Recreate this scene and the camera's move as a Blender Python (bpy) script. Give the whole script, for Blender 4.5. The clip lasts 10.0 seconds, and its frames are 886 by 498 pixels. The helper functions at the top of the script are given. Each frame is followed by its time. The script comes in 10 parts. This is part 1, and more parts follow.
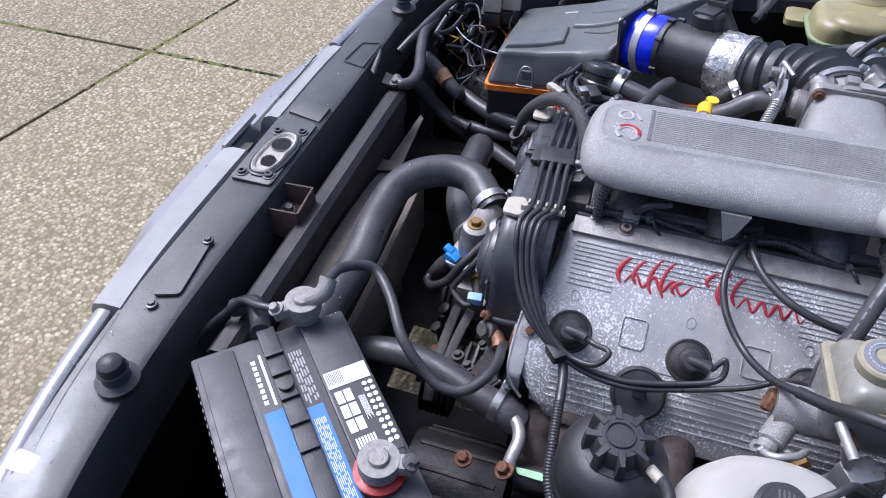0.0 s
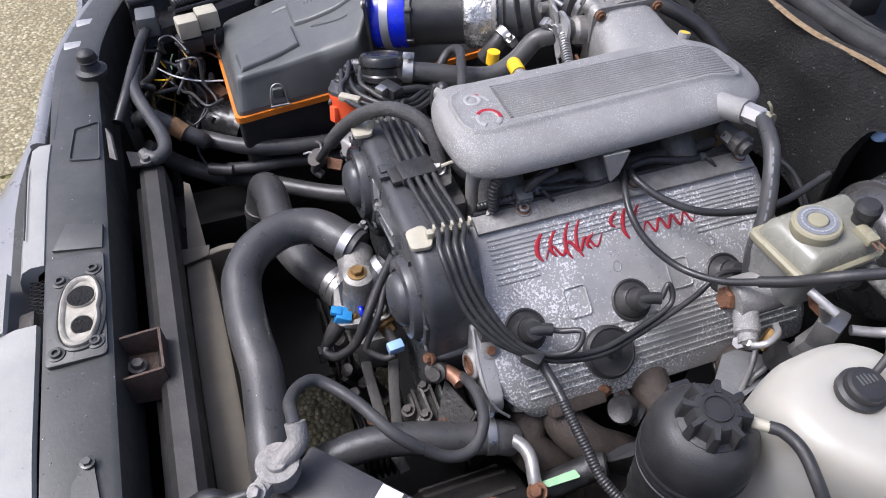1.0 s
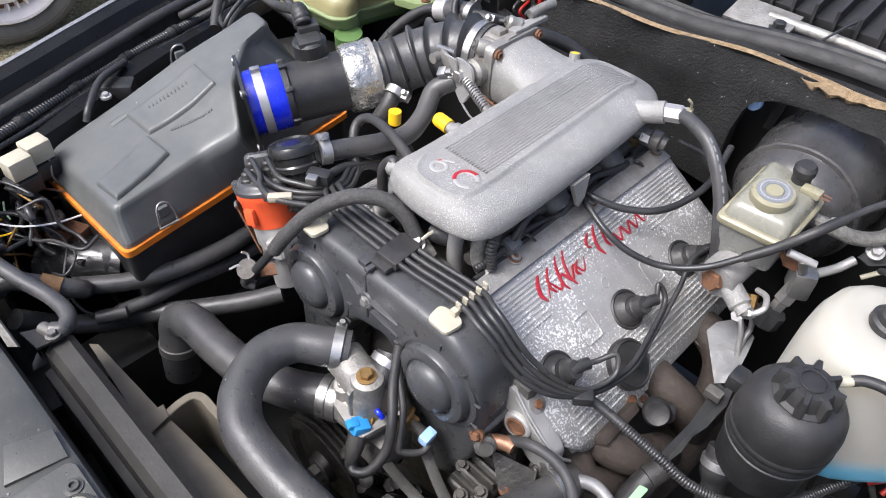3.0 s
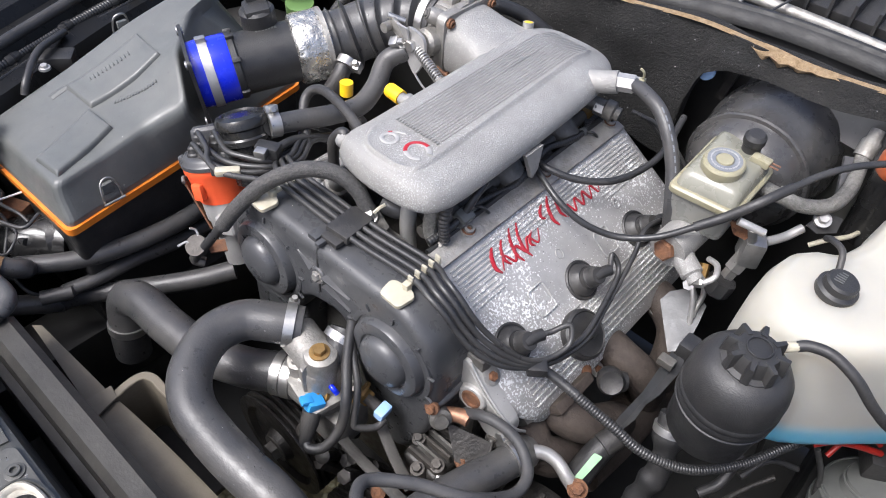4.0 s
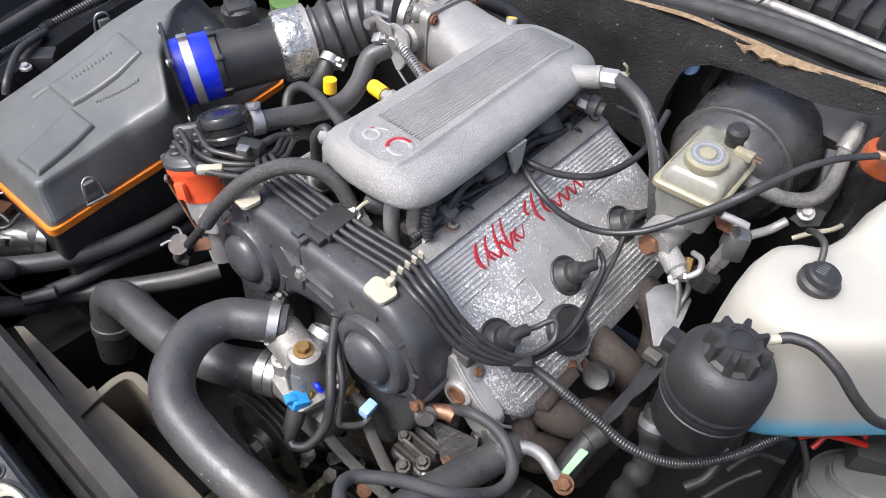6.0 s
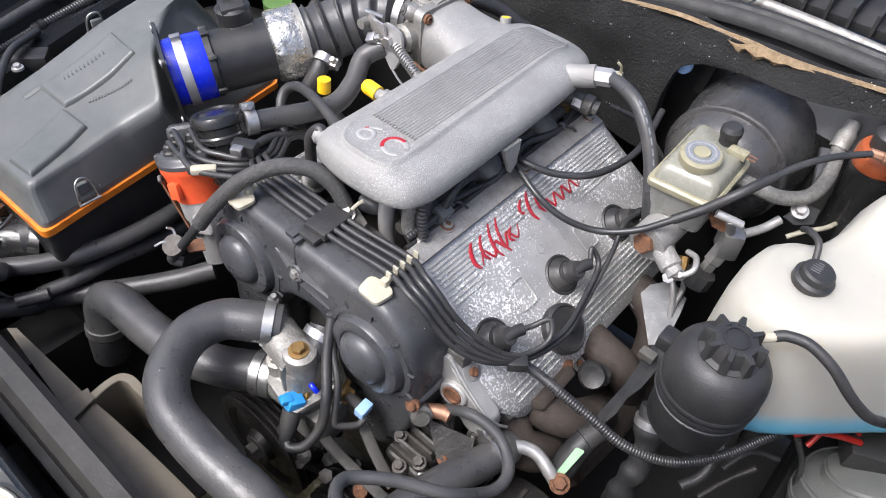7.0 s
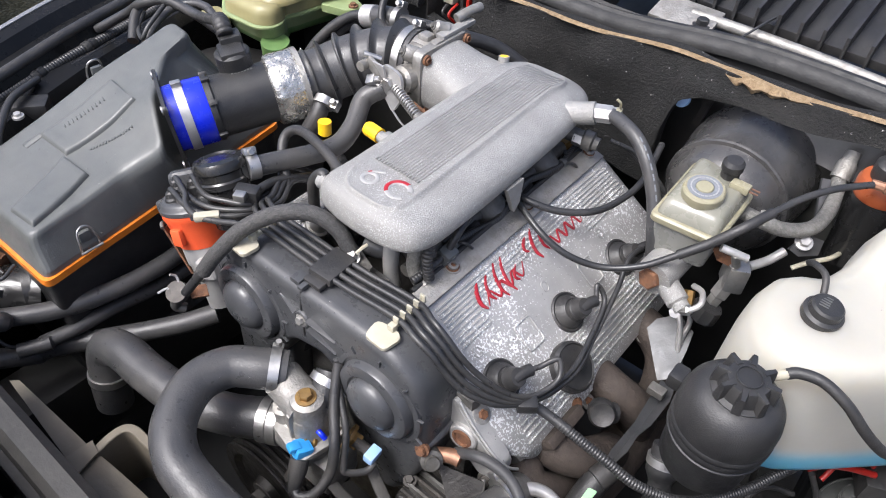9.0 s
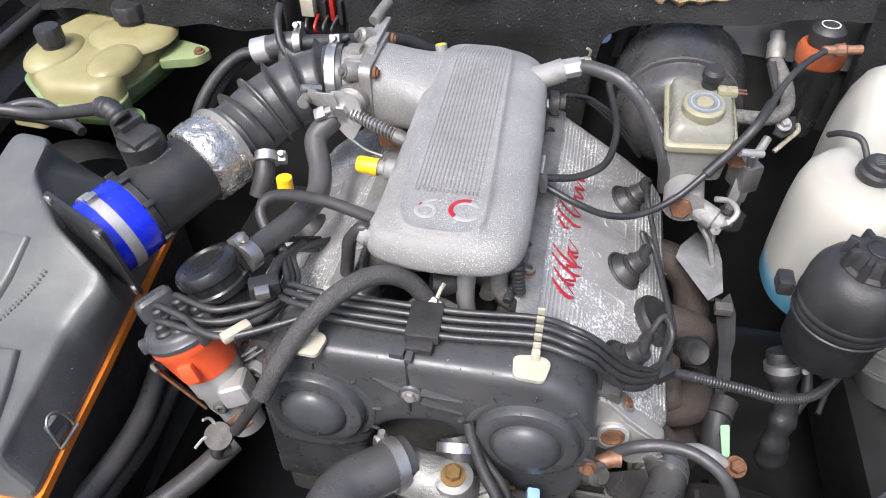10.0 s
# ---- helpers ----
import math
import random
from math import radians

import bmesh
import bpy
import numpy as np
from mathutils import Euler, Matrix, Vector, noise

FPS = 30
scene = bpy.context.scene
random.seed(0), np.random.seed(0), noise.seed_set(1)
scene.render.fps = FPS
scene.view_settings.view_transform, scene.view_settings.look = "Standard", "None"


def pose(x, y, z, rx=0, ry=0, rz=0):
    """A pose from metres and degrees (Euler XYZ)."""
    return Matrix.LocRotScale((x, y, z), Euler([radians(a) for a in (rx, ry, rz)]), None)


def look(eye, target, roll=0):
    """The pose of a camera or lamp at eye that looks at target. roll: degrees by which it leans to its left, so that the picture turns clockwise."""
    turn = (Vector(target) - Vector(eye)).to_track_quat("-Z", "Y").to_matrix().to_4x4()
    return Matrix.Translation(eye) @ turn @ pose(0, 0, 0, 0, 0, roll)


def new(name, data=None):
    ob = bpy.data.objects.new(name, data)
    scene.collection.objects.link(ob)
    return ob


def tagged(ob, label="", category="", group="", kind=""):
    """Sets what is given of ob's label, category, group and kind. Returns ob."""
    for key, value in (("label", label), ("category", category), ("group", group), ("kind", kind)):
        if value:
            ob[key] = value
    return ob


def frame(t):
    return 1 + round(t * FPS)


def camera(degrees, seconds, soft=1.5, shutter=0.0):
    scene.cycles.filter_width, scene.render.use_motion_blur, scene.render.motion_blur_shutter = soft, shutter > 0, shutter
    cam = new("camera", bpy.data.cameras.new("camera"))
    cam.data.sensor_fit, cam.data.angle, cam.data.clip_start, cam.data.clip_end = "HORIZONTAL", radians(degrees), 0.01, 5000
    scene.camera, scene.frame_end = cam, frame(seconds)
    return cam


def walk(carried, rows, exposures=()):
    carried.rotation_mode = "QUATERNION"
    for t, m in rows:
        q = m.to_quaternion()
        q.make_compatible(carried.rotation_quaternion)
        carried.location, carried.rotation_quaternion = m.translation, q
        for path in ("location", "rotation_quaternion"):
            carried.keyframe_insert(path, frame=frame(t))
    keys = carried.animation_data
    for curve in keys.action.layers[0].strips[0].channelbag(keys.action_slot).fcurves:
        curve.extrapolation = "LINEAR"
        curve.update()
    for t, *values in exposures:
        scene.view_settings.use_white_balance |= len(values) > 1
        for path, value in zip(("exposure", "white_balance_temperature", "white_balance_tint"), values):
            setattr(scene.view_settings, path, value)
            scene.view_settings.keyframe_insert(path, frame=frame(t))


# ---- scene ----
# ---- camera and walk ----
cam = camera(63.5, 10.0, soft=1.0)
PATH = [
    (0, (0.645, 0.096, 1.191), (-0.717, -0.316, -0.215), 1.3),
    (0.3, (0.582, 0.016, 1.184), (-0.754, -0.266, -0.278), -0.3),
    (0.5, (0.561, -0.015, 1.189), (-0.783, -0.091, -0.29), -0.5),
    (0.8, (0.537, -0.096, 1.201), (-0.755, 0.211, -0.294), 0.5),
    (1, (0.529, -0.132, 1.19), (-0.742, 0.337, -0.282), 1.1),
    (1.2, (0.518, -0.125, 1.201), (-0.705, 0.368, -0.303), 2.2),
    (1.5, (0.5, -0.178, 1.19), (-0.748, 0.301, -0.298), 0.6),
    (1.8, (0.437, -0.252, 1.181), (-0.717, 0.411, -0.311), 0.6),
    (2, (0.4, -0.303, 1.186), (-0.734, 0.484, -0.261), -1.0),
    (2.2, (0.372, -0.324, 1.208), (-0.736, 0.588, -0.186), 0.5),
    (2.5, (0.372, -0.314, 1.201), (-0.74, 0.673, -0.137), 0.2),
    (3, (0.366, -0.295, 1.195), (-0.607, 0.746, -0.209), 2.6),
    (4.5, (0.375, -0.282, 1.187), (-0.482, 0.795, -0.264), 4.8),
    (5, (0.376, -0.28, 1.187), (-0.47, 0.802, -0.266), 4.9),
    (5.5, (0.38, -0.278, 1.186), (-0.475, 0.803, -0.264), 4.7),
    (7, (0.379, -0.278, 1.184), (-0.462, 0.817, -0.262), 5.0),
    (7.5, (0.381, -0.277, 1.185), (-0.453, 0.815, -0.267), 4.9),
    (8, (0.379, -0.277, 1.191), (-0.476, 0.84, -0.232), 4.2),
    (8.5, (0.374, -0.278, 1.194), (-0.494, 0.855, -0.206), 4.1),
    (9, (0.364, -0.274, 1.193), (-0.505, 0.864, -0.204), 3.7),
    (9.2, (0.337, -0.289, 1.195), (-0.521, 0.867, -0.193), 2.0),
    (9.5, (0.224, -0.327, 1.176), (-0.5, 0.965, -0.169), -0.0),
    (9.7, (0.16, -0.333, 1.174), (-0.339, 1.064, -0.167), -2.2),
    (9.8, (0.134, -0.334, 1.174), (-0.292, 1.087, -0.168), -2.2),
    (10, (0.1, -0.328, 1.149), (-0.213, 1.079, -0.238), -1.5),
]
EXPOSURES = [(0.0, 0.90, 5330, 19), (0.5, 0.88, 5640, 16), (1.2, 1.04, 5750, 13), (2.4, 1.31, 5950, 10), (10.0, 1.31, 5950, 10)]
walk(cam, [(t, look(eye, target, roll)) for t, eye, target, roll in PATH], EXPOSURES)

# ---- world and sun: bright overcast ----
SUN_ELEVATION, SUN_HEADING = radians(58), radians(198)
world = bpy.data.worlds.new("overcast_sky")
world.use_nodes = True
scene.world = world
wn = world.node_tree.nodes
sky = wn.new("ShaderNodeTexSky")
sky.sky_type, sky.sun_disc = "NISHITA", False
sky.sun_elevation, sky.sun_rotation = SUN_ELEVATION, SUN_HEADING
sky.air_density, sky.dust_density, sky.ozone_density = 0.6, 6.0, 0.4
world.node_tree.links.new(sky.outputs[0], wn["Background"].inputs[0])
wn["Background"].inputs[1].default_value = 0.118
sun = new("sun", bpy.data.lights.new("sun", "SUN"))
sun.data.energy, sun.data.angle, sun.data.color = 1.45, radians(24), (1.0, 0.97, 0.93)
towards_sun = Vector((math.sin(SUN_HEADING) * math.cos(SUN_ELEVATION), math.cos(SUN_HEADING) * math.cos(SUN_ELEVATION), math.sin(SUN_ELEVATION)))
sun.matrix_world = look(towards_sun * 10, (0, 0, 0))


# ---- materials ----
def material(name, base, base2=None, rough=0.5, metal=0.0, scale=40.0, bump=0.0, bump_scale=300.0, drops=0.0, dust=0.0,
             dust_colour=(0.30, 0.27, 0.23), coat=0.0, subsurface=0.0, transmission=0.0, rough_spread=0.12, bump_far=0.002, spec=0.5, depth=0.01):
    """A procedural surface: two tones at one scale, fine dust at a second, grain relief and, where wet, drops."""
    m = bpy.data.materials.new(name)
    m.use_nodes = True
    t = m.node_tree
    L = t.links.new
    b = t.nodes["Principled BSDF"]
    where = t.nodes.new("ShaderNodeTexCoord").outputs["Object"]

    def tex(size, detail=5.0, roughness=0.6):
        n = t.nodes.new("ShaderNodeTexNoise")
        n.inputs["Scale"].default_value, n.inputs["Detail"].default_value, n.inputs["Roughness"].default_value = size, detail, roughness
        L(where, n.inputs["Vector"])
        return n.outputs[0]

    def ramp(value, a, z):
        n = t.nodes.new("ShaderNodeMapRange")
        n.inputs[1].default_value, n.inputs[2].default_value = a, z
        L(value, n.inputs[0])
        return n.outputs[0]

    def mix(f, a, c):
        n = t.nodes.new("ShaderNodeMix")
        n.data_type = "RGBA"
        for sock, value in ((n.inputs[0], f), (n.inputs[6], a), (n.inputs[7], c)):
            if isinstance(value, bpy.types.NodeSocket):
                L(value, sock)
            elif isinstance(value, float):
                sock.default_value = value
            else:
                sock.default_value = (*value, 1)
        return n.outputs[2]

    base2 = base2 or tuple(v * 0.75 for v in base)
    broad = tex(scale)
    colour = mix(ramp(broad, 0.35, 0.68), base, base2)
    if dust:
        specks = ramp(tex(scale * 9, 3.0), 0.62 - 0.12 * dust, 0.80)
        cloud = ramp(tex(scale * 0.45, 6.0), 0.42, 0.85)
        n = t.nodes.new("ShaderNodeMath")
        n.operation = "MULTIPLY_ADD"
        L(cloud, n.inputs[0])
        n.inputs[1].default_value = dust * 0.7
        k = t.nodes.new("ShaderNodeMath")
        k.operation = "MULTIPLY"
        L(specks, k.inputs[0])
        k.inputs[1].default_value = dust * 0.5
        L(k.outputs[0], n.inputs[2])
        n.use_clamp = True
        colour = mix(n.outputs[0], colour, dust_colour)
    L(colour, b.inputs["Base Color"])
    r = t.nodes.new("ShaderNodeMapRange")
    r.inputs[1].default_value, r.inputs[2].default_value = 0.3, 0.7
    r.inputs[3].default_value, r.inputs[4].default_value = max(0.05, rough - rough_spread), min(1.0, rough + rough_spread)
    L(tex(scale * 2.3), r.inputs[0])
    L(r.outputs[0], b.inputs["Roughness"])
    b.inputs["Metallic"].default_value = metal
    b.inputs["Specular IOR Level"].default_value = spec
    if coat:
        b.inputs["Coat Weight"].default_value, b.inputs["Coat Roughness"].default_value = coat, 0.12
    if subsurface:
        b.inputs["Subsurface Weight"].default_value, b.inputs["Subsurface Scale"].default_value = subsurface, depth
        b.inputs["Subsurface Radius"].default_value = (1.0, 0.9, 0.7)
    if transmission:
        b.inputs["Transmission Weight"].default_value = transmission
    relief = None
    if bump:
        n = t.nodes.new("ShaderNodeBump")
        n.inputs["Strength"].default_value, n.inputs["Distance"].default_value = bump, bump_far
        L(tex(bump_scale, 4.0, 0.65), n.inputs["Height"])
        relief = n.outputs[0]
    if drops:
        v = t.nodes.new("ShaderNodeTexVoronoi")
        v.inputs["Scale"].default_value = 520.0
        L(where, v.inputs["Vector"])
        near = t.nodes.new("ShaderNodeMapRange")
        near.interpolation_type = "SMOOTHSTEP"
        near.inputs[1].default_value, near.inputs[2].default_value = 0.34, 0.12
        L(v.outputs["Distance"], near.inputs[0])
        some = t.nodes.new("ShaderNodeMath")
        some.operation = "LESS_THAN"
        L(v.outputs["Color"], some.inputs[0])
        some.inputs[1].default_value = drops
        n = t.nodes.new("ShaderNodeMath")
        n.operation = "MULTIPLY"
        L(near.outputs[0], n.inputs[0])
        L(some.outputs[0], n.inputs[1])
        w = t.nodes.new("ShaderNodeBump")
        w.inputs["Strength"].default_value, w.inputs["Distance"].default_value = 0.9, 0.0016
        L(n.outputs[0], w.inputs["Height"])
        if relief:
            L(relief, w.inputs["Normal"])
        relief = w.outputs[0]
        wet = t.nodes.new("ShaderNodeMapRange")
        L(n.outputs[0], wet.inputs[0])
        L(r.outputs[0], wet.inputs[3])
        wet.inputs[4].default_value = 0.08
        L(wet.outputs[0], b.inputs["Roughness"])
    if relief:
        L(relief, b.inputs["Normal"])
    return m


BLACK_PLASTIC = material("black_plastic", (0.01584, 0.01584, 0.01656), (0.02448, 0.02448, 0.02448), 0.42, bump=0.25, bump_scale=700, dust=0.10, drops=0.05)
TIMING_PLASTIC = material("timing_cover_plastic", (0.044, 0.045, 0.048), (0.060, 0.061, 0.063), 0.33, scale=26, bump=0.10, bump_scale=700, dust=0.22, dust_colour=(0.17, 0.17, 0.165), drops=0.06)
GREY_PLASTIC = material("dark_grey_plastic", (0.090, 0.094, 0.091), (0.108, 0.112, 0.107), 0.36, bump=0.15, bump_scale=600, dust=0.12, drops=0.04, rough_spread=0.08)
RUBBER = material("black_rubber", (0.018, 0.018, 0.019), (0.030, 0.029, 0.028), 0.46, bump=0.25, bump_scale=400, dust=0.16, drops=0.04)
SEAL_RUBBER = material("weathered_seal_rubber", (0.012, 0.012, 0.012), (0.020, 0.020, 0.020), 0.62, bump=0.3, bump_scale=300, dust=0.08)
HOSE_RUBBER = material("hose_rubber", (0.0391, 0.0391, 0.0408), (0.0561, 0.05525, 0.0544), 0.36, bump=0.2, bump_scale=350, dust=0.18, drops=0.05)
CLOTH_BRAID = material("black_cloth_braid", (0.035, 0.034, 0.033), (0.075, 0.073, 0.070), 0.50, scale=420, bump=0.8, bump_scale=620, dust=0.12)
WIRE_RUBBER = material("wire_insulation", (0.022, 0.022, 0.023), (0.035, 0.035, 0.035), 0.36, bump=0.1, bump_scale=500, dust=0.14)
DARK_METAL = material("oily_dark_metal", (0.018, 0.017, 0.016), (0.036, 0.033, 0.030), 0.45, metal=0.3, bump=0.5, bump_scale=160, dust=0.10, dust_colour=(0.16, 0.145, 0.125))
BLOCK_METAL = material("grimy_cast_iron", (0.036, 0.033, 0.030), (0.080, 0.072, 0.064), 0.6, metal=0.35, bump=0.6, bump_scale=120, dust=0.3, dust_colour=(0.13, 0.11, 0.09))
BODY_BLACK = material("black_body_paint", (0.038, 0.039, 0.036), (0.060, 0.060, 0.055), 0.42, scale=16, bump=0.10, bump_scale=250, dust=0.34, dust_colour=(0.17, 0.165, 0.150), drops=0.10, coat=0.25)
WING_BLACK = material("black_wing_liner", (0.006, 0.006, 0.006), (0.010, 0.010, 0.010), 0.30, scale=14, bump=0.08, bump_scale=250, dust=0.02, drops=0.05, spec=0.22)
GLOSS_BLACK = material("glossy_black_plastic", (0.012, 0.012, 0.012), (0.020, 0.020, 0.020), 0.22, scale=20, bump=0.08, bump_scale=200, dust=0.06, drops=0.04)
SERVO_BLACK = material("satin_black_steel", (0.0352, 0.0352, 0.03696), (0.05104, 0.05016, 0.04928), 0.30, scale=30, bump=0.06, bump_scale=250, dust=0.22, drops=0.04, coat=0.4)
BAY_BLACK = material("black_bay_paint", (0.008, 0.008, 0.008), (0.015, 0.015, 0.014), 0.5, scale=10, bump=0.1, bump_scale=180, dust=0.05)
BODY_SILVER = material("silver_body_paint", (0.2691, 0.2691, 0.2691), (0.234, 0.234, 0.234), 0.32, metal=0.35, scale=8, dust=0.16, coat=0.4, drops=0.05)
LIP_GREY = material("weathered_grey_plastic", (0.287, 0.287, 0.2683), (0.2246, 0.2246, 0.2122), 0.5, scale=12, bump=0.15, dust=0.3, dust_colour=(0.42, 0.40, 0.36), drops=0.05)
CAST_ALLOY = material("silver_cast_alloy", (0.330, 0.323, 0.307), (0.275, 0.268, 0.254), 0.52, metal=0.38, scale=25, bump=0.9, bump_scale=640, bump_far=0.0014, drops=0.12, dust=0.06, dust_colour=(0.38, 0.37, 0.34))
COVER_PAINT = material("silver_cover_paint", (0.44, 0.43, 0.412), (0.335, 0.327, 0.312), 0.44, metal=0.40, scale=25, bump=0.40, bump_scale=900, bump_far=0.0008, drops=0.14, dust=0.10, dust_colour=(0.26, 0.24, 0.21))
RAW_ALLOY = material("oxidised_alloy", (0.34, 0.33, 0.31), (0.22, 0.21, 0.19), 0.5, metal=0.6, scale=60, bump=0.5, bump_scale=350, dust=0.35, dust_colour=(0.22, 0.19, 0.15))
DIRTY_ALLOY = material("dirty_alloy", (0.17, 0.165, 0.155), (0.10, 0.095, 0.085), 0.55, metal=0.5, scale=50, bump=0.5, bump_scale=250, dust=0.4, dust_colour=(0.10, 0.085, 0.07))
STEEL = material("bright_steel", (0.4836, 0.4758, 0.4602), (0.3744, 0.3666, 0.351), 0.38, metal=0.9, scale=80, bump=0.1, dust=0.12)
ZINC = material("zinc_plated_steel", (0.50, 0.49, 0.475), (0.40, 0.39, 0.375), 0.4, metal=0.55, scale=80, bump=0.2, dust=0.25)
OLD_RUST = material("brown_rusty_sheet", (0.080, 0.050, 0.036), (0.048, 0.033, 0.026), 0.75, scale=90, bump=0.5, bump_scale=300, dust=0.2, dust_colour=(0.20, 0.12, 0.07))
RUST = material("rusty_steel", (0.165, 0.072, 0.032), (0.080, 0.039, 0.023), 0.8, scale=160, bump=0.7, bump_scale=400, dust=0.25, dust_colour=(0.36, 0.18, 0.08))
BRASS = material("brass", (0.275, 0.1705, 0.055), (0.198, 0.1155, 0.0385), 0.5, metal=0.7, scale=120, bump=0.2, dust=0.2)
COPPER = material("dull_copper", (0.32, 0.17, 0.105), (0.20, 0.11, 0.07), 0.5, metal=0.5, scale=120, bump=0.2)
EXHAUST = material("scaled_exhaust_iron", (0.046, 0.036, 0.030), (0.074, 0.058, 0.047), 0.75, metal=0.15, scale=55, bump=0.6, bump_scale=200, dust=0.3, dust_colour=(0.020, 0.016, 0.014))
SHROUD = material("dusty_shroud", (0.14, 0.12, 0.088), (0.092, 0.08, 0.06), 0.7, scale=14, bump=0.15, bump_scale=200, dust=0.45, dust_colour=(0.17, 0.15, 0.115))
RADIATOR = material("dusty_radiator_metal", (0.02063, 0.0198, 0.01856), (0.03506, 0.033, 0.0297), 0.55, metal=0.2, scale=18, bump=0.2, bump_scale=200, dust=0.22, dust_colour=(0.19, 0.18, 0.155))
BLUE_SILICONE = material("blue_silicone", (0.010, 0.022, 0.62), (0.012, 0.03, 0.50), 0.22, scale=30, coat=0.3, bump=0.08)
BLUE_PLASTIC = material("light_blue_plastic", (0.025, 0.231, 0.561), (0.05, 0.28, 0.595), 0.4, scale=60)
PALE_BLUE = material("faded_blue_plastic", (0.25, 0.42, 0.70), (0.33, 0.48, 0.70), 0.4, scale=60)
ORANGE = material("orange_plastic", (0.78, 0.24, 0.022), (0.62, 0.17, 0.018), 0.4, scale=60, dust=0.12)
RED_ORANGE = material("red_orange_plastic", (0.80, 0.115, 0.035), (0.70, 0.09, 0.03), 0.4, scale=40, dust=0.05, spec=0.4)
AMBER_BROWN = material("dull_orange_plastic", (0.34, 0.085, 0.028), (0.26, 0.06, 0.02), 0.35, scale=40, dust=0.1)
RED = material("red_paint", (0.36, 0.009, 0.020), (0.24, 0.009, 0.016), 0.4, scale=180, dust=0.18, dust_colour=(0.45, 0.42, 0.42))
RED_WIRE = material("red_insulation", (0.372, 0.018, 0.012), None, 0.4, scale=60)
YELLOW = material("yellow_plastic", (0.90, 0.55, 0.010), (0.80, 0.46, 0.01), 0.38, scale=60)
CREAM = material("cream_plastic", (0.43, 0.40, 0.31), (0.36, 0.33, 0.25), 0.45, scale=60, dust=0.15, subsurface=0.2)
WORN_CREAM = material("worn_cream_coating", (0.42, 0.395, 0.33), (0.27, 0.25, 0.205), 0.5, scale=90, bump=0.3, bump_scale=300, dust=0.3)
WHITE = material("white_paint", (0.78, 0.78, 0.76), (0.68, 0.68, 0.66), 0.45, scale=60, dust=0.08)
GREEN_TAG = material("pale_green_tag", (0.34, 0.56, 0.33), (0.28, 0.50, 0.28), 0.5, scale=60, dust=0.2)
WASHER_WHITE = material("white_translucent_plastic", (0.3999, 0.3867, 0.3385), (0.3599, 0.3476, 0.305), 0.42, scale=9, subsurface=0.85, depth=0.06, dust=0.05, bump=0.04, bump_scale=90, drops=0.015)
TANK_YELLOW = material("yellowed_translucent_plastic", (0.31, 0.285, 0.145), (0.235, 0.205, 0.090), 0.40, scale=16, subsurface=0.5, dust=0.12, dust_colour=(0.24, 0.18, 0.08), bump=0.05, bump_scale=70)
TANK_PALE = material("pale_green_plastic", (0.235, 0.285, 0.145), (0.185, 0.235, 0.105), 0.40, scale=16, subsurface=0.5)
TANK_GREEN = material("green_coolant_plastic", (0.121, 0.209, 0.0715), (0.0935, 0.1705, 0.055), 0.40, scale=16, subsurface=0.5)
RES_CLEAR = material("smoky_clear_plastic", (0.2111, 0.2077, 0.1689), (0.1689, 0.1654, 0.1337), 0.28, scale=20, subsurface=0.3, dust=0.08, dust_colour=(0.36, 0.31, 0.18))
RES_FLUID = material("grey_fluid_plastic", (0.1689, 0.1689, 0.1549), (0.197, 0.197, 0.1794), 0.32, scale=20, subsurface=0.3, dust=0.1)
RES_RIM = material("yellowed_rim_plastic", (0.30, 0.28, 0.19), (0.24, 0.22, 0.145), 0.35, scale=30, subsurface=0.3)
FOIL = material("crumpled_foil_tape", (0.62, 0.61, 0.58), (0.40, 0.38, 0.34), 0.28, metal=0.85, scale=90, bump=0.7, bump_scale=42, bump_far=0.008, dust=0.15)
FELT = material("felt_insulation", (0.0095, 0.0095, 0.0092), (0.0175, 0.0170, 0.0160), 0.82, scale=18, bump=1.0, bump_scale=300, bump_far=0.004, drops=0.20, dust=0.07, dust_colour=(0.16, 0.15, 0.13), spec=0.35)
FOAM = material("torn_tan_foam", (0.27, 0.195, 0.110), (0.165, 0.108, 0.052), 0.9, scale=160, bump=1.0, bump_scale=260, bump_far=0.004, dust=0.3, dust_colour=(0.50, 0.43, 0.32))
HEAT_SHIELD = material("dull_sheet_metal", (0.070, 0.071, 0.074), (0.040, 0.041, 0.043), 0.42, metal=0.4, scale=30, bump=0.2, bump_scale=120, dust=0.15)
BRAID = material("braided_steel_hose", (0.30, 0.29, 0.265), (0.17, 0.165, 0.15), 0.45, metal=0.6, scale=260, bump=1.0, bump_scale=700)
LABEL_BLUE = material("blue_label", (0.0075, 0.1275, 0.39), (0.009, 0.15, 0.4125), 0.4, scale=40)
LABEL_WHITE = material("white_print", (0.72, 0.72, 0.72), (0.62, 0.62, 0.62), 0.45, scale=90)
PRINT_GREY = material("grey_print", (0.36, 0.36, 0.36), (0.28, 0.28, 0.28), 0.5, scale=90)
WORN_PRINT = material("worn_blue_grey_print", (0.13, 0.14, 0.16), (0.20, 0.21, 0.22), 0.5, scale=120)
LABEL_BLACK = material("black_label", (0.020, 0.020, 0.022), None, 0.38, scale=40)
BATTERY_CASE = material("battery_case_plastic", (0.036, 0.036, 0.039), (0.048, 0.048, 0.050), 0.45, scale=30, bump=0.15, bump_scale=600, dust=0.2)
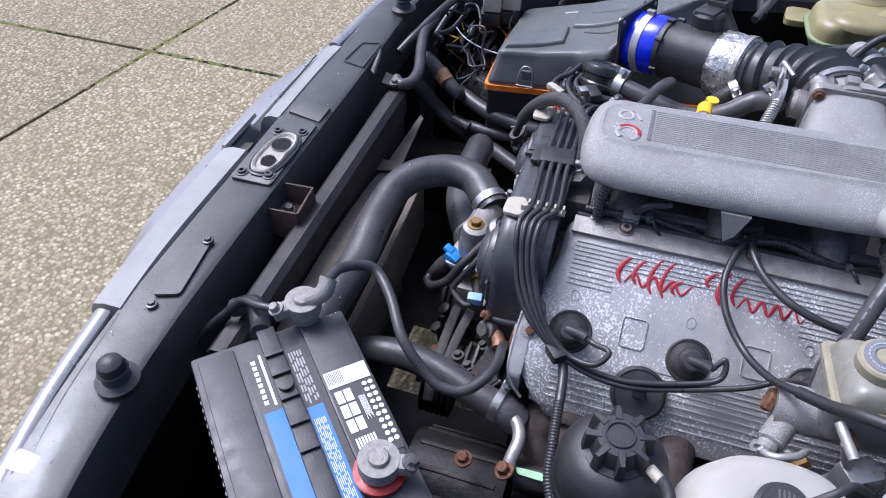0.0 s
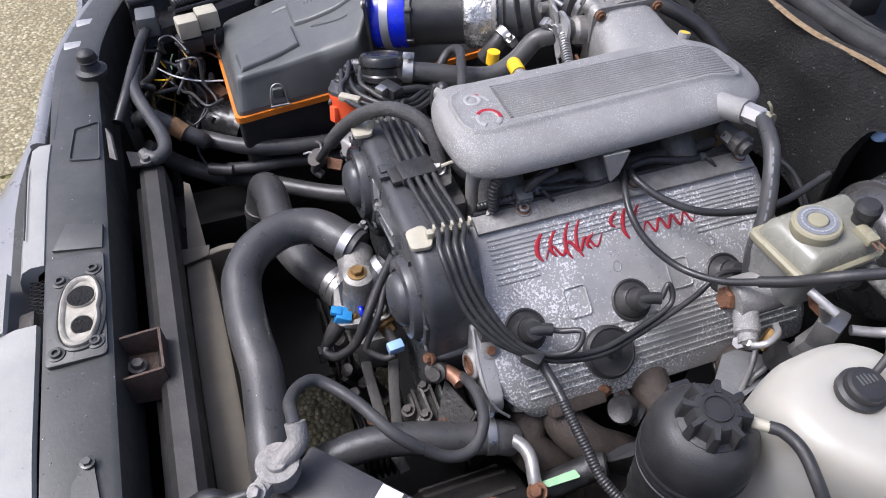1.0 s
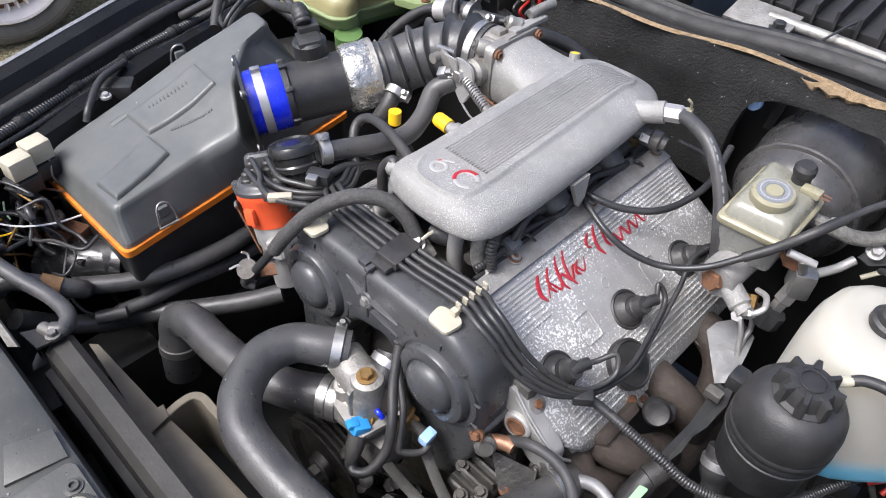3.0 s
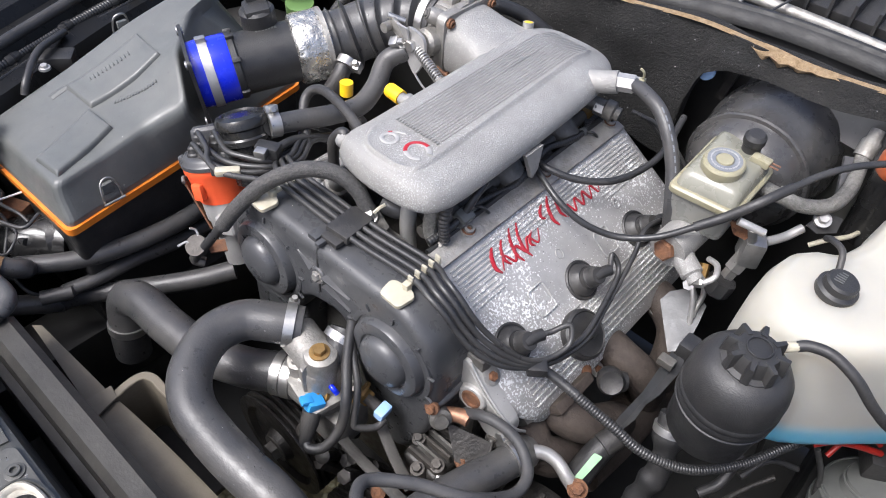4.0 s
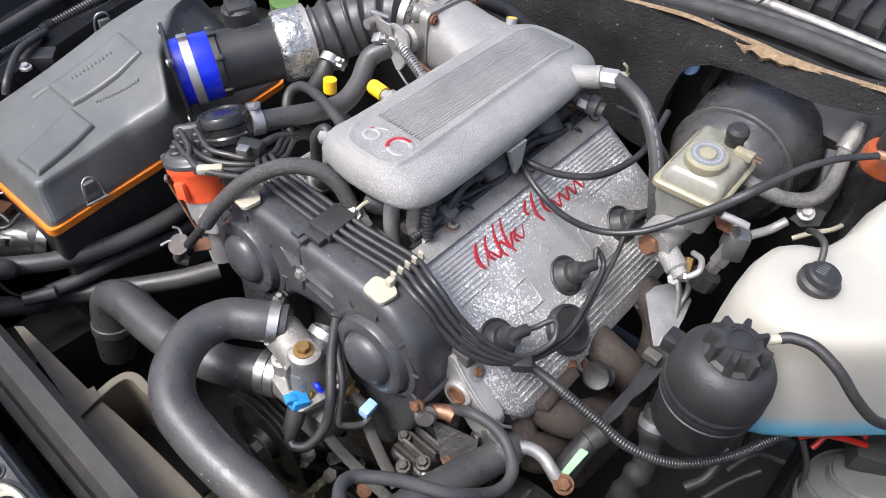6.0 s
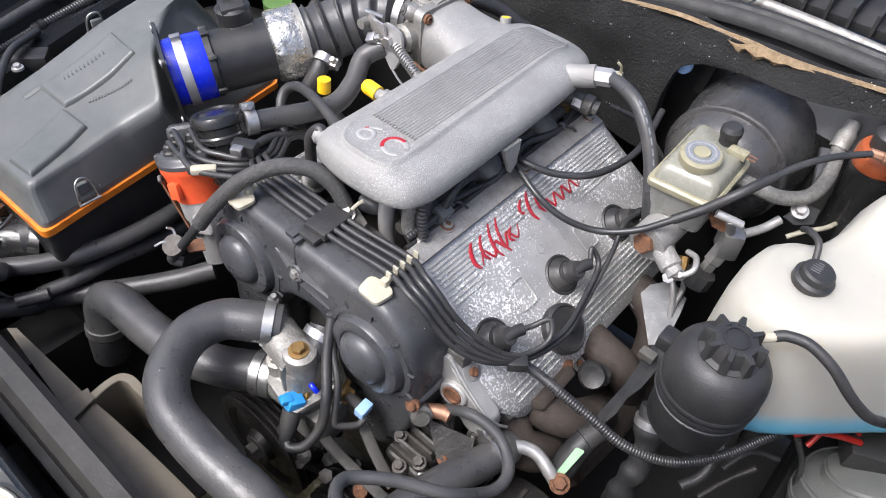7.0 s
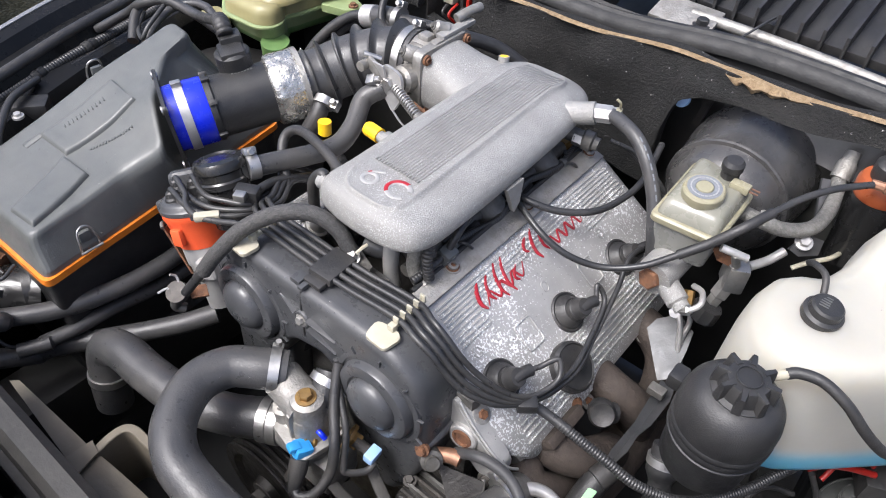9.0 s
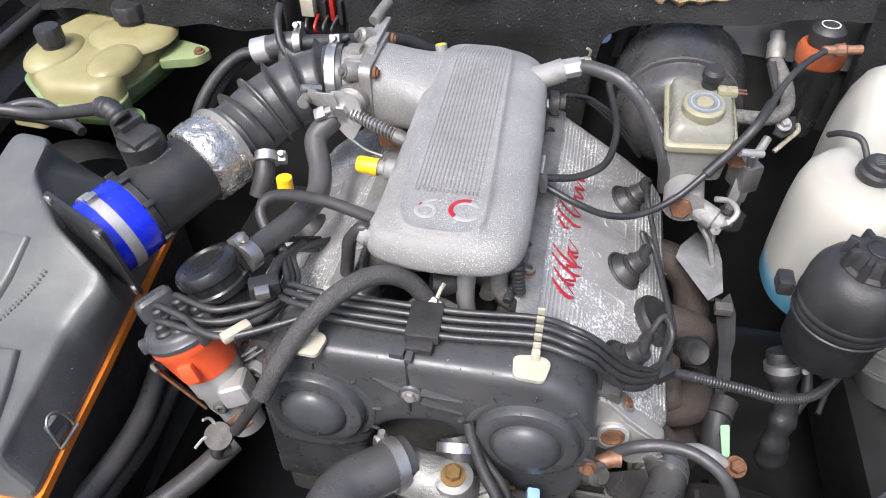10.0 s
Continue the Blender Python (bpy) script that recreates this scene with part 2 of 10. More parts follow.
LEAD = material("corroded_lead", (0.30, 0.29, 0.27), (0.20, 0.19, 0.18), 0.6, metal=0.4, scale=140, bump=0.6, bump_scale=350, dust=0.4, dust_colour=(0.45, 0.40, 0.34))
BELT = material("worn_belt_rubber", (0.062, 0.058, 0.052), (0.040, 0.038, 0.035), 0.7, scale=80, bump=0.3, bump_scale=300, dust=0.2)
TYRE = material("tyre_rubber", (0.085, 0.082, 0.078), (0.120, 0.115, 0.105), 0.75, scale=20, bump=0.3, bump_scale=250, dust=0.2)
WHEEL_ALLOY = material("dull_wheel_alloy", (0.80, 0.76, 0.74), (0.72, 0.68, 0.66), 0.45, metal=0.1, scale=15, dust=0.08, dust_colour=(0.45, 0.38, 0.34))
MOSS = material("moss", (0.10, 0.12, 0.022), (0.16, 0.15, 0.04), 0.9, scale=60, bump=0.8, bump_scale=500)
JOINT_DIRT = material("joint_dirt", (0.055, 0.047, 0.034), (0.10, 0.085, 0.06), 0.95, scale=60, bump=0.8, bump_scale=400)
DARK_RED = material("maroon_plastic", (0.035, 0.010, 0.009), (0.022, 0.009, 0.009), 0.35, scale=40)


def pale_spots(name, under, size, share, low, high, pale, shine):
    """Silver surface with many small pale scabs and spots, some painted drop glints."""
    m = under.copy()
    m.name = name
    t = m.node_tree
    L = t.links.new
    b = t.nodes["Principled BSDF"]
    where = t.nodes.new("ShaderNodeTexCoord").outputs["Object"]
    v = t.nodes.new("ShaderNodeTexNoise")
    v.inputs["Scale"].default_value, v.inputs["Detail"].default_value, v.inputs["Roughness"].default_value = size, 3.0, 0.55
    L(where, v.inputs["Vector"])
    big = t.nodes.new("ShaderNodeTexNoise")
    big.inputs["Scale"].default_value, big.inputs["Detail"].default_value = 16.0, 3.0
    L(where, big.inputs["Vector"])
    add = t.nodes.new("ShaderNodeMath")
    add.operation = "MULTIPLY_ADD"
    L(big.outputs[0], add.inputs[0])
    add.inputs[1].default_value = share
    L(v.outputs[0], add.inputs[2])
    edge = t.nodes.new("ShaderNodeMapRange")
    edge.inputs[1].default_value, edge.inputs[2].default_value = low, high
    L(add.outputs[0], edge.inputs[0])
    mix = t.nodes.new("ShaderNodeMix")
    mix.data_type = "RGBA"
    L(edge.outputs[0], mix.inputs[0])
    old = b.inputs["Base Color"].links[0].from_socket
    L(old, mix.inputs[6])
    mix.inputs[7].default_value = (*pale, 1)
    L(mix.outputs[2], b.inputs["Base Color"])
    metal = t.nodes.new("ShaderNodeMapRange")
    L(edge.outputs[0], metal.inputs[0])
    metal.inputs[3].default_value, metal.inputs[4].default_value = shine, 0.0
    L(metal.outputs[0], b.inputs["Metallic"])
    bump = t.nodes.new("ShaderNodeBump")
    bump.inputs["Strength"].default_value, bump.inputs["Distance"].default_value = 0.5, 0.0010
    L(edge.outputs[0], bump.inputs["Height"])
    before = b.inputs["Normal"].links[0].from_socket
    L(before, bump.inputs["Normal"])
    L(bump.outputs[0], b.inputs["Normal"])
    return m


FLAKED = pale_spots("flaking_silver_paint", COVER_PAINT, 400.0, 0.55, 0.868, 0.905, (0.72, 0.72, 0.715), 0.40)
# pale specks paint the sparkle of wet drops, and corrosion, into the colour
SPOTTED = pale_spots("spotted_cast_alloy", CAST_ALLOY, 900.0, 0.30, 0.755, 0.830, (0.58, 0.58, 0.57), 0.36)


def fluid_tint(name, under, full, clear, fluid):
    """A translucent wall with coloured fluid behind its lower part, fading out between two heights."""
    m = under.copy()
    m.name = name
    t = m.node_tree
    L = t.links.new
    b = t.nodes["Principled BSDF"]
    split = t.nodes.new("ShaderNodeSeparateXYZ")
    L(t.nodes.new("ShaderNodeNewGeometry").outputs["Position"], split.inputs[0])
    level = t.nodes.new("ShaderNodeMapRange")
    level.interpolation_type = "SMOOTHSTEP"
    level.inputs[1].default_value, level.inputs[2].default_value = clear, full
    L(split.outputs[2], level.inputs[0])
    mix = t.nodes.new("ShaderNodeMix")
    mix.data_type = "RGBA"
    L(level.outputs[0], mix.inputs[0])
    L(b.inputs["Base Color"].links[0].from_socket, mix.inputs[6])
    mix.inputs[7].default_value = (*fluid, 1)
    L(mix.outputs[2], b.inputs["Base Color"])
    return m


WASHER_TANK = fluid_tint("white_tank_with_blue_fluid", WASHER_WHITE, 0.604, 0.634, (0.13, 0.40, 0.55))


def pebble_concrete(name):
    """Exposed-aggregate concrete: small rounded stones of mixed tan, grey and white in a brown matrix."""
    m = bpy.data.materials.new(name)
    m.use_nodes = True
    t = m.node_tree
    L = t.links.new
    b = t.nodes["Principled BSDF"]
    where = t.nodes.new("ShaderNodeNewGeometry").outputs["Position"]
    v = t.nodes.new("ShaderNodeTexVoronoi")
    v.inputs["Scale"].default_value = 105.0
    L(where, v.inputs["Vector"])
    hue = t.nodes.new("ShaderNodeValToRGB")
    sep = t.nodes.new("ShaderNodeSeparateColor")
    L(v.outputs["Color"], sep.inputs[0])
    L(sep.outputs[0], hue.inputs[0])
    e = hue.color_ramp.elements
    e[0].position, e[0].color = 0.0, (0.174, 0.146, 0.079, 1)
    e[1].position, e[1].color = 1.0, (0.454, 0.425, 0.285, 1)
    for p, c in ((0.3, (0.253, 0.219, 0.121, 1)), (0.6, (0.307, 0.270, 0.155, 1)), (0.85, (0.361, 0.324, 0.201, 1))):
        k = e.new(p)
        k.color = c
    gap = t.nodes.new("ShaderNodeMapRange")
    gap.inputs[1].default_value, gap.inputs[2].default_value = 0.42, 0.75
    L(v.outputs["Distance"], gap.inputs[0])
    mix = t.nodes.new("ShaderNodeMix")
    mix.data_type = "RGBA"
    L(gap.outputs[0], mix.inputs[0])
    L(hue.outputs[0], mix.inputs[6])
    mix.inputs[7].default_value = (0.153, 0.129, 0.065, 1)
    n = t.nodes.new("ShaderNodeTexNoise")
    n.inputs["Scale"].default_value, n.inputs["Detail"].default_value = 2.2, 7.0
    L(where, n.inputs["Vector"])
    stain = t.nodes.new("ShaderNodeMapRange")
    stain.inputs[1].default_value, stain.inputs[2].default_value = 0.45, 0.75
    stain.inputs[3].default_value, stain.inputs[4].default_value = 0.0, 0.45
    L(n.outputs[0], stain.inputs[0])
    mix2 = t.nodes.new("ShaderNodeMix")
    mix2.data_type = "RGBA"
    L(stain.outputs[0], mix2.inputs[0])
    L(mix.outputs[2], mix2.inputs[6])
    mix2.inputs[7].default_value = (0.180, 0.148, 0.076, 1)
    L(mix2.outputs[2], b.inputs["Base Color"])
    b.inputs["Roughness"].default_value = 0.75
    bump = t.nodes.new("ShaderNodeBump")
    bump.invert = True
    bump.inputs["Strength"].default_value, bump.inputs["Distance"].default_value = 0.8, 0.004
    L(v.outputs["Distance"], bump.inputs["Height"])
    L(bump.outputs[0], b.inputs["Normal"])
    return m


CONCRETE = pebble_concrete("exposed_aggregate_concrete")

# ---- building helpers ----
ORIGIN = {}
V = Vector


def thing(name, at, label, category, group="", kind=""):
    ob = new(name)
    ob.location, ob.empty_display_size = at, 0.02
    ORIGIN[ob] = V(at)
    return tagged(ob, label, category, group, kind)


def finish(bm, name, mat, angle=32):
    bmesh.ops.recalc_face_normals(bm, faces=bm.faces)
    me = bpy.data.meshes.new(name)
    bm.to_mesh(me)
    bm.free()
    me.materials.append(mat)
    for p in me.polygons:
        p.use_smooth = True
    me.set_sharp_from_angle(angle=radians(angle))
    return me


def part(name, bm, mat, parent, label="", angle=32):
    """One mesh, built in world metres, under a thing or under a part."""
    o = ORIGIN[parent]
    bmesh.ops.translate(bm, verts=bm.verts, vec=-o)
    ob = new(name, finish(bm, name, mat, angle))
    ob.parent = parent
    ORIGIN[ob] = o
    return tagged(ob, label)


def solo(name, bm, mat, label, category, group="", kind="", angle=32):
    """A thing that is one mesh; its origin is at its lowest middle."""
    lo = [min(v.co[i] for v in bm.verts) for i in range(3)]
    hi = [max(v.co[i] for v in bm.verts) for i in range(3)]
    o = V(((lo[0] + hi[0]) / 2, (lo[1] + hi[1]) / 2, lo[2]))
    bmesh.ops.translate(bm, verts=bm.verts, vec=-o)
    ob = new(name, finish(bm, name, mat, angle))
    ob.location = o
    ORIGIN[ob] = o
    return tagged(ob, label, category, group, kind)


def spline(pts, n=8, closed=False):
    """Catmull-Rom points through pts."""
    pts = [V(p) for p in pts]
    if closed:
        ext = [pts[-1], *pts, pts[0], pts[1]]
    else:
        ext = [pts[0] * 2 - pts[1], *pts, pts[-1] * 2 - pts[-2]]
    out = []
    for i in range(1, len(ext) - 2):
        a, b, c, d = ext[i - 1:i + 3]
        for k in range(n):
            u = k / n
            out.append(0.5 * ((2 * b) + (c - a) * u + (2 * a - 5 * b + 4 * c - d) * u * u + (3 * b - a - 3 * c + d) * u ** 3))
    if not closed:
        out.append(pts[-1])
    return out


def even(pts, step):
    """Points at even steps along a line."""
    out, left = [pts[0].copy()], step
    for a, b in zip(pts, pts[1:]):
        d = (b - a).length
        at = left
        while at < d:
            out.append(a.lerp(b, at / d))
            at += step
        left = at - d
    out.append(pts[-1].copy())
    return out


def sweep(bm, line, radius, sides=12, cap=True, flat=1.0, across=None):
    """A skin round a line; radius is a number or a function of the run so far; flat squashes it across."""
    n = len(line)
    sides = max(sides, 12) if sides > 6 else sides
    tan = [(line[min(i + 1, n - 1)] - line[max(i - 1, 0)]).normalized() for i in range(n)]
    side = tan[0].cross(across or (V((0, 0, 1)) if abs(tan[0].z) < 0.9 else V((1, 0, 0)))).normalized()
    rings, run = [], 0.0
    for i, p in enumerate(line):
        if i:
            run += (p - line[i - 1]).length
        side = (side - tan[i] * side.dot(tan[i])).normalized()
        up = side.cross(tan[i]).normalized()
        r = radius(run) if callable(radius) else radius
        rings.append([bm.verts.new(p + (side * math.cos(a) + up * flat * math.sin(a)) * r) for a in (2 * math.pi * k / sides for k in range(sides))])
    for a, b in zip(rings, rings[1:]):
        for k in range(sides):
            bm.faces.new((a[k], a[(k + 1) % sides], b[(k + 1) % sides], b[k]))
    if cap:
        bm.faces.new(rings[0][::-1])
        bm.faces.new(rings[-1])
    return bm


def tube(pts, radius, sides=12, n=8, cap=True, flat=1.0):
    return sweep(bmesh.new(), spline(pts, n), radius, sides, cap, flat)


def corrugated(pts, radius, pitch=0.005, depth=0.12, sides=10):
    line = even(spline(pts, 10), pitch / 4)
    return sweep(bmesh.new(), line, lambda s: radius * (1 - depth * (0.5 + 0.5 * math.cos(2 * math.pi * s / pitch)) ** 2), sides)


def frame_of(axis):
    z = V(axis).normalized()
    x = (V((0, 0, 1)) if abs(z.z) < 0.9 else V((1, 0, 0))).cross(z).normalized()
    return x, z.cross(x), z


def lathe(profile, at, axis=(0, 0, 1), seg=32, bm=None, wave=None):
    """Round body: profile of (radius, height along the axis). wave(angle, row) scales the radius."""
    bm = bm or bmesh.new()
    x, y, z = frame_of(axis)
    at = V(at)
    rings = []
    for row, (r, h) in enumerate(profile):
        if r < 1e-6:
            rings.append([bm.verts.new(at + z * h)])
            continue
        ring = []
        for k in range(seg):
            a = 2 * math.pi * k / seg
            q = r * (wave(a, row) if wave else 1)
            ring.append(bm.verts.new(at + x * q * math.cos(a) + y * q * math.sin(a) + z * h))
        rings.append(ring)
    for a, b in zip(rings, rings[1:]):
        for k in range(seg):
            k2 = (k + 1) % seg
            if len(a) == 1 and len(b) == 1:
                continue
            if len(a) == 1:
                bm.faces.new((a[0], b[k2], b[k]))
            elif len(b) == 1:
                bm.faces.new((a[k], a[k2], b[0]))
            else:
                bm.faces.new((a[k], a[k2], b[k2], b[k]))
    for ring, flip in ((rings[0], True), (rings[-1], False)):
        if len(ring) > 2:
            bm.faces.new(ring[::-1] if flip else ring)
    return bm


def loft(rings, bm=None, cap=True):
    bm = bm or bmesh.new()
    made = [[bm.verts.new(p) for p in ring] for ring in rings]
    n = len(made[0])
    for a, b in zip(made, made[1:]):
        for k in range(n):
            bm.faces.new((a[k], a[(k + 1) % n], b[(k + 1) % n], b[k]))
    if cap:
        bm.faces.new(made[0][::-1])
        bm.faces.new(made[-1])
    return bm


def block(at, size, bevel=0.002, turn=None, bm=None, seg=2):
    """A box with rounded edges; turn is a rotation matrix."""
    bm = bm or bmesh.new()
    m = Matrix.Translation(at) @ (turn.to_4x4() if turn else Matrix()) @ Matrix.Diagonal((*size, 1))
    made = bmesh.ops.create_cube(bm, size=1, matrix=m)["verts"]
    if bevel:
        edges = list({e for v in made for e in v.link_edges})
        bmesh.ops.bevel(bm, geom=edges, offset=bevel, segments=seg, profile=0.6, affect="EDGES")
    return bm


def turned(axis, up=None):
    """A rotation whose z lies along axis."""
    x, y, z = frame_of(axis)
    if up:
        y = (V(up) - z * z.dot(V(up))).normalized()
        x = y.cross(z)
    return Matrix((x, y, z)).transposed()


def rounded(poly, r, n=4):
    """A flat outline with its corners rounded."""
    out = []
    m = len(poly)
    for i in range(m):
        p, a, b = V(poly[i]), V(poly[i - 1]), V(poly[(i + 1) % m])
        u, w = (a - p), (b - p)
        k = min(r, u.length * 0.45, w.length * 0.45)
        s, e = p + u.normalized() * k, p + w.normalized() * k
        for j in range(n + 1):
            f = j / n
            out.append((s * (1 - f) ** 2 + p * 2 * f * (1 - f) + e * f * f))
    return out


def inset(ring, d):
    """A flat ring moved inward by d (in the xy plane, counter-clockwise)."""
    n, out = len(ring), []
    for i in range(n):
        t = (ring[(i + 1) % n] - ring[i - 1])
        t = V((t.x, t.y, 0)).normalized()
        out.append(ring[i] + V((-t.y, t.x, 0)) * d)
    return out


def plate(outline, thick, bevel=0.0, bm=None):
    """A sheet of that thickness under a flat outline of 3D points."""
    bm = bm or bmesh.new()
    pts = [V(p) for p in outline]
    nrm = V((0, 0, 0))
    for i in range(len(pts)):
        nrm += (pts[i] - pts[0]).cross(pts[(i + 1) % len(pts)] - pts[0])
    nrm.normalize()
    top = [bm.verts.new(p) for p in pts]
    bot = [bm.verts.new(p - nrm * thick) for p in pts]
    faces = [bm.faces.new(top), bm.faces.new(bot[::-1])]
    for i in range(len(pts)):
        j = (i + 1) % len(pts)
        faces.append(bm.faces.new((top[i], bot[i], bot[j], top[j])))
    if bevel:
        rim = list({e for e in faces[0].edges})
        bmesh.ops.bevel(bm, geom=rim, offset=bevel, segments=2, profile=0.6, affect="EDGES")
    return bm


def bolt_mesh(at, axis, r=0.006, h=0.005, socket=False):
    bm = lathe([(0, -0.002), (r * 1.5, -0.002), (r * 1.5, 0.0012), (r * 1.1, 0.0016)], at, axis, 20)
    if socket:
        lathe([(r, 0), (r, h), (r * 0.9, h + 0.0006), (r * 0.55, h + 0.0006), (r * 0.5, h * 0.4), (0, h * 0.4)], at, axis, 18, bm)
    else:
        lathe([(r, 0.001), (r, h), (r * 0.88, h + 0.001), (0, h + 0.001)], at, axis, 6, bm)
    return bm


def clamp(at, axis, r, parent, width=0.010, screw=0, name="hose_clamp"):
    """A worm-drive band round a hose, with its screw housing, as a part."""
    x, y, z = frame_of(axis)
    bm = lathe([(r + 0.0005, -width / 2), (r + 0.0022, -width / 2), (r + 0.0022, width / 2), (r + 0.0005, width / 2)], at, axis, 28)
    a = radians(screw)
    d = x * math.cos(a) + y * math.sin(a)
    w = z.cross(d)
    c = V(at) + d * (r + 0.005)
    block(c, (0.012, width * 1.15, 0.008), 0.0015, Matrix((w, z, d)).transposed(), bm)
    lathe([(0.0035, 0), (0.0035, 0.016), (0.003, 0.017), (0, 0.017)], c - w * 0.004, w, 8, bm)
    return part(name, bm, STEEL, parent, "bright worm-drive hose clamp")

# ---- ground ----
def pavement():
    ground = solo("ground", plate([(-40, -40, -0.016), (40, -40, -0.016), (40, 40, -0.016), (-40, 40, -0.016)], 0.2), CONCRETE,
                  "pale exposed-aggregate concrete ground", "ground", kind="structure")
    pave = thing("pavement", (0, 0, 0), "exposed-aggregate concrete slabs with mossy joints", "pavement", kind="structure")
    ux, uy = V((1.0, -0.20, 0)), V((0.0, 1.0, 0))
    corner = V((-1.075, -1.430, 0))
    wide, deep, gap = 2.0, 2.6, 0.012
    for i in range(-3, 3):
        for j in range(-3, 3):
            p = corner + ux * (i * wide) + uy * (j * deep)
            a, b = ux * (wide - gap), uy * (deep - gap)
            p += ux * gap / 2 + uy * gap / 2
            bm = plate([p, p + a, p + a + b, p + b], 0.0155, 0.004)
            part("slab", bm, CONCRETE, pave)
    bm = bmesh.new()
    rng = random.Random(4)
    for k in range(760):
        along_x = rng.random() < 0.6
        f = rng.uniform(-1.0, 1.0)
        clump = 0.5 + 0.5 * math.sin(f * 9 + 1.5 * along_x)
        if rng.random() > clump:
            continue
        p = corner + (ux * f * 1.2 if along_x else uy * f * 1.1) + V((rng.uniform(-0.007, 0.007), rng.uniform(-0.007, 0.007), -0.004))
        s = rng.uniform(0.004, 0.013)
        bmesh.ops.create_icosphere(bm, subdivisions=1, radius=s, matrix=Matrix.Translation(p) @ Matrix.Diagonal((1, 1, 0.6, 1)))
    solo("joint_moss", bm, MOSS, "yellow-green moss in the slab joints", "moss", kind="stuff")
    bm = bmesh.new()
    for d, e, n in ((ux * wide * 3, uy * 0.02, deep), (uy * deep * 3, ux * 0.02, wide)):
        plate([corner - d - e + V((0, 0, -0.011)), corner + d - e + V((0, 0, -0.011)), corner + d + e + V((0, 0, -0.011)), corner - d + e + V((0, 0, -0.011))], 0.002, bm=bm)
    solo("joint_dirt", bm, JOINT_DIRT, "dark soil in the slab joints", "soil", kind="stuff")
    return ground


pavement()


# ---- the car's front end ----
car = thing("parked_car", (0, 0, 0), "front end of a parked car with its bonnet open", "car")


def car_body():
    # bay sides, floor tray and firewall: plain dark panels
    def wall(points, thick, name, mat, label=""):
        return part(name, plate(points, thick), mat, car, label)
    # slam panel across the front
    line = [(-0.60, -0.235), (-0.50, -0.268), (-0.40, -0.283), (-0.2, -0.281), (0.0, -0.281), (0.2, -0.281), (0.34, -0.277), (0.47, -0.262), (0.62, -0.225)]
    front = [(-0.60, -0.290), (-0.50, -0.322), (-0.40, -0.341), (-0.2, -0.345), (0.0, -0.346), (0.2, -0.346), (0.34, -0.342), (0.47, -0.325), (0.62, -0.29)]
    back_s = spline([(*p, 0) for p in line], 6)
    front_s = spline([(*p, 0) for p in front], 6)
    rings = []
    for f, b in zip(front_s, back_s):
        d = (b - f)
        n = V((0, 0, 1))
        sec = [f + n * 0.610, f + n * 0.640, f + d * 0.04 + n * 0.646, b - d * 0.12 + n * 0.648, b - d * 0.03 + n * 0.645, b + n * 0.636, b + V((0, 0.004, 0)) + n * 0.575, b + V((0, -0.012, 0)) + n * 0.565, f + V((0, 0.02, 0)) + n * 0.60]
        rings.append(sec)
    slam = part("slam_panel", loft(rings), BODY_BLACK, car, "black painted slam panel with water drops", 40)
    part("front_closing_panel", loft([[p + V((0, -0.022, 0.20)), p + V((0, -0.022, 0.575)), p + V((0, -0.014, 0.575)), p + V((0, -0.014, 0.20))] for p in [V((-0.70, -0.15, 0))] + back_s + [V((0.70, -0.15, 0))]]), BAY_BLACK, car, "black closing panel below the slam panel")
    # latch plate: sloped pressed edge, two-holed cream cup and four bolts
    part("latch_ledge", plate([(-0.096, -0.322, 0.6522), (-0.062, -0.336, 0.6500), (-0.052, -0.288, 0.6500), (-0.084, -0.286, 0.6522)], 0.006, 0.001), BODY_BLACK, slam, "sloped pressed edge of the latch plate")
    ring = rounded([(-0.049, -0.341, 0.6510), (0.086, -0.340, 0.6510), (0.086, -0.287, 0.6510), (-0.046, -0.287, 0.6510)], 0.006)
    part("latch_plate", plate(ring, 0.006, 0.001), BODY_BLACK, slam, "black bolted latch plate")
    def oval(a0, b0, z, waist=0.0):
        pts = []
        for k in range(44):
            a = 2 * math.pi * k / 44
            c0, s0 = math.cos(a), math.sin(a)
            x, y = a0 * math.copysign(abs(c0) ** 0.8, c0), b0 * math.copysign(abs(s0) ** 0.8, s0)
            y *= 1 - waist * math.exp(-(x / 0.008) ** 2) * (s0 > 0)
            pts.append(V((0.030 + x + 0.06 * y, -0.3085 + y - 0.06 * x, z)))
        return pts
    part("latch_rim", loft([oval(0.046, 0.0225, 0.650), oval(0.046, 0.0225, 0.6530), oval(0.044, 0.0205, 0.6540), oval(0.0425, 0.019, 0.6525)]), BODY_BLACK, slam)
    cup = part("latch_cup", loft([oval(0.042, 0.0185, 0.650, 0.12), oval(0.042, 0.0185, 0.6555, 0.12), oval(0.040, 0.0168, 0.6570, 0.14), oval(0.0375, 0.0145, 0.6562, 0.16), oval(0.036, 0.0132, 0.6535, 0.18)]), WORN_CREAM, slam, "worn cream latch cup with two round openings", 50)
    for x, y, r, lean in ((0.0135, -0.3075, 0.0125, 0.0), (0.0500, -0.3065, 0.0095, 0.25)):
        part("latch_opening", lathe([(r * 1.10, 0.0), (r * 1.06, 0.0018), (r, 0.0012), (r * 0.92, -0.0006)], (x, y, 0.6542), (lean, 0, 1), 28), WORN_CREAM, cup)
        # matt black disc on the solid cup, painted for the hole's shaded depth
        part("latch_hole", lathe([(r * 1.0, 0.0), (r * 0.80, 0.0002), (0, 0.0002)], (x, y, 0.6553), (lean, 0, 1), 24), FELT, cup)
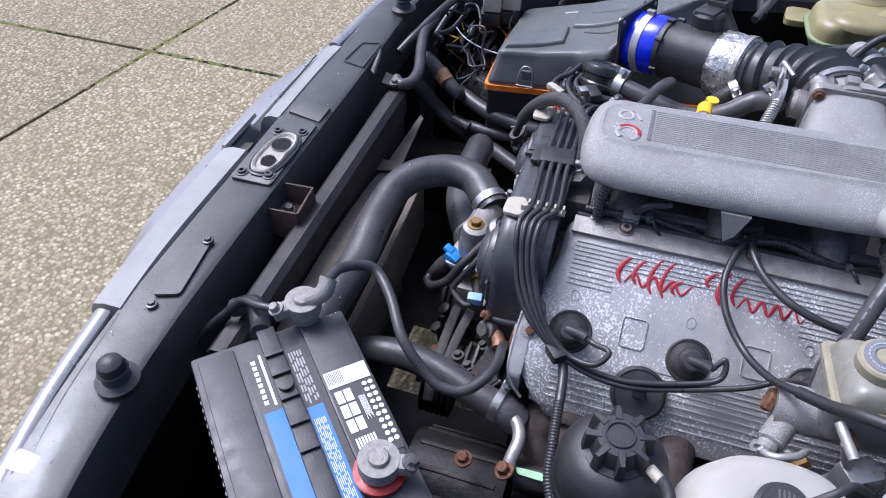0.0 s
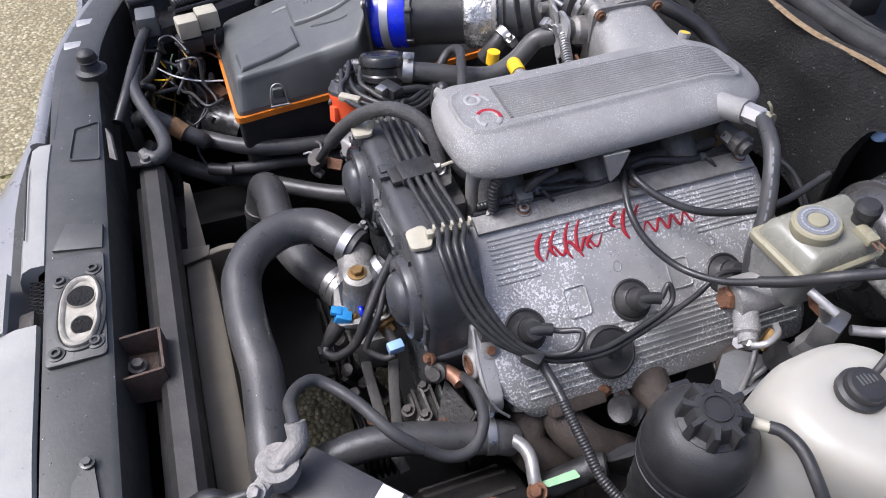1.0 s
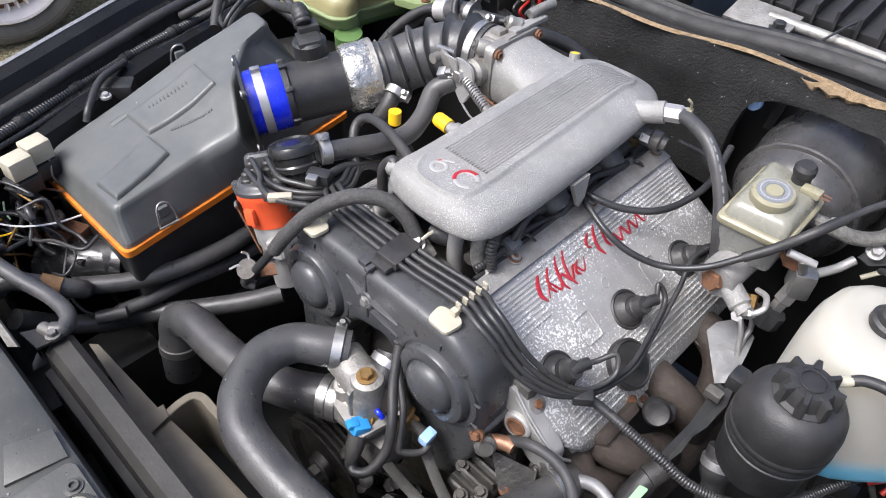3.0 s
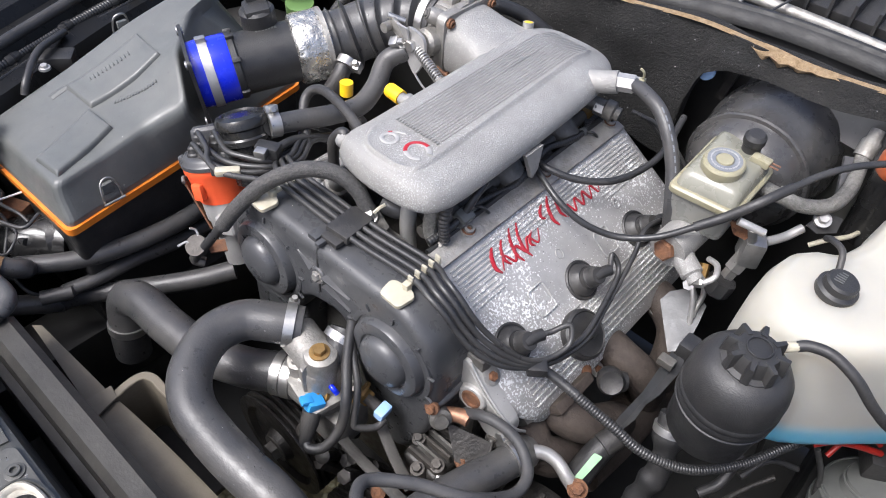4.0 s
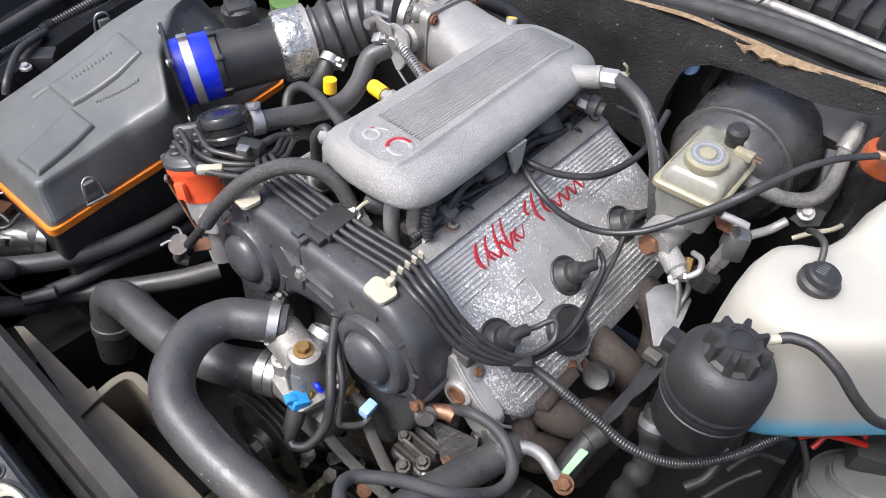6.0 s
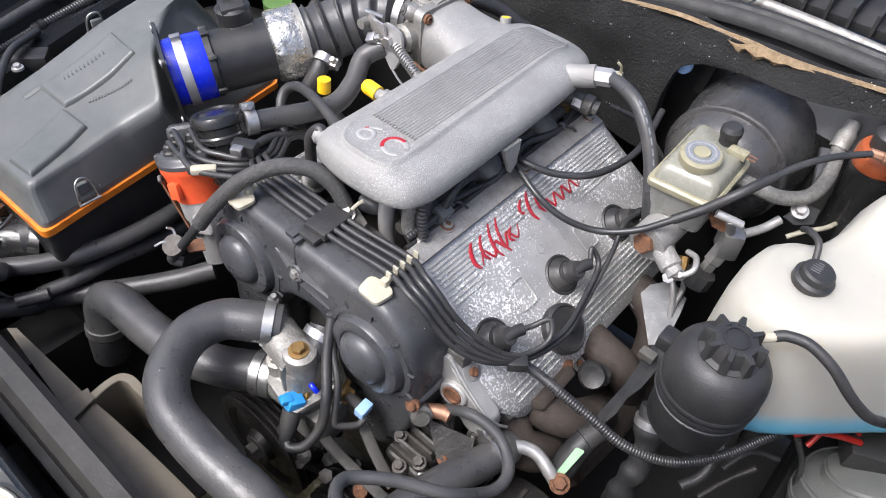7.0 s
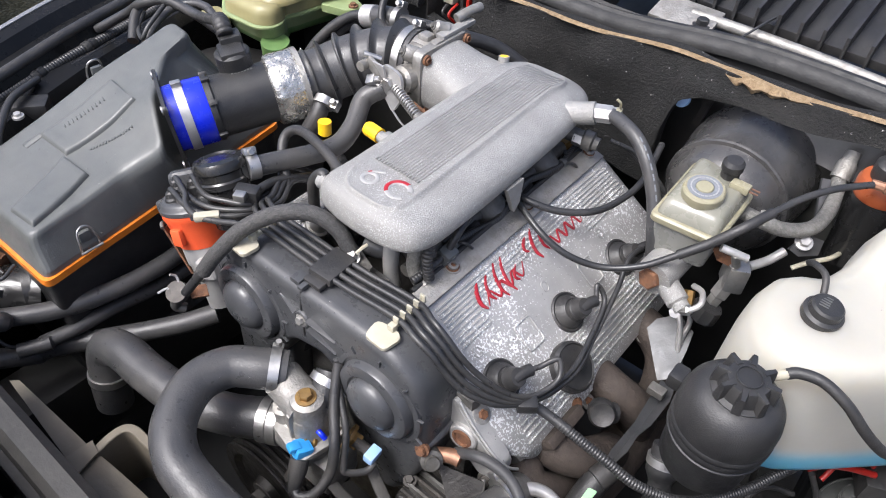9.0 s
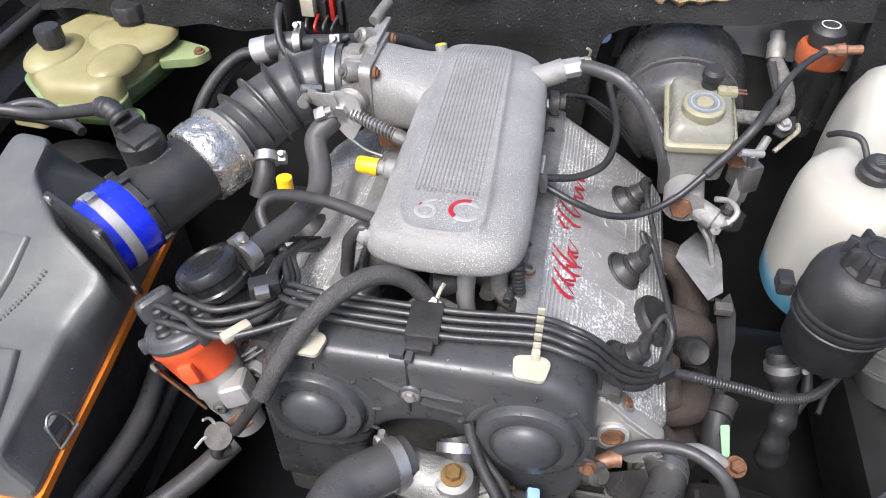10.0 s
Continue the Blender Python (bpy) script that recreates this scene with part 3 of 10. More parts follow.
    for x, y in ((-0.014, -0.327), (-0.022, -0.297), (0.074, -0.330), (0.070, -0.2965)):
        part("bolt", bolt_mesh((x, y, 0.651), (0, 0, 1), 0.0052, 0.0035, True), BODY_BLACK, slam)
    # square embossed patch
    sq = rounded([(-0.2070, -0.3200, 0.6500), (-0.1990, -0.2870, 0.6500), (-0.2720, -0.2860, 0.6500), (-0.2650, -0.3140, 0.6500)], 0.004)
    rim = [p + V((0, 0, -0.001)) for p in sq]
    bm = sweep(bmesh.new(), [*rim, rim[0]], 0.0012, 6, False)
    part("square_pressing", bm, BODY_BLACK, slam)
    # maker's tag, painted over
    tag = part("painted_tag", plate(rounded([(0.1850, -0.3020, 0.6520), (0.2070, -0.3180, 0.6520), (0.2770, -0.3180, 0.6520), (0.2680, -0.2920, 0.6520)], 0.005), 0.003, 0.0006), BODY_BLACK, slam, "dark painted-over rectangular tag", 12)
    part("bolt", bolt_mesh((0.1920, -0.3050, 0.6530), (0, 0, 1), 0.004, 0.003), BODY_BLACK, tag)
    part("bolt", bolt_mesh((0.2870, -0.3120, 0.6500), (0, 0, 1), 0.004, 0.003), BODY_BLACK, slam)
    # rubber buffers
    for at in ((0.3750, -0.2870, 0.6520), (-0.3840, -0.2910, 0.6520)):
        b = part("bonnet_buffer", lathe([(0.020, -0.004), (0.020, 0.002), (0.013, 0.005), (0.010, 0.012), (0.0115, 0.014), (0.0125, 0.020), (0.011, 0.026), (0.006, 0.030), (0, 0.031)], at, (0, 0, 1), 28), RUBBER, car, "black rubber bonnet buffer")
        part("buffer_ring", lathe([(0.0128, 0.0150), (0.0140, 0.0165), (0.0128, 0.018)], at, (0, 0, 1), 28), RUBBER, b)
    # weathered grey lip in front of the panel, with a notch at the latch
    def lip(x0, x1, y_in, y_out, steps=14):
        rings = []
        for k in range(steps + 1):
            x = x0 + (x1 - x0) * k / steps
            bend = 0.10 * max(0, abs(x) - 0.15) ** 2 * 4
            yi, yo = y_in(x) + bend, y_out(x) + bend
            rings.append([V((x, yi, 0.643)), V((x, yi - 0.002, 0.648)), V((x, (yi + yo) / 2, 0.648)), V((x, yo + 0.006, 0.643)), V((x, yo, 0.632)), V((x, yo - 0.010, 0.585)), V((x, yo - 0.002, 0.58)), V((x, yi - 0.012, 0.635))])
        return loft(rings)
    part("front_lip", lip(-0.245, -0.046, lambda x: -0.342, lambda x: -0.372), LIP_GREY, car, "weathered grey front lip")
    part("front_lip", lip(0.030, 0.30, lambda x: -0.347, lambda x: -0.388), LIP_GREY, car, "weathered grey front lip")
    part("front_lip", lip(-0.046, 0.030, lambda x: -0.376, lambda x: -0.390, 6), LIP_GREY, car, "weathered grey lip notched behind the latch")
    part("lip_slot", tube([(-0.21, -0.3655, 0.6475), (-0.15, -0.3645, 0.6475), (-0.09, -0.3640, 0.6475)], 0.0010, 6), BAY_BLACK, car)
    part("notch_bracket", block((0.014, -0.362, 0.632), (0.026, 0.016, 0.010), 0.003, Matrix.Rotation(0.2, 3, "X")), BLOCK_METAL, car, "rusty stop in the lip's notch")
    # wire mesh seen in the notch
    bm = bmesh.new()
    for k in range(9):
        x = -0.046 + k * 0.005
        sweep(bm, [V((x, -0.364, 0.628)), V((x + 0.006, -0.349, 0.628))], 0.0007, 5)
        sweep(bm, [V((x + 0.006, -0.364, 0.6285)), V((x, -0.349, 0.6285))], 0.0007, 5)
    part("mesh_grille", bm, DARK_METAL, car, "dark wire mesh")
    # silver bumper skin in front, falling away
    rings = []
    for k in range(29):
        x = -0.72 + 1.44 * k / 28
        y = -0.386 + min(0.075, 0.9 * max(0, abs(x) - 0.15) ** 2)
        o = y - 0.038 + min(0.040, 1.2 * max(0, abs(x) - 0.12) ** 2)
        rings.append([V((x, y + 0.004, 0.630)), V((x, y - 0.004, 0.629)), V((x, o + 0.008, 0.620)), V((x, o, 0.608)), V((x, o - 0.004, 0.52)), V((x, o - 0.006, 0.42)), V((x, o + 0.006, 0.30)), V((x, y + 0.03, 0.26)), V((x, y + 0.036, 0.58))])
    part("nose_panel", loft(rings), BODY_SILVER, car, "silver painted nose panel")
    # black channels and clips at both ends of the lip
    for s in (-1, 1):
        a = [(s * (0.305 if s > 0 else 0.255), -0.338, 0.640), (s * 0.42, -0.322, 0.640), (s * 0.55, -0.285, 0.640), (s * 0.66, -0.235, 0.640)]
        part("edge_seal", tube(a, 0.0065, 10), RUBBER, car, "black rubber edge seal")
        b = [(p[0], p[1] - 0.019, p[2] + 0.001) for p in a]
        part("edge_strip", tube(b, 0.009, 10, flat=0.6), BODY_SILVER, car, "silver painted edge")
        for f in (0.35, 0.8):
            p = V(a[1]).lerp(V(a[2]), f) + V((0, -0.006, 0.003))
            part("edge_clip", block(p, (0.020, 0.026, 0.008), 0.003), ZINC, car, "pale metal edge clip")
    # radiator: header tank, core and black side
    rad = part("radiator", block((0.045, -0.245, 0.44), (0.50, 0.038, 0.30), 0.004), RADIATOR, car, "dusty black radiator behind the slam panel")
    part("header_tank", loft([[V((x, -0.256, 0.585)), V((x, -0.253, 0.612)), V((x, -0.246, 0.620)), V((x, -0.231, 0.621)), V((x, -0.224, 0.614)), V((x, -0.222, 0.585))] for x in (-0.205, -0.1, 0.0, 0.1, 0.30)]), RADIATOR, rad)
    # fan shroud: a wide curved rim with a strap standing off its end
    rows = []
    for k in range(29):
        f = k / 28
        x = -0.100 + 0.42 * f
        z = 0.556 + 0.018 * math.sin(math.pi * min(1, f * 1.05)) - 0.004 * max(0, 1 - f * 12)
        y1 = -0.196 + 0.006 * math.sin(math.pi * f)
        rows.append([V((x, -0.226, 0.30)), V((x, -0.226, z - 0.006)), V((x, -0.223, z)), V((x, y1 - 0.004, z + 0.003)), V((x, y1, z + 0.001)), V((x, y1 + 0.001, z - 0.030)), V((x, y1 - 0.004, 0.30))])
    sh = part("fan_shroud", loft(rows), SHROUD, car, "dusty brown fan shroud behind the radiator", 40)
    strap = spline([(-0.097, -0.200, 0.560), (-0.0985, -0.180, 0.563), (-0.096, -0.166, 0.564), (-0.086, -0.160, 0.564), (-0.070, -0.1595, 0.562), (-0.040, -0.158, 0.560), (0.040, -0.154, 0.562), (0.16, -0.152, 0.558), (0.31, -0.160, 0.545)], 6)
    rows = []
    for k, p in enumerate(strap):
        d = (strap[min(k + 1, len(strap) - 1)] - strap[max(k - 1, 0)]).normalized()
        w = d.cross(V((0, 0, 1))).normalized() * 0.0045
        rows.append([p + w + V((0, 0, -0.09)), p + w, p + w * 0.8 + V((0, 0, 0.001)), p - w * 0.8 + V((0, 0, 0.001)), p - w, p - w + V((0, 0, -0.09))])
    part("shroud_strap", loft(rows), SHROUD, sh, "thin standing shroud strap", 40)
    part("end_bracket", plate([(-0.112, -0.228, 0.562), (-0.086, -0.226, 0.562), (-0.092, -0.196, 0.5635), (-0.108, -0.193, 0.5635)], 0.002, 0.0005), SHROUD, sh)
    part("shroud_wedge", plate([(-0.233, -0.211, 0.562), (-0.098, -0.220, 0.556), (-0.096, -0.197, 0.556), (-0.226, -0.204, 0.562)], 0.004), SHROUD, sh, "thin tapering shroud plate")
    # black sheet added low down in place of ground lying in shade
    part("splash_shield", plate([(0.02, -0.20, 0.20), (0.62, -0.20, 0.20), (0.62, 0.22, 0.19), (0.02, 0.22, 0.19)], 0.006), BAY_BLACK, car, "black sheet standing for the shade low in the bay")
    # rusty bracket on the panel
    br = part("rusty_bracket", plate([(0.062, -0.243, 0.641), (0.106, -0.243, 0.636), (0.108, -0.241, 0.590), (0.064, -0.241, 0.595)], 0.0025), OLD_RUST, car, "rusty open sheet-metal bracket")
    for x, z in ((0.062, 0.641), (0.106, 0.637)):
        part("bracket_side", plate([(x, -0.280, z - 0.002), (x, -0.244, z), (x + 0.002, -0.243, z - 0.046), (x + 0.002, -0.279, z - 0.040)], 0.0025), OLD_RUST, br)
    part("bracket_floor", plate([(0.062, -0.280, 0.614), (0.107, -0.280, 0.610), (0.107, -0.244, 0.604), (0.063, -0.244, 0.608)], 0.0025), OLD_RUST, br)
    part("bolt", bolt_mesh((0.080, -0.272, 0.613), (0, 0.2, 1), 0.006, 0.006), DIRTY_ALLOY, br)
    # small bracket at the radiator's top corner with a rubber mount
    rb = part("radiator_bracket", plate([(-0.228, -0.262, 0.630), (-0.198, -0.258, 0.630), (-0.196, -0.234, 0.628), (-0.216, -0.228, 0.627)], 0.003), DARK_METAL, car, "small dark radiator bracket")
    part("bracket_ear", plate([(-0.2450, -0.2750, 0.6550), (-0.2300, -0.2700, 0.6550), (-0.2000, -0.2690, 0.6400), (-0.2070, -0.2760, 0.6400)], 0.003), DIRTY_ALLOY, rb)
    part("bolt", bolt_mesh((-0.203, -0.240, 0.630), (0, 0, 1), 0.005, 0.005), DIRTY_ALLOY, rb)
    # bay side walls and wing gutters
    for s in (-1, 1):
        path = [(-0.585, -0.235), (-0.625, -0.10), (-0.665, 0.02), (-0.705, 0.15), (-0.735, 0.32), (-0.745, 0.50), (-0.75, 0.80)]
        if s > 0:
            path = [(0.60, -0.235), (0.625, -0.10), (0.655, 0.02), (0.690, 0.15), (0.72, 0.32), (0.735, 0.50), (0.75, 0.80)]
        top = spline([(*p, 0) for p in path], 5)
        rings = []
        for k, p in enumerate(top):
            o = V((s, 0, 0))
            h = 0.682 + 0.05 * max(0, (p.y + 0.235)) * 0.6
            rings.append([p + o * 0.0 + V((0, 0, h)), p - o * 0.020 + V((0, 0, h - 0.004)), p - o * 0.030 + V((0, 0, h - 0.020)), p - o * 0.055 + V((0, 0, h - 0.022)), p - o * 0.060 + V((0, 0, h - 0.016)),
                          p - o * 0.075 + V((0, 0, h - 0.018)), p - o * 0.082 + V((0, 0, h - 0.034)), p - o * 0.115 + V((0, 0, h - 0.042)), p - o * 0.125 + V((0, 0, h - 0.06)), p - o * 0.125 + V((0, 0, 0.22)), p + V((0, 0, 0.22))])
        part("inner_wing", loft(rings), WING_BLACK, car, "black inner wing with a rain gutter", 28)
        rings = [[p + V((0, 0, 0.6835 + 0.03 * (p.y + 0.235))), p + V((s * 0.007, 0, 0.6842 + 0.03 * (p.y + 0.235))), p + V((s * 0.011, 0, 0.674)), p + V((s * 0.016, 0, 0.62)), p + V((s * 0.020, 0, 0.5)), p + V((s * 0.016, 0, 0.28)), p + V((s * 0.004, 0, 0.28))] for p in top]
        part("wing", loft(rings), BODY_SILVER, car, "silver painted outer wing")
        seal = [p + V((-s * 0.068, 0, 0.668 + 0.03 * (p.y + 0.235))) for p in top]
        part("gutter_seal", sweep(bmesh.new(), seal, 0.008, 10), RUBBER, car, "black rubber gutter seal")
    for s in (-1, 1):
        w = part("front_wheel", lathe([(0.10, -0.07), (0.27, -0.08), (0.295, -0.05), (0.295, 0.05), (0.27, 0.08), (0.10, 0.07)], (s * 0.66, 0.26, 0.295), (1, 0, 0), 40), TYRE, car)
    # floor tray in the dark
    for x0, x1, y0, y1 in ((-0.74, 0.74, -0.38, -0.19), (-0.74, -0.13, -0.19, 0.02), (0.06, 0.74, -0.19, 0.02), (-0.74, 0.74, 0.02, 0.62)):
        part("under_tray", plate([(x0, y0, 0.19), (x1, y0, 0.19), (x1, y1, 0.19), (x0, y1, 0.19)], 0.01), BAY_BLACK, car)
    for s, x in ((-1, -0.34), (1, 0.50)):
        part("chassis_rail", block((x, 0.12, 0.36), (0.08, 0.80, 0.12), 0.012), BAY_BLACK, car, "black chassis rail")
    # firewall bulkhead and its felt pad
    part("grille_baffle", plate([(-0.62, -0.288, 0.2), (0.62, -0.288, 0.2), (0.62, -0.288, 0.572), (-0.62, -0.288, 0.572)], 0.004), BAY_BLACK, car, "black closing baffle")
    part("bulkhead", plate([(0.75, 0.545, 0.20), (-0.75, 0.545, 0.20), (-0.75, 0.545, 0.745), (0.75, 0.545, 0.745)], 0.006), BAY_BLACK, car, "black bulkhead")


car_body()


def firewall_pad():
    """Felt pad on the bulkhead: a bowed sheet with a relay recess and an arch over the brake servo."""
    pad = thing("firewall_insulation", (0.0, 0.52, 0.55), "black felt firewall insulation pad with a torn tan top edge", "insulation")
    def y_of(x):
        return 0.505 - 0.016 * math.exp(-((x - 0.17) / 0.16) ** 2) + 0.008 * math.cos(x * 9)
    def top(x):
        return 0.778 + 0.019 * math.tanh((x - 0.05) * 7) + (0.006 if x < -0.28 else 0.0)
    def bottom(x):
        if not 0.114 < x < 0.41:
            return 0.60
        edge = ((0.114, 0.690), (0.118, 0.722), (0.125, 0.738), (0.150, 0.754), (0.200, 0.765), (0.260, 0.771), (0.41, 0.775))
        for (x0, z0), (x1, z1) in zip(edge, edge[1:]):
            if x <= x1:
                return z0 + (z1 - z0) * (x - x0) / (x1 - x0)
    def strip(x0, x1, lo, hi, n, rows=9):
        cols = []
        for i in range(n + 1):
            x = x0 + (x1 - x0) * i / n
            col = []
            for j in range(rows + 1):
                f = j / rows
                z = lo(x) + (hi(x) - lo(x)) * f
                swell = 0.006 * math.sin(x * 23 + z * 31) + 0.004 * math.sin(x * 51 - z * 20)
                crease = 0.010 * math.exp(-((z - (0.735 + 0.03 * math.sin(x * 8))) / 0.012) ** 2)
                col.append(V((x, y_of(x) + swell - crease * 0.6 - 0.012 * (1 - f), z)))
            cols.append(col)
        bm = bmesh.new()
        fr = [[bm.verts.new(p) for p in c] for c in cols]
        bk = [[bm.verts.new(p + V((0, 0.016, 0.001))) for p in c] for c in cols]
        for i in range(n):
            for j in range(rows):
                bm.faces.new((fr[i][j], fr[i + 1][j], fr[i + 1][j + 1], fr[i][j + 1]))
                bm.faces.new((bk[i][j], bk[i][j + 1], bk[i + 1][j + 1], bk[i + 1][j]))
            bm.faces.new((fr[i][0], bk[i][0], bk[i + 1][0], fr[i + 1][0]))
            bm.faces.new((fr[i][rows], fr[i + 1][rows], bk[i + 1][rows], bk[i][rows]))
        for i in (0, n):
            for j in range(rows):
                bm.faces.new((fr[i][j], fr[i][j + 1], bk[i][j + 1], bk[i][j]))
        return bm
    part("felt_pad", strip(-0.200, 0.70, bottom, top, 200), FELT, pad, "", 60)
    part("felt_pad", strip(-0.66, -0.292, lambda x: 0.705 + 0.004 * math.sin(x * 60), top, 34), FELT, pad, "", 60)
    part("felt_pad", strip(-0.292, -0.200, lambda x: 0.63, lambda x: 0.690, 10), FELT, pad, "", 60)
    # torn foam edge along the top
    rng = random.Random(8)
    for x0, x1 in ((-0.66, -0.285), (-0.21, 0.70)):
        rings = []
        n = int((x1 - x0) / 0.0032)
        for i in range(n + 1):
            x = x0 + (x1 - x0) * i / n
            tear = 0.013 * math.exp(-((x - 0.188) / 0.026) ** 2) + 0.006 * math.exp(-((x - 0.235) / 0.04) ** 2) + 0.008 * math.exp(-((x + 0.225) / 0.03) ** 2)
            d = 0.0008 + tear * (0.55 + 0.45 * math.sin(x * 190) * math.sin(x * 77)) + rng.uniform(0, 0.0007) + tear * rng.uniform(0, 0.3)
            y, z = y_of(x) + 0.006 * math.sin(x * 23 + top(x) * 31), top(x)
            rings.append([V((x, y - 0.0015 - 0.10 * tear, z - d)), V((x, y - 0.003 - 0.2 * tear, z - d * 0.5)), V((x, y + 0.001, z + 0.0015)), V((x, y + 0.003 + 0.4 * tear, z + 0.002)), V((x, y + 0.004 + 0.4 * tear, z - d))])
        part("torn_edge", loft(rings), FOAM, pad, "torn tan foam edge", 60)
    part("stud", lathe([(0.0, 0.0), (0.006, 0.0), (0.006, 0.004), (0.004, 0.007), (0, 0.008)], (-0.1660, 0.4940, 0.7750), (0, -1, 0.1), 12), ZINC, pad)
    part("blue_plug", lathe([(0.010, 0), (0.010, 0.006), (0.006, 0.008), (0, 0.008)], (0.122, 0.505, 0.728), (0, -1, 0.3), 18), PALE_BLUE, pad, "small blue grommet")
    return pad


firewall_pad()


def cowl():
    scuttle = thing("scuttle", (0, 0.62, 0.70), "black scuttle with rubber seal, vent grille and wiper linkage", "car scuttle")
    rings = []
    for k in range(41):
        x = -0.72 + 1.44 * k / 40
        y = 0.553 + 0.02 * math.cos(x * 3.2) - 0.006
        z = 0.770 + 0.015 * math.tanh((x - 0.02) * 6) - 0.012 * math.exp(-((x - 0.0) / 0.12) ** 2)
        rings.append([V((x, y - 0.020, z)), V((x, y - 0.020, z + 0.006)), V((x, y - 0.015, z + 0.014)), V((x, y - 0.008, z + 0.016)), V((x, y - 0.003, z + 0.012)), V((x, y + 0.001, z + 0.017)), V((x, y + 0.007, z + 0.017)), V((x, y + 0.011, z + 0.008)), V((x, y + 0.011, z - 0.01))])
    part("bonnet_seal", loft(rings), SEAL_RUBBER, scuttle, "thick black rubber bonnet seal", 45)
    part("scuttle_trough", plate([(-0.74, 0.57, 0.70), (0.74, 0.57, 0.70), (0.74, 0.85, 0.715), (-0.74, 0.85, 0.715)], 0.01), BAY_BLACK, scuttle)
    part("scuttle_lip", plate([(-0.74, 0.555, 0.745), (0.74, 0.555, 0.745), (0.74, 0.572, 0.775), (-0.74, 0.572, 0.775)], 0.004), BAY_BLACK, scuttle)
    # ribbed vent grille
    grille = part("vent_grille", plate([(-0.22, 0.655, 0.782), (0.74, 0.655, 0.782), (0.74, 0.90, 0.830), (-0.22, 0.90, 0.830)], 0.012, 0.003), BLACK_PLASTIC, scuttle, "black ribbed plastic vent grille")
    for k in range(34):
        x = -0.20 + k * 0.028
        part("rib", plate([(x, 0.648, 0.800), (x, 0.648, 0.772), (x, 0.90, 0.822), (x, 0.90, 0.850)], 0.004), BLACK_PLASTIC, grille)
    # wiper linkage
    link = part("wiper_linkage", tube([(0.06, 0.632, 0.772), (0.25, 0.627, 0.774), (0.60, 0.605, 0.768)], 0.0075, 12), RAW_ALLOY, scuttle, "dull steel wiper linkage rod")
    part("linkage_plate", block((0.055, 0.622, 0.772), (0.085, 0.05, 0.006), 0.002, Matrix.Rotation(0.25, 3, "X")), RAW_ALLOY, scuttle)
    part("bolt", bolt_mesh((0.082, 0.612, 0.771), (0, 0, 1), 0.008, 0.008), BLACK_PLASTIC, scuttle)
    bm = block((-0.100, 0.620, 0.762), (0.10, 0.045, 0.03), 0.004, Matrix.Rotation(-0.1, 3, "Z"))
    part("wiper_motor", bm, BLACK_PLASTIC, scuttle, "black wiper motor housing with a wire mesh")
    part("motor_bracket", block((-0.145, 0.606, 0.765), (0.026, 0.03, 0.02), 0.004), STEEL, scuttle)
    part("wire", tube([(0.155, 0.66, 0.79), (0.15, 0.63, 0.79), (0.135, 0.60, 0.775), (0.12, 0.585, 0.76)], 0.0018, 6), WIRE_RUBBER, scuttle)
    # relays and fuses in the recess
    box = thing("relay_recess", (-0.245, 0.55, 0.69), "open relay recess in the firewall with fuses and wires", "relay box")
    part("backing", plate([(-0.205, 0.56, 0.68), (-0.292, 0.56, 0.68), (-0.292, 0.56, 0.775), (-0.205, 0.56, 0.775)], 0.004), BAY_BLACK, box)
    part("side", plate([(-0.289, 0.505, 0.685), (-0.289, 0.56, 0.685), (-0.289, 0.56, 0.775), (-0.289, 0.505, 0.775)], 0.003), BLOCK_METAL, box)
    part("relay", block((-0.267, 0.535, 0.722), (0.018, 0.020, 0.024), 0.002), CREAM, box, "white relay")
    for k, m in enumerate((BLACK_PLASTIC, RED_WIRE, BLACK_PLASTIC, BLACK_PLASTIC)):
        part("fuse_holder", block((-0.245 + k * 0.011, 0.538, 0.715 + 0.004 * (k % 2)), (0.006, 0.016, 0.032), 0.0015), m, box)
    for k in range(4):
        part("wire", tube([(-0.27 + k * 0.014, 0.535, 0.71), (-0.268 + k * 0.012, 0.515, 0.70), (-0.262 + k * 0.010, 0.525, 0.685)], 0.0022, 6), RED_WIRE if k == 1 else WIRE_RUBBER, box)


cowl()

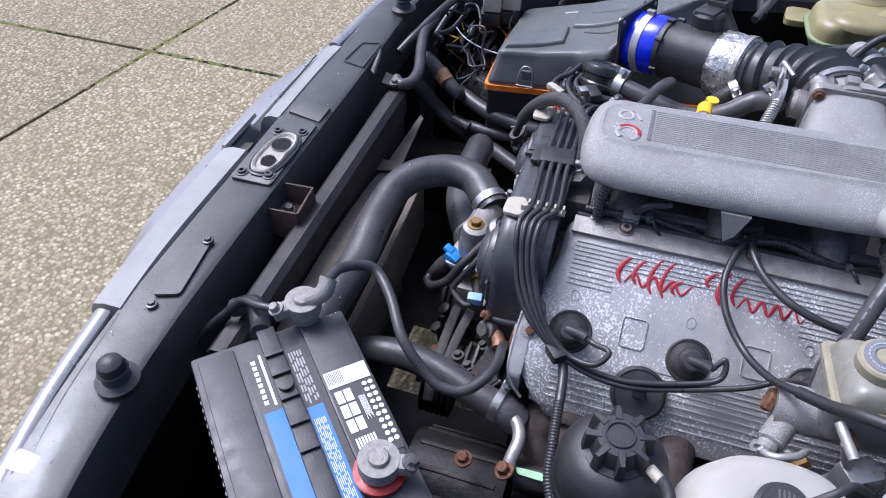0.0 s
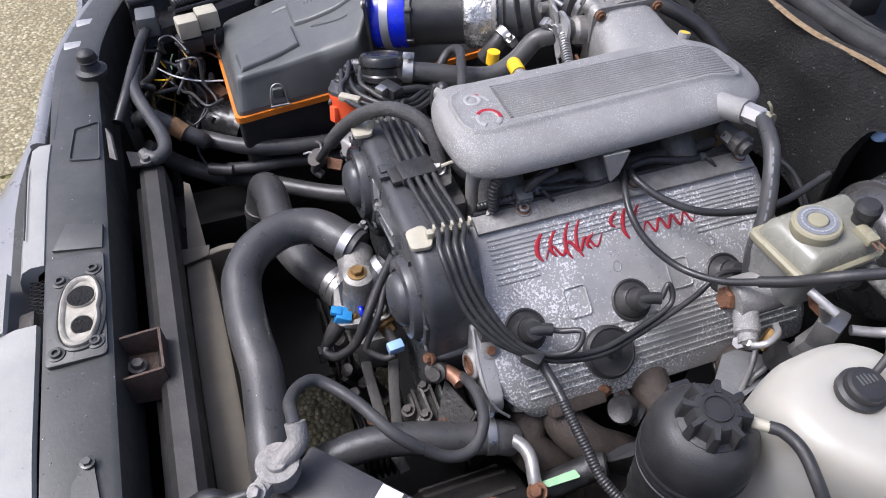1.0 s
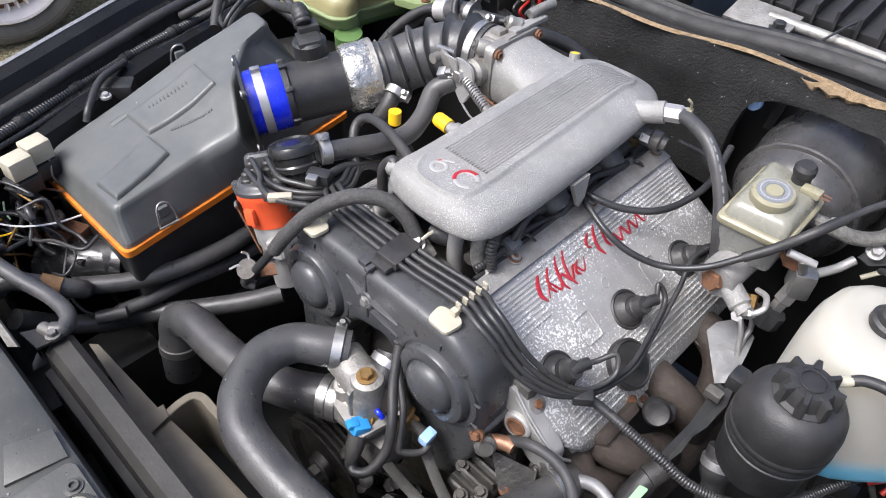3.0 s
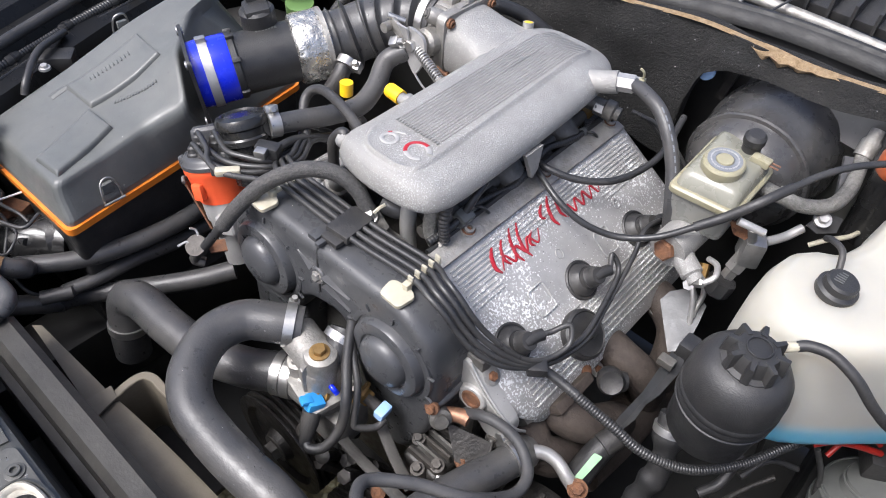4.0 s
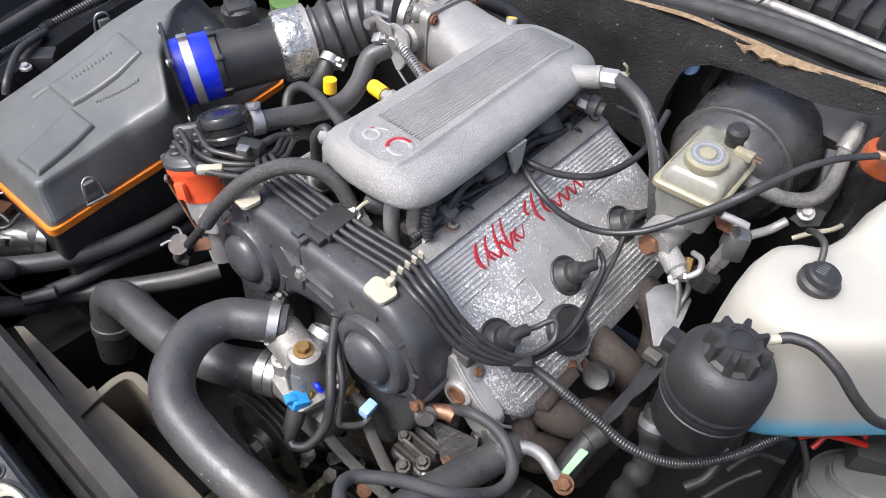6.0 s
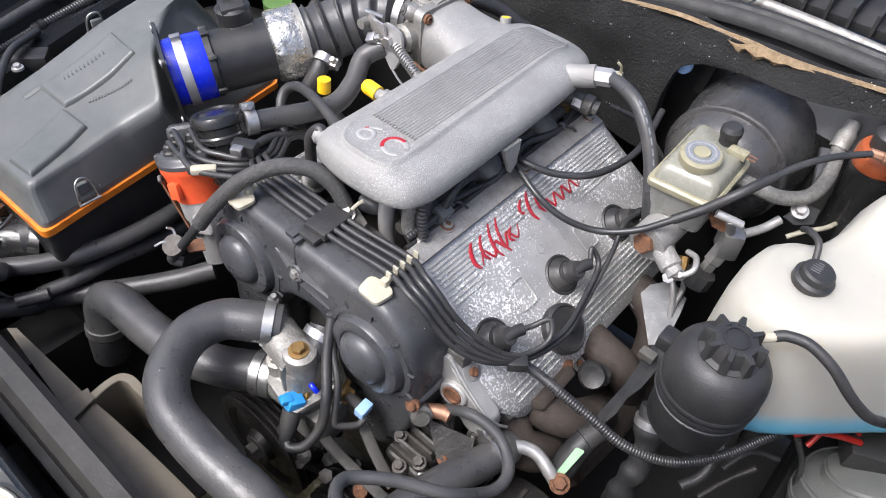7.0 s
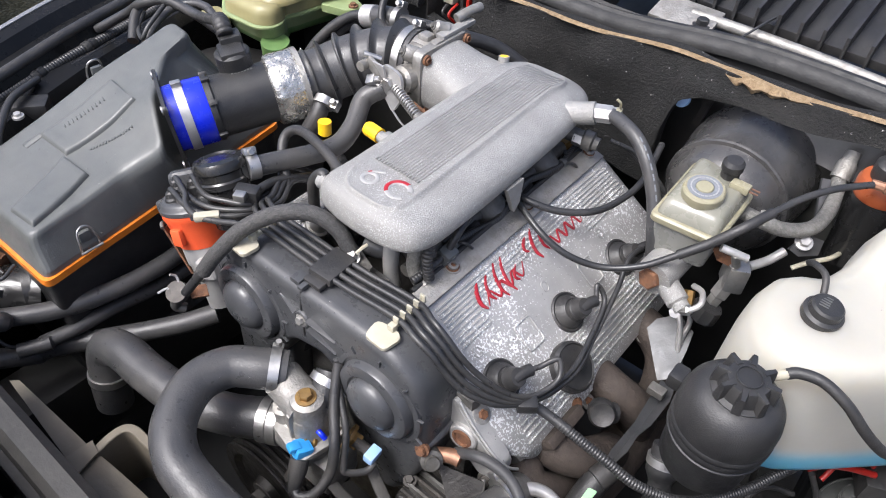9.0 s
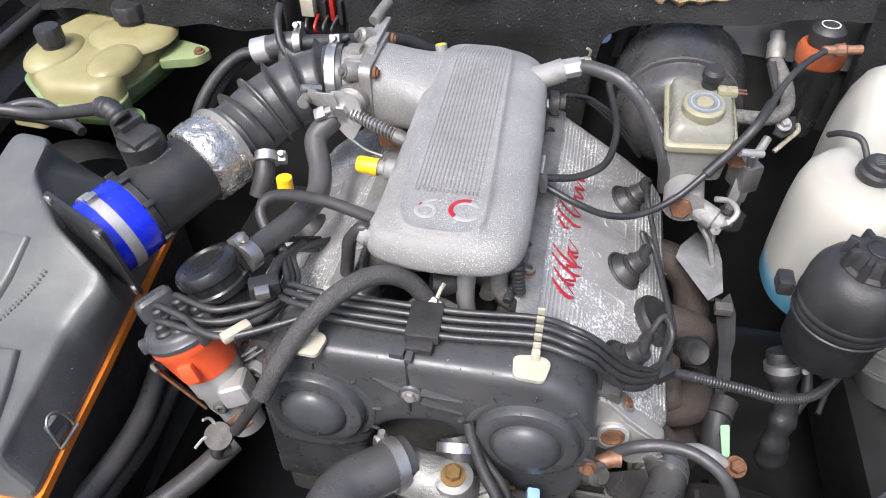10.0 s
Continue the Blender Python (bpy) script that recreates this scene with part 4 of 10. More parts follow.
# ---- engine ----
def engine_block():
    eng = thing("engine_block", (0.0, 0.2, 0.25), "grimy vee engine block with dark heads and front pulleys", "engine")
    part("crankcase", block((0.0, 0.22, 0.40), (0.26, 0.34, 0.34), 0.02), BLOCK_METAL, eng)
    for s in (-1, 1):
        rot = Matrix.Rotation(s * radians(38), 3, "Y")
        part("cylinder_head", block((s * 0.115, 0.225, 0.565), (0.17, 0.33, 0.13), 0.010, rot), DIRTY_ALLOY, eng)
    part("valley", block((0.0, 0.22, 0.60), (0.10, 0.30, 0.05), 0.01), BLOCK_METAL, eng)
    # front cover plate behind the belt cover
    part("front_plate", block((0.0, 0.05, 0.50), (0.34, 0.02, 0.28), 0.008), DIRTY_ALLOY, eng)
    # pulleys and belts at the nose
    for (x, z, r, y) in ((-0.005, 0.43, 0.070, -0.085), (0.115, 0.40, 0.045, -0.080)):
        prof = [(0, -0.004), (0.018, -0.004), (0.022, 0.004), (r * 0.72, 0.006), (r * 0.8, 0.0)]
        h = 0.0
        for k in range(5):
            prof += [(r, h), (r, h + 0.002), (r - 0.006, h + 0.004), (r - 0.006, h + 0.005), (r, h + 0.007)]
            h += 0.0075
        prof += [(r, h), (0, h)]
        p = part("pulley", lathe(prof, (x, y, z), (0, 1, 0), 36), DARK_METAL, eng, "dark grooved crank pulley")
        part("bolt", bolt_mesh((x, y - 0.004, z), (0, -1, 0), 0.012, 0.01), DIRTY_ALLOY, p)
    return eng


engine_block()

COVER = [(0.0695, 0.664), (0.0695, 0.689), (0.0725, 0.6925), (0.080, 0.691), (0.100, 0.676), (0.135, 0.650), (0.170, 0.624), (0.200, 0.598), (0.217, 0.574), (0.224, 0.552), (0.219, 0.545)]


def cover_z(x):
    for (x0, z0), (x1, z1) in zip(COVER[3:], COVER[4:]):
        if x0 <= x <= x1:
            return z0 + (z1 - z0) * (x - x0) / (x1 - x0)
    return 0.692


def cover_n(x):
    return V((-(cover_z(x + 0.004) - cover_z(x - 0.004)) / 0.008, 0, 1)).normalized()


def cam_cover(s, label):
    """One bank's cam cover; s is +1 for the bank with the brake servo."""
    t = thing("cam_cover", (s * 0.14, 0.22, 0.55), label, "cam cover", "cam covers")
    def P(x, y, z):
        return V((s * x, y, z))
    def forward(x):
        """How far the front edge runs ahead beside the belt cover, and back again round its lower corner."""
        if x > 0.21:
            return -0.004 if x < 0.2185 else 0.014
        f = max(0.0, min(1.0, (x - 0.108) / 0.052))
        return -0.021 * f * f * (3 - 2 * f)
    rings = []
    ends = [(0.0585, 0.020), (0.0595, 0.012), (0.062, 0.0065), (0.066, 0.0025), (0.072, 0.0), (0.14, 0.0), (0.24, 0.0), (0.33, 0.0), (0.376, 0.0), (0.386, 0.002), (0.392, 0.008), (0.394, 0.014)]
    for y, d in ends:
        ring = []
        for x, z in COVER:
            lean = (x - 0.07) * 0.10 if y > 0.3 else 0.0
            cx, cz = 0.150, 0.585
            k = 1 - d / 0.09
            ring.append(P(cx + (x - cx) * k, y + lean + forward(x) * max(0.0, min(1.0, (0.14 - y) / 0.068)), cz + (z - cz) * k))
        rings.append(ring)
    body = part("cover_body", loft(rings), FLAKED, t, "silver paint flaking into white scabs", 40)
    # flat upper flange, bare and dirty
    part("upper_flange", plate([P(0.0715, 0.066, 0.6960), P(0.0905, 0.066, 0.6900), P(0.0905, 0.385, 0.6900), P(0.0690, 0.385, 0.6968)], 0.004, 0.001), RAW_ALLOY, t, "bare weathered alloy flange")
    # raised ribs along the cover
    def rib(x, y0, y1):
        n = cover_n(x)
        c = P(x, 0, cover_z(x))
        nn = V((s * n.x, 0, n.z))
        bm = bmesh.new()
        w = V((s * n.z, 0, -n.x)) * 0.0012
        top = w * 0.5
        ends = []
        for y in (y0, y1):
            o = c + V((0, y, 0))
            ends.append([o - w - nn * 0.001, o - top + nn * 0.0013, o + top + nn * 0.0013, o + w - nn * 0.001])
        return loft(ends, bm)
    for k in range(5):
        part("rib", rib(0.094 + k * 0.0037, 0.074, 0.380), FLAKED, t)
    for k in range(5):
        part("rib", rib(0.1125 + k * 0.0042, 0.074, 0.118), FLAKED, t)
        part("rib", rib(0.1125 + k * 0.0042, 0.298, 0.384), FLAKED, t)
    for k in range(9):
        part("rib", rib(0.182 + k * 0.0042, 0.078 if k > 3 else 0.155, 0.392), FLAKED, t)
    # embossed rectangle between the plugs
    for y in (0.148, 0.265):
        x0, x1 = 0.146, 0.170
        ring = rounded([P(x0, y - 0.012, cover_z(x0) + 0.001), P(x0, y + 0.012, cover_z(x0) + 0.001), P(x1, y + 0.012, cover_z(x1) + 0.001), P(x1, y - 0.012, cover_z(x1) + 0.001)], 0.004)
        part("raised_pad", sweep(bmesh.new(), [*ring, ring[0]], 0.0011, 6, False), FLAKED, t)
    # bolts on the flange and at the front edge
    for x, y in ((0.0765, 0.119), (0.0775, 0.243), (0.0760, 0.372)):
        b = part("flange_bolt", bolt_mesh(P(x, y, 0.6945), (s * 0.3, 0, 1), 0.0055, 0.005, True), RAW_ALLOY, t)
        part("rust_ring", lathe([(0.004, 0), (0.0075, 0.0006), (0.004, 0.001)], P(x, y, 0.6960), (s * 0.3, 0, 1), 16), RUST, b)
    for x, y, r in ((0.175, 0.0490, 0.0050), (0.226, 0.180, 0.0045), (0.226, 0.300, 0.0045)):
        z = cover_z(x) if x < 0.2 else 0.545
        n = cover_n(x) if x < 0.2 else V((0.5, 0, 0.8))
        part("rusty_bolt", bolt_mesh(P(x, y, z - 0.001), (s * n.x, 0, n.z), r, 0.004), RUST, t, "rusty bolt")
        part("bolt_rim", lathe([(r * 1.6, -0.002), (r * 2.0, -0.001), (r * 2.0, 0.0008), (r * 1.6, 0.0012)], P(x, y, z), (s * n.x, 0, n.z), 20), RAW_ALLOY, t)
    # flange line and end casting below the front edge
    for off, r in ((0.0, 0.0015), (0.0042, 0.0011)):
        part("front_bead", tube([P(0.157 - off, 0.0375, 0.6350 - off), P(0.175 - off, 0.0352, 0.6190 - off), P(0.195 - off, 0.0345, 0.6025 - off), P(0.209 - off, 0.0362, 0.5905 - off), P(0.217 - off, 0.0430, 0.5790 - off), P(0.2205 - off, 0.0540, 0.5660 - off)], r, 8), COVER_PAINT, t, "", 60)
    part("end_casting", plate(rounded([P(0.140, 0.0500, 0.572), P(0.150, 0.0500, 0.636), P(0.160, 0.0500, 0.632), P(0.214, 0.0500, 0.588), P(0.214, 0.0500, 0.570), P(0.206, 0.0500, 0.552), P(0.188, 0.0500, 0.545), P(0.172, 0.0500, 0.560)], 0.005), 0.014, 0.002), COVER_PAINT, t, "", 50)
    part("plug_boss", lathe([(0.0165, -0.006), (0.0150, 0.0022), (0.0135, 0.0034), (0.0108, 0.0034), (0.0108, -0.002)], P(0.168, 0.0335, 0.592), (s * 0.1, -1, 0.12), 28), COVER_PAINT, t)
    part("core_plug", lathe([(0.0106, -0.004), (0.0106, 0.0010), (0.0085, 0.0018), (0.0075, -0.0006), (0, -0.0006)], P(0.168, 0.0310, 0.592), (s * 0.1, -1, 0.12), 24), RUST, t, "rusty core plug")
    # number dots beside the plugs
    for y in (0.085, 0.200, 0.310):
        x = 0.139
        part("number_disc", sweep(bmesh.new(), [P(x + 0.0045 * math.cos(a), y + 0.0045 * math.sin(a), cover_z(x + 0.0045 * math.cos(a)) + 0.0005) for a in (2 * math.pi * k / 16 for k in range(17))], 0.0006, 5, False), FLAKED, t)
    return t


left_cover = cam_cover(1, "silver cam cover with flaking paint, ribs and red slanted marks")
cam_cover(-1, "silver cam cover with flaking paint behind the inlet plenum")


def red_marks(parent, s):
    """The red mark of the cover as plain leaning crescents and a waving line."""
    def on(y, x, h=0.0009):
        n = cover_n(x)
        return V((s * x, y, cover_z(x))) + V((s * n.x, 0, n.z)) * h
    def stroke(pts, w):
        line = spline([on(y, x) for y, x in pts], 7)
        total = sum((b - a).length for a, b in zip(line, line[1:]))
        part("red_stroke", sweep(bmesh.new(), line, lambda run: w * (0.35 + 0.65 * math.sin(math.pi * min(1.0, run / total)) ** 0.8), 8, True, 0.40, V((s * 0.6, 0, 0.8))), RED, parent)
    for y, x, tall, w in ((0.122, 0.098, 0.022, 0.0028), (0.137, 0.098, 0.021, 0.0022), (0.153, 0.094, 0.030, 0.0022), (0.165, 0.094, 0.031, 0.0022), (0.176, 0.108, 0.012, 0.0020),
                          (0.207, 0.096, 0.012, 0.0022), (0.219, 0.093, 0.027, 0.0026), (0.233, 0.094, 0.024, 0.0022)):
        stroke([(y + 0.009, x), (y + 0.002, x + tall * 0.3), (y - 0.001, x + tall * 0.7), (y + 0.003, x + tall)], w)
    for y0, y1, n in ((0.128, 0.194, 7), (0.238, 0.304, 9)):
        stroke([(y0 + (y1 - y0) * k / n, 0.1145 + 0.0048 * (-1) ** k) for k in range(n + 1)], 0.0017)


red_marks(left_cover, 1)


def timing_cover():
    t = thing("timing_belt_cover", (0.0, 0.01, 0.47), "black plastic timing belt cover with two domed roundels", "engine cover")
    pts = [(-0.137, 0.560), (-0.139, 0.610), (-0.137, 0.645), (-0.128, 0.675), (-0.110, 0.693), (-0.085, 0.7015), (-0.04, 0.7025), (0.0, 0.703), (0.05, 0.7035), (0.095, 0.703), (0.122, 0.694), (0.141, 0.673), (0.149, 0.640), (0.150, 0.600), (0.149, 0.565), (0.136, 0.520),
           (0.113, 0.470), (0.088, 0.470), (0.064, 0.510), (0.046, 0.560), (0.036, 0.605), (0.022, 0.622), (0.0, 0.619), (-0.020, 0.612), (-0.036, 0.596), (-0.046, 0.572), (-0.075, 0.553), (-0.110, 0.548)]
    ring = spline([(x, z, 0) for x, z in pts], 4, True)
    flat = ring[::-1]
    def at(y, d):
        return [V((p.x, y, p.y)) for p in inset(flat, d)]
    sec = [at(0.052, -0.003), at(0.045, -0.003), at(0.043, 0.0), at(0.006, 0.0), at(0.0015, 0.0007), at(-0.0022, 0.0028), at(-0.0046, 0.0060), at(-0.0056, 0.0100), at(-0.0060, 0.0140)]
    part("cover_shell", loft(sec), TIMING_PLASTIC, t, "", 50)
    # recessed lower skirt behind the far lobe
    skirt = rounded([(-0.152, 0.605, 0), (-0.157, 0.455, 0), (-0.062, 0.455, 0), (-0.052, 0.575, 0)], 0.012)
    part("lower_skirt", loft([[V((p.x, y, p.y)) for p in inset(skirt, d)] for y, d in ((0.045, 0.0), (0.016, 0.0), (0.012, 0.002), (0.010, 0.006))]), TIMING_PLASTIC, t, "", 50)
    # bead along the upper face, one run on each half
    for run in ([(-0.134, -0.0015, 0.640), (-0.124, -0.0018, 0.668), (-0.108, -0.0018, 0.685), (-0.085, -0.0018, 0.6930), (-0.012, -0.0018, 0.6945)], [(0.006, -0.0018, 0.6950), (0.094, -0.0018, 0.6945), (0.118, -0.0018, 0.686), (0.134, -0.0018, 0.668), (0.1405, -0.0015, 0.640), (0.1410, -0.0015, 0.605)]):
        part("face_bead", tube(run, 0.0022, 8, 8), TIMING_PLASTIC, t)
    # split line between the halves, with its catch and bolt
    part("split_line", tube([(-0.004, 0.044, 0.7035), (-0.004, 0.004, 0.7035), (-0.004, -0.0030, 0.698), (-0.003, -0.0056, 0.680), (-0.003, -0.0062, 0.640)], 0.0014, 8), BLACK_PLASTIC, t)
    part("catch_lug", block((-0.012, 0.004, 0.706), (0.012, 0.014, 0.006), 0.0012), TIMING_PLASTIC, t)
    part("catch_hook", block((-0.002, 0.003, 0.7055), (0.006, 0.018, 0.005), 0.0012), TIMING_PLASTIC, t)
    part("bolt_boss", lathe([(0.010, -0.004), (0.010, 0.003), (0.0085, 0.0045), (0, 0.0045)], (-0.001, -0.005, 0.666), (0, -1, 0.1), 20), TIMING_PLASTIC, t)
    part("joint_bolt", bolt_mesh((-0.001, -0.0085, 0.666), (0, -1, 0.2), 0.0048, 0.004), RAW_ALLOY, t)
    for k, (z0, z1) in enumerate(((0.672, 0.663), (0.660, 0.646))):
        part("web", plate([(0.008, -0.004, z0 + 0.0008), (0.041, -0.005, z1 + 0.0008), (0.041, -0.0075, z1), (0.008, -0.0125, z0)], 0.0016), TIMING_PLASTIC, t)
    part("web", plate([(-0.010, -0.004, 0.671), (-0.032, -0.005, 0.679), (-0.032, -0.0070, 0.678), (-0.010, -0.0115, 0.670)], 0.0016), TIMING_PLASTIC, t)
    for x, z, marks in ((-0.086, 0.628, (150, 118, 86, 48, 8, -24)), (0.095, 0.629, (172, 122, 86, 52, 16, -20))):
        d = part("roundel", lathe([(0.0520, -0.003), (0.0520, 0.0008), (0.0505, 0.0016), (0.0464, 0.0016), (0.0452, -0.0005), (0.0441, -0.0005), (0.0433, 0.0020), (0.0429, 0.0065), (0.0414, 0.0092), (0.0380, 0.0104), (0.0330, 0.0108), (0.0305, 0.0104), (0.0292, 0.0088), (0.0282, 0.0088), (0.0275, 0.0122), (0.0256, 0.0158), (0.0215, 0.0190), (0.0155, 0.0214), (0.0080, 0.0229), (0, 0.0233)], (x, -0.0058, z), (0, -1, 0.03), 56), TIMING_PLASTIC, t, "stepped dome", 40)
        for a in marks:
            u = V((math.cos(radians(a)), 0, math.sin(radians(a))))
            part("tick", block(V((x, -0.0068, z)) + u * 0.0545, (0.0014, 0.0028, 0.0080), 0.0004, turned(u, (0, 1, 0))), TIMING_PLASTIC, d)
    # ledge under the outer wall
    part("side_ledge", tube([(0.1500, 0.048, 0.596), (0.1505, 0.020, 0.593), (0.1470, -0.003, 0.590)], 0.0042, 10), TIMING_PLASTIC, t)
    part("rusty_bolt", bolt_mesh((0.1480, -0.0030, 0.5930), (0.2, -1, 0.4), 0.005, 0.005), RUST, t, "rusty bolt")
    return t


timing_cover()


def lead_clip(at, name="lead_clip"):
    c = thing(name, at, "cream plastic spark lead clip on the belt cover", "cable clip", "lead clips")
    x, y, z = at
    part("foot", plate(rounded([(x - 0.013, y - 0.015, z + 0.003), (x + 0.011, y - 0.016, z + 0.003), (x + 0.015, y + 0.003, z + 0.005), (x + 0.004, y + 0.007, z + 0.005), (x - 0.015, y + 0.004, z + 0.005)], 0.005), 0.004, 0.001), CREAM, c)
    part("stem", block((x + 0.002, y + 0.005, z + 0.007), (0.007, 0.007, 0.009), 0.0015), CREAM, c)
    part("comb", block((x + 0.002, y + 0.027, z + 0.008), (0.006, 0.040, 0.004), 0.001), CREAM, c)
    for k in range(5):
        part("tooth", block((x + 0.002, y + 0.0095 + k * 0.0088, z + 0.0125), (0.006, 0.0022, 0.008), 0.0006), CREAM, c)
    return c


lead_clip((0.092, 0.010, 0.7035))
lead_clip((-0.084, 0.002, 0.7035))

holder = thing("lead_holder", (0.015, 0.025, 0.705), "black rubber holder round the spark leads", "cable clip")
part("holder_band", block((0.004, 0.031, 0.7110), (0.028, 0.038, 0.010), 0.003, Matrix.Rotation(0.06, 3, "Z")), RUBBER, holder)
part("holder_foot", block((0.004, 0.009, 0.708), (0.022, 0.012, 0.006), 0.002), RUBBER, holder)


def boot(y, x=0.168):
    """Spark plug boot: round grommet, ridged neck and an angled cap."""
    n = cover_n(x)
    at = V((x, y, cover_z(x) - 0.001))
    b = thing("spark_plug_boot", at, "black rubber spark plug boot in the cam cover", "plug boot", "spark plug boots")
    part("grommet", lathe([(0.0215, -0.002), (0.0220, 0.0015), (0.0205, 0.003), (0.0185, 0.0025), (0.0175, 0.004), (0.0150, 0.0095), (0.0125, 0.012), (0.0115, 0.012), (0.0110, 0.016), (0.0120, 0.018), (0.0100, 0.021), (0.0098, 0.026), (0.0088, 0.029), (0, 0.0295)], at, n, 32), RUBBER, b)
    tip = at + n * 0.024
    part("elbow", tube([tip - V((0, 0.004, 0)), tip + V((0.003, 0.010, 0.001)), tip + V((0.006, 0.017, 0.001))], 0.0062, 12), RUBBER, b)
    return tip + V((0.006, 0.017, 0.001))


tip1, tip2, tip3 = boot(0.088), boot(0.205), boot(0.315)
for y in (0.09, 0.205):
    n = cover_n(0.16)
    at = V((-0.165, y, cover_z(0.165)))
    b = thing("spark_plug_boot", at, "black rubber spark plug boot in the far cam cover", "plug boot", "spark plug boots")
    part("grommet", lathe([(0.0215, -0.002), (0.0220, 0.0015), (0.0175, 0.004), (0.0125, 0.012), (0.0110, 0.016), (0.0120, 0.018), (0.0098, 0.026), (0, 0.0295)], at, (-n.x, 0, n.z), 28), RUBBER, b)

# round rubber oil cap with its lead clip
cap_at = V((0.2030, 0.1650, 0.6000))
cap_n = V((0.62, 0, 0.78))
oil = thing("oil_filler_cap", cap_at, "large round black oil filler cap on the cam cover", "oil cap")
part("cap_disc", lathe([(0.025, -0.006), (0.027, 0.000), (0.0265, 0.006), (0.0235, 0.009), (0.0225, 0.0075), (0.0, 0.0085)], cap_at, cap_n, 40), RUBBER, oil)
part("lead_saddle", block(cap_at + cap_n * 0.013, (0.012, 0.010, 0.014), 0.003, turned(cap_n)), BLACK_PLASTIC, oil)


def leads():
    """The four leads over the belt cover, and their runs to the plugs."""
    ends = [
        [(0.2060, 0.0960, 0.6320), (0.2120, 0.1180, 0.6380), (0.2030, 0.1280, 0.6500), tuple(tip1 + V((0.004, 0.008, 0.0))), tuple(tip1)],
        [(0.2070, 0.1060, 0.6260), (0.2130, 0.1450, 0.6260), (0.2060, 0.1880, 0.6300), (0.1950, 0.2300, 0.6400), (0.1820, 0.2320, 0.6550), tuple(tip2)],
        [(0.2090, 0.1040, 0.6220), (0.2160, 0.1470, 0.6220), (0.2080, 0.1910, 0.6250), (0.1960, 0.2540, 0.6400), (0.1870, 0.2900, 0.6550), tuple(tip3)],
        [(0.2080, 0.0860, 0.6220)],
    ]
    back = [(0.120, 0.038, 0.7200), (0.138, 0.036, 0.7130), (0.151, 0.038, 0.6990), (0.165, 0.045, 0.6800), (0.184, 0.058, 0.6580), (0.197, 0.075, 0.6400)]
    front = [(0.119, 0.0165, 0.7150), (0.137, 0.0175, 0.7060), (0.150, 0.0215, 0.6880), (0.167, 0.0300, 0.6670), (0.186, 0.0480, 0.6480), (0.199, 0.0720, 0.6330)]
    for k in range(4):
        y = 0.0455 - k * 0.0088
        if k < 3:
            start = [(-0.140 + 0.004 * k, 0.100 - 0.006 * k, 0.684), (-0.131, 0.068 - 0.006 * k, 0.694), (-0.114, y + 0.008, 0.7080)]
        else:
            start = [(-0.110, 0.010, 0.7090)]
        start += [(-0.084, y, 0.7125), (-0.03, y, 0.7120), (0.03, y, 0.7125), (0.092, y + 0.003, 0.7150)]
        start += [V(a).lerp(V(b), k / 3) for a, b in zip(back, front)]
        lead = thing("spark_lead", V(start[0]), "glossy black spark plug lead", "ignition lead", "spark plug leads")
        part("insulation", tube([*start, *ends[k]], 0.0029, 10, 8), WIRE_RUBBER, lead)
    tie = block((0.2030, 0.0800, 0.6300), (0.020, 0.016, 0.012), 0.003, Matrix.Rotation(0.7, 3, "Z"))
    solo("lead_tie", tie, BLACK_PLASTIC, "black plastic tie round the bunched leads", "cable tie")


leads()


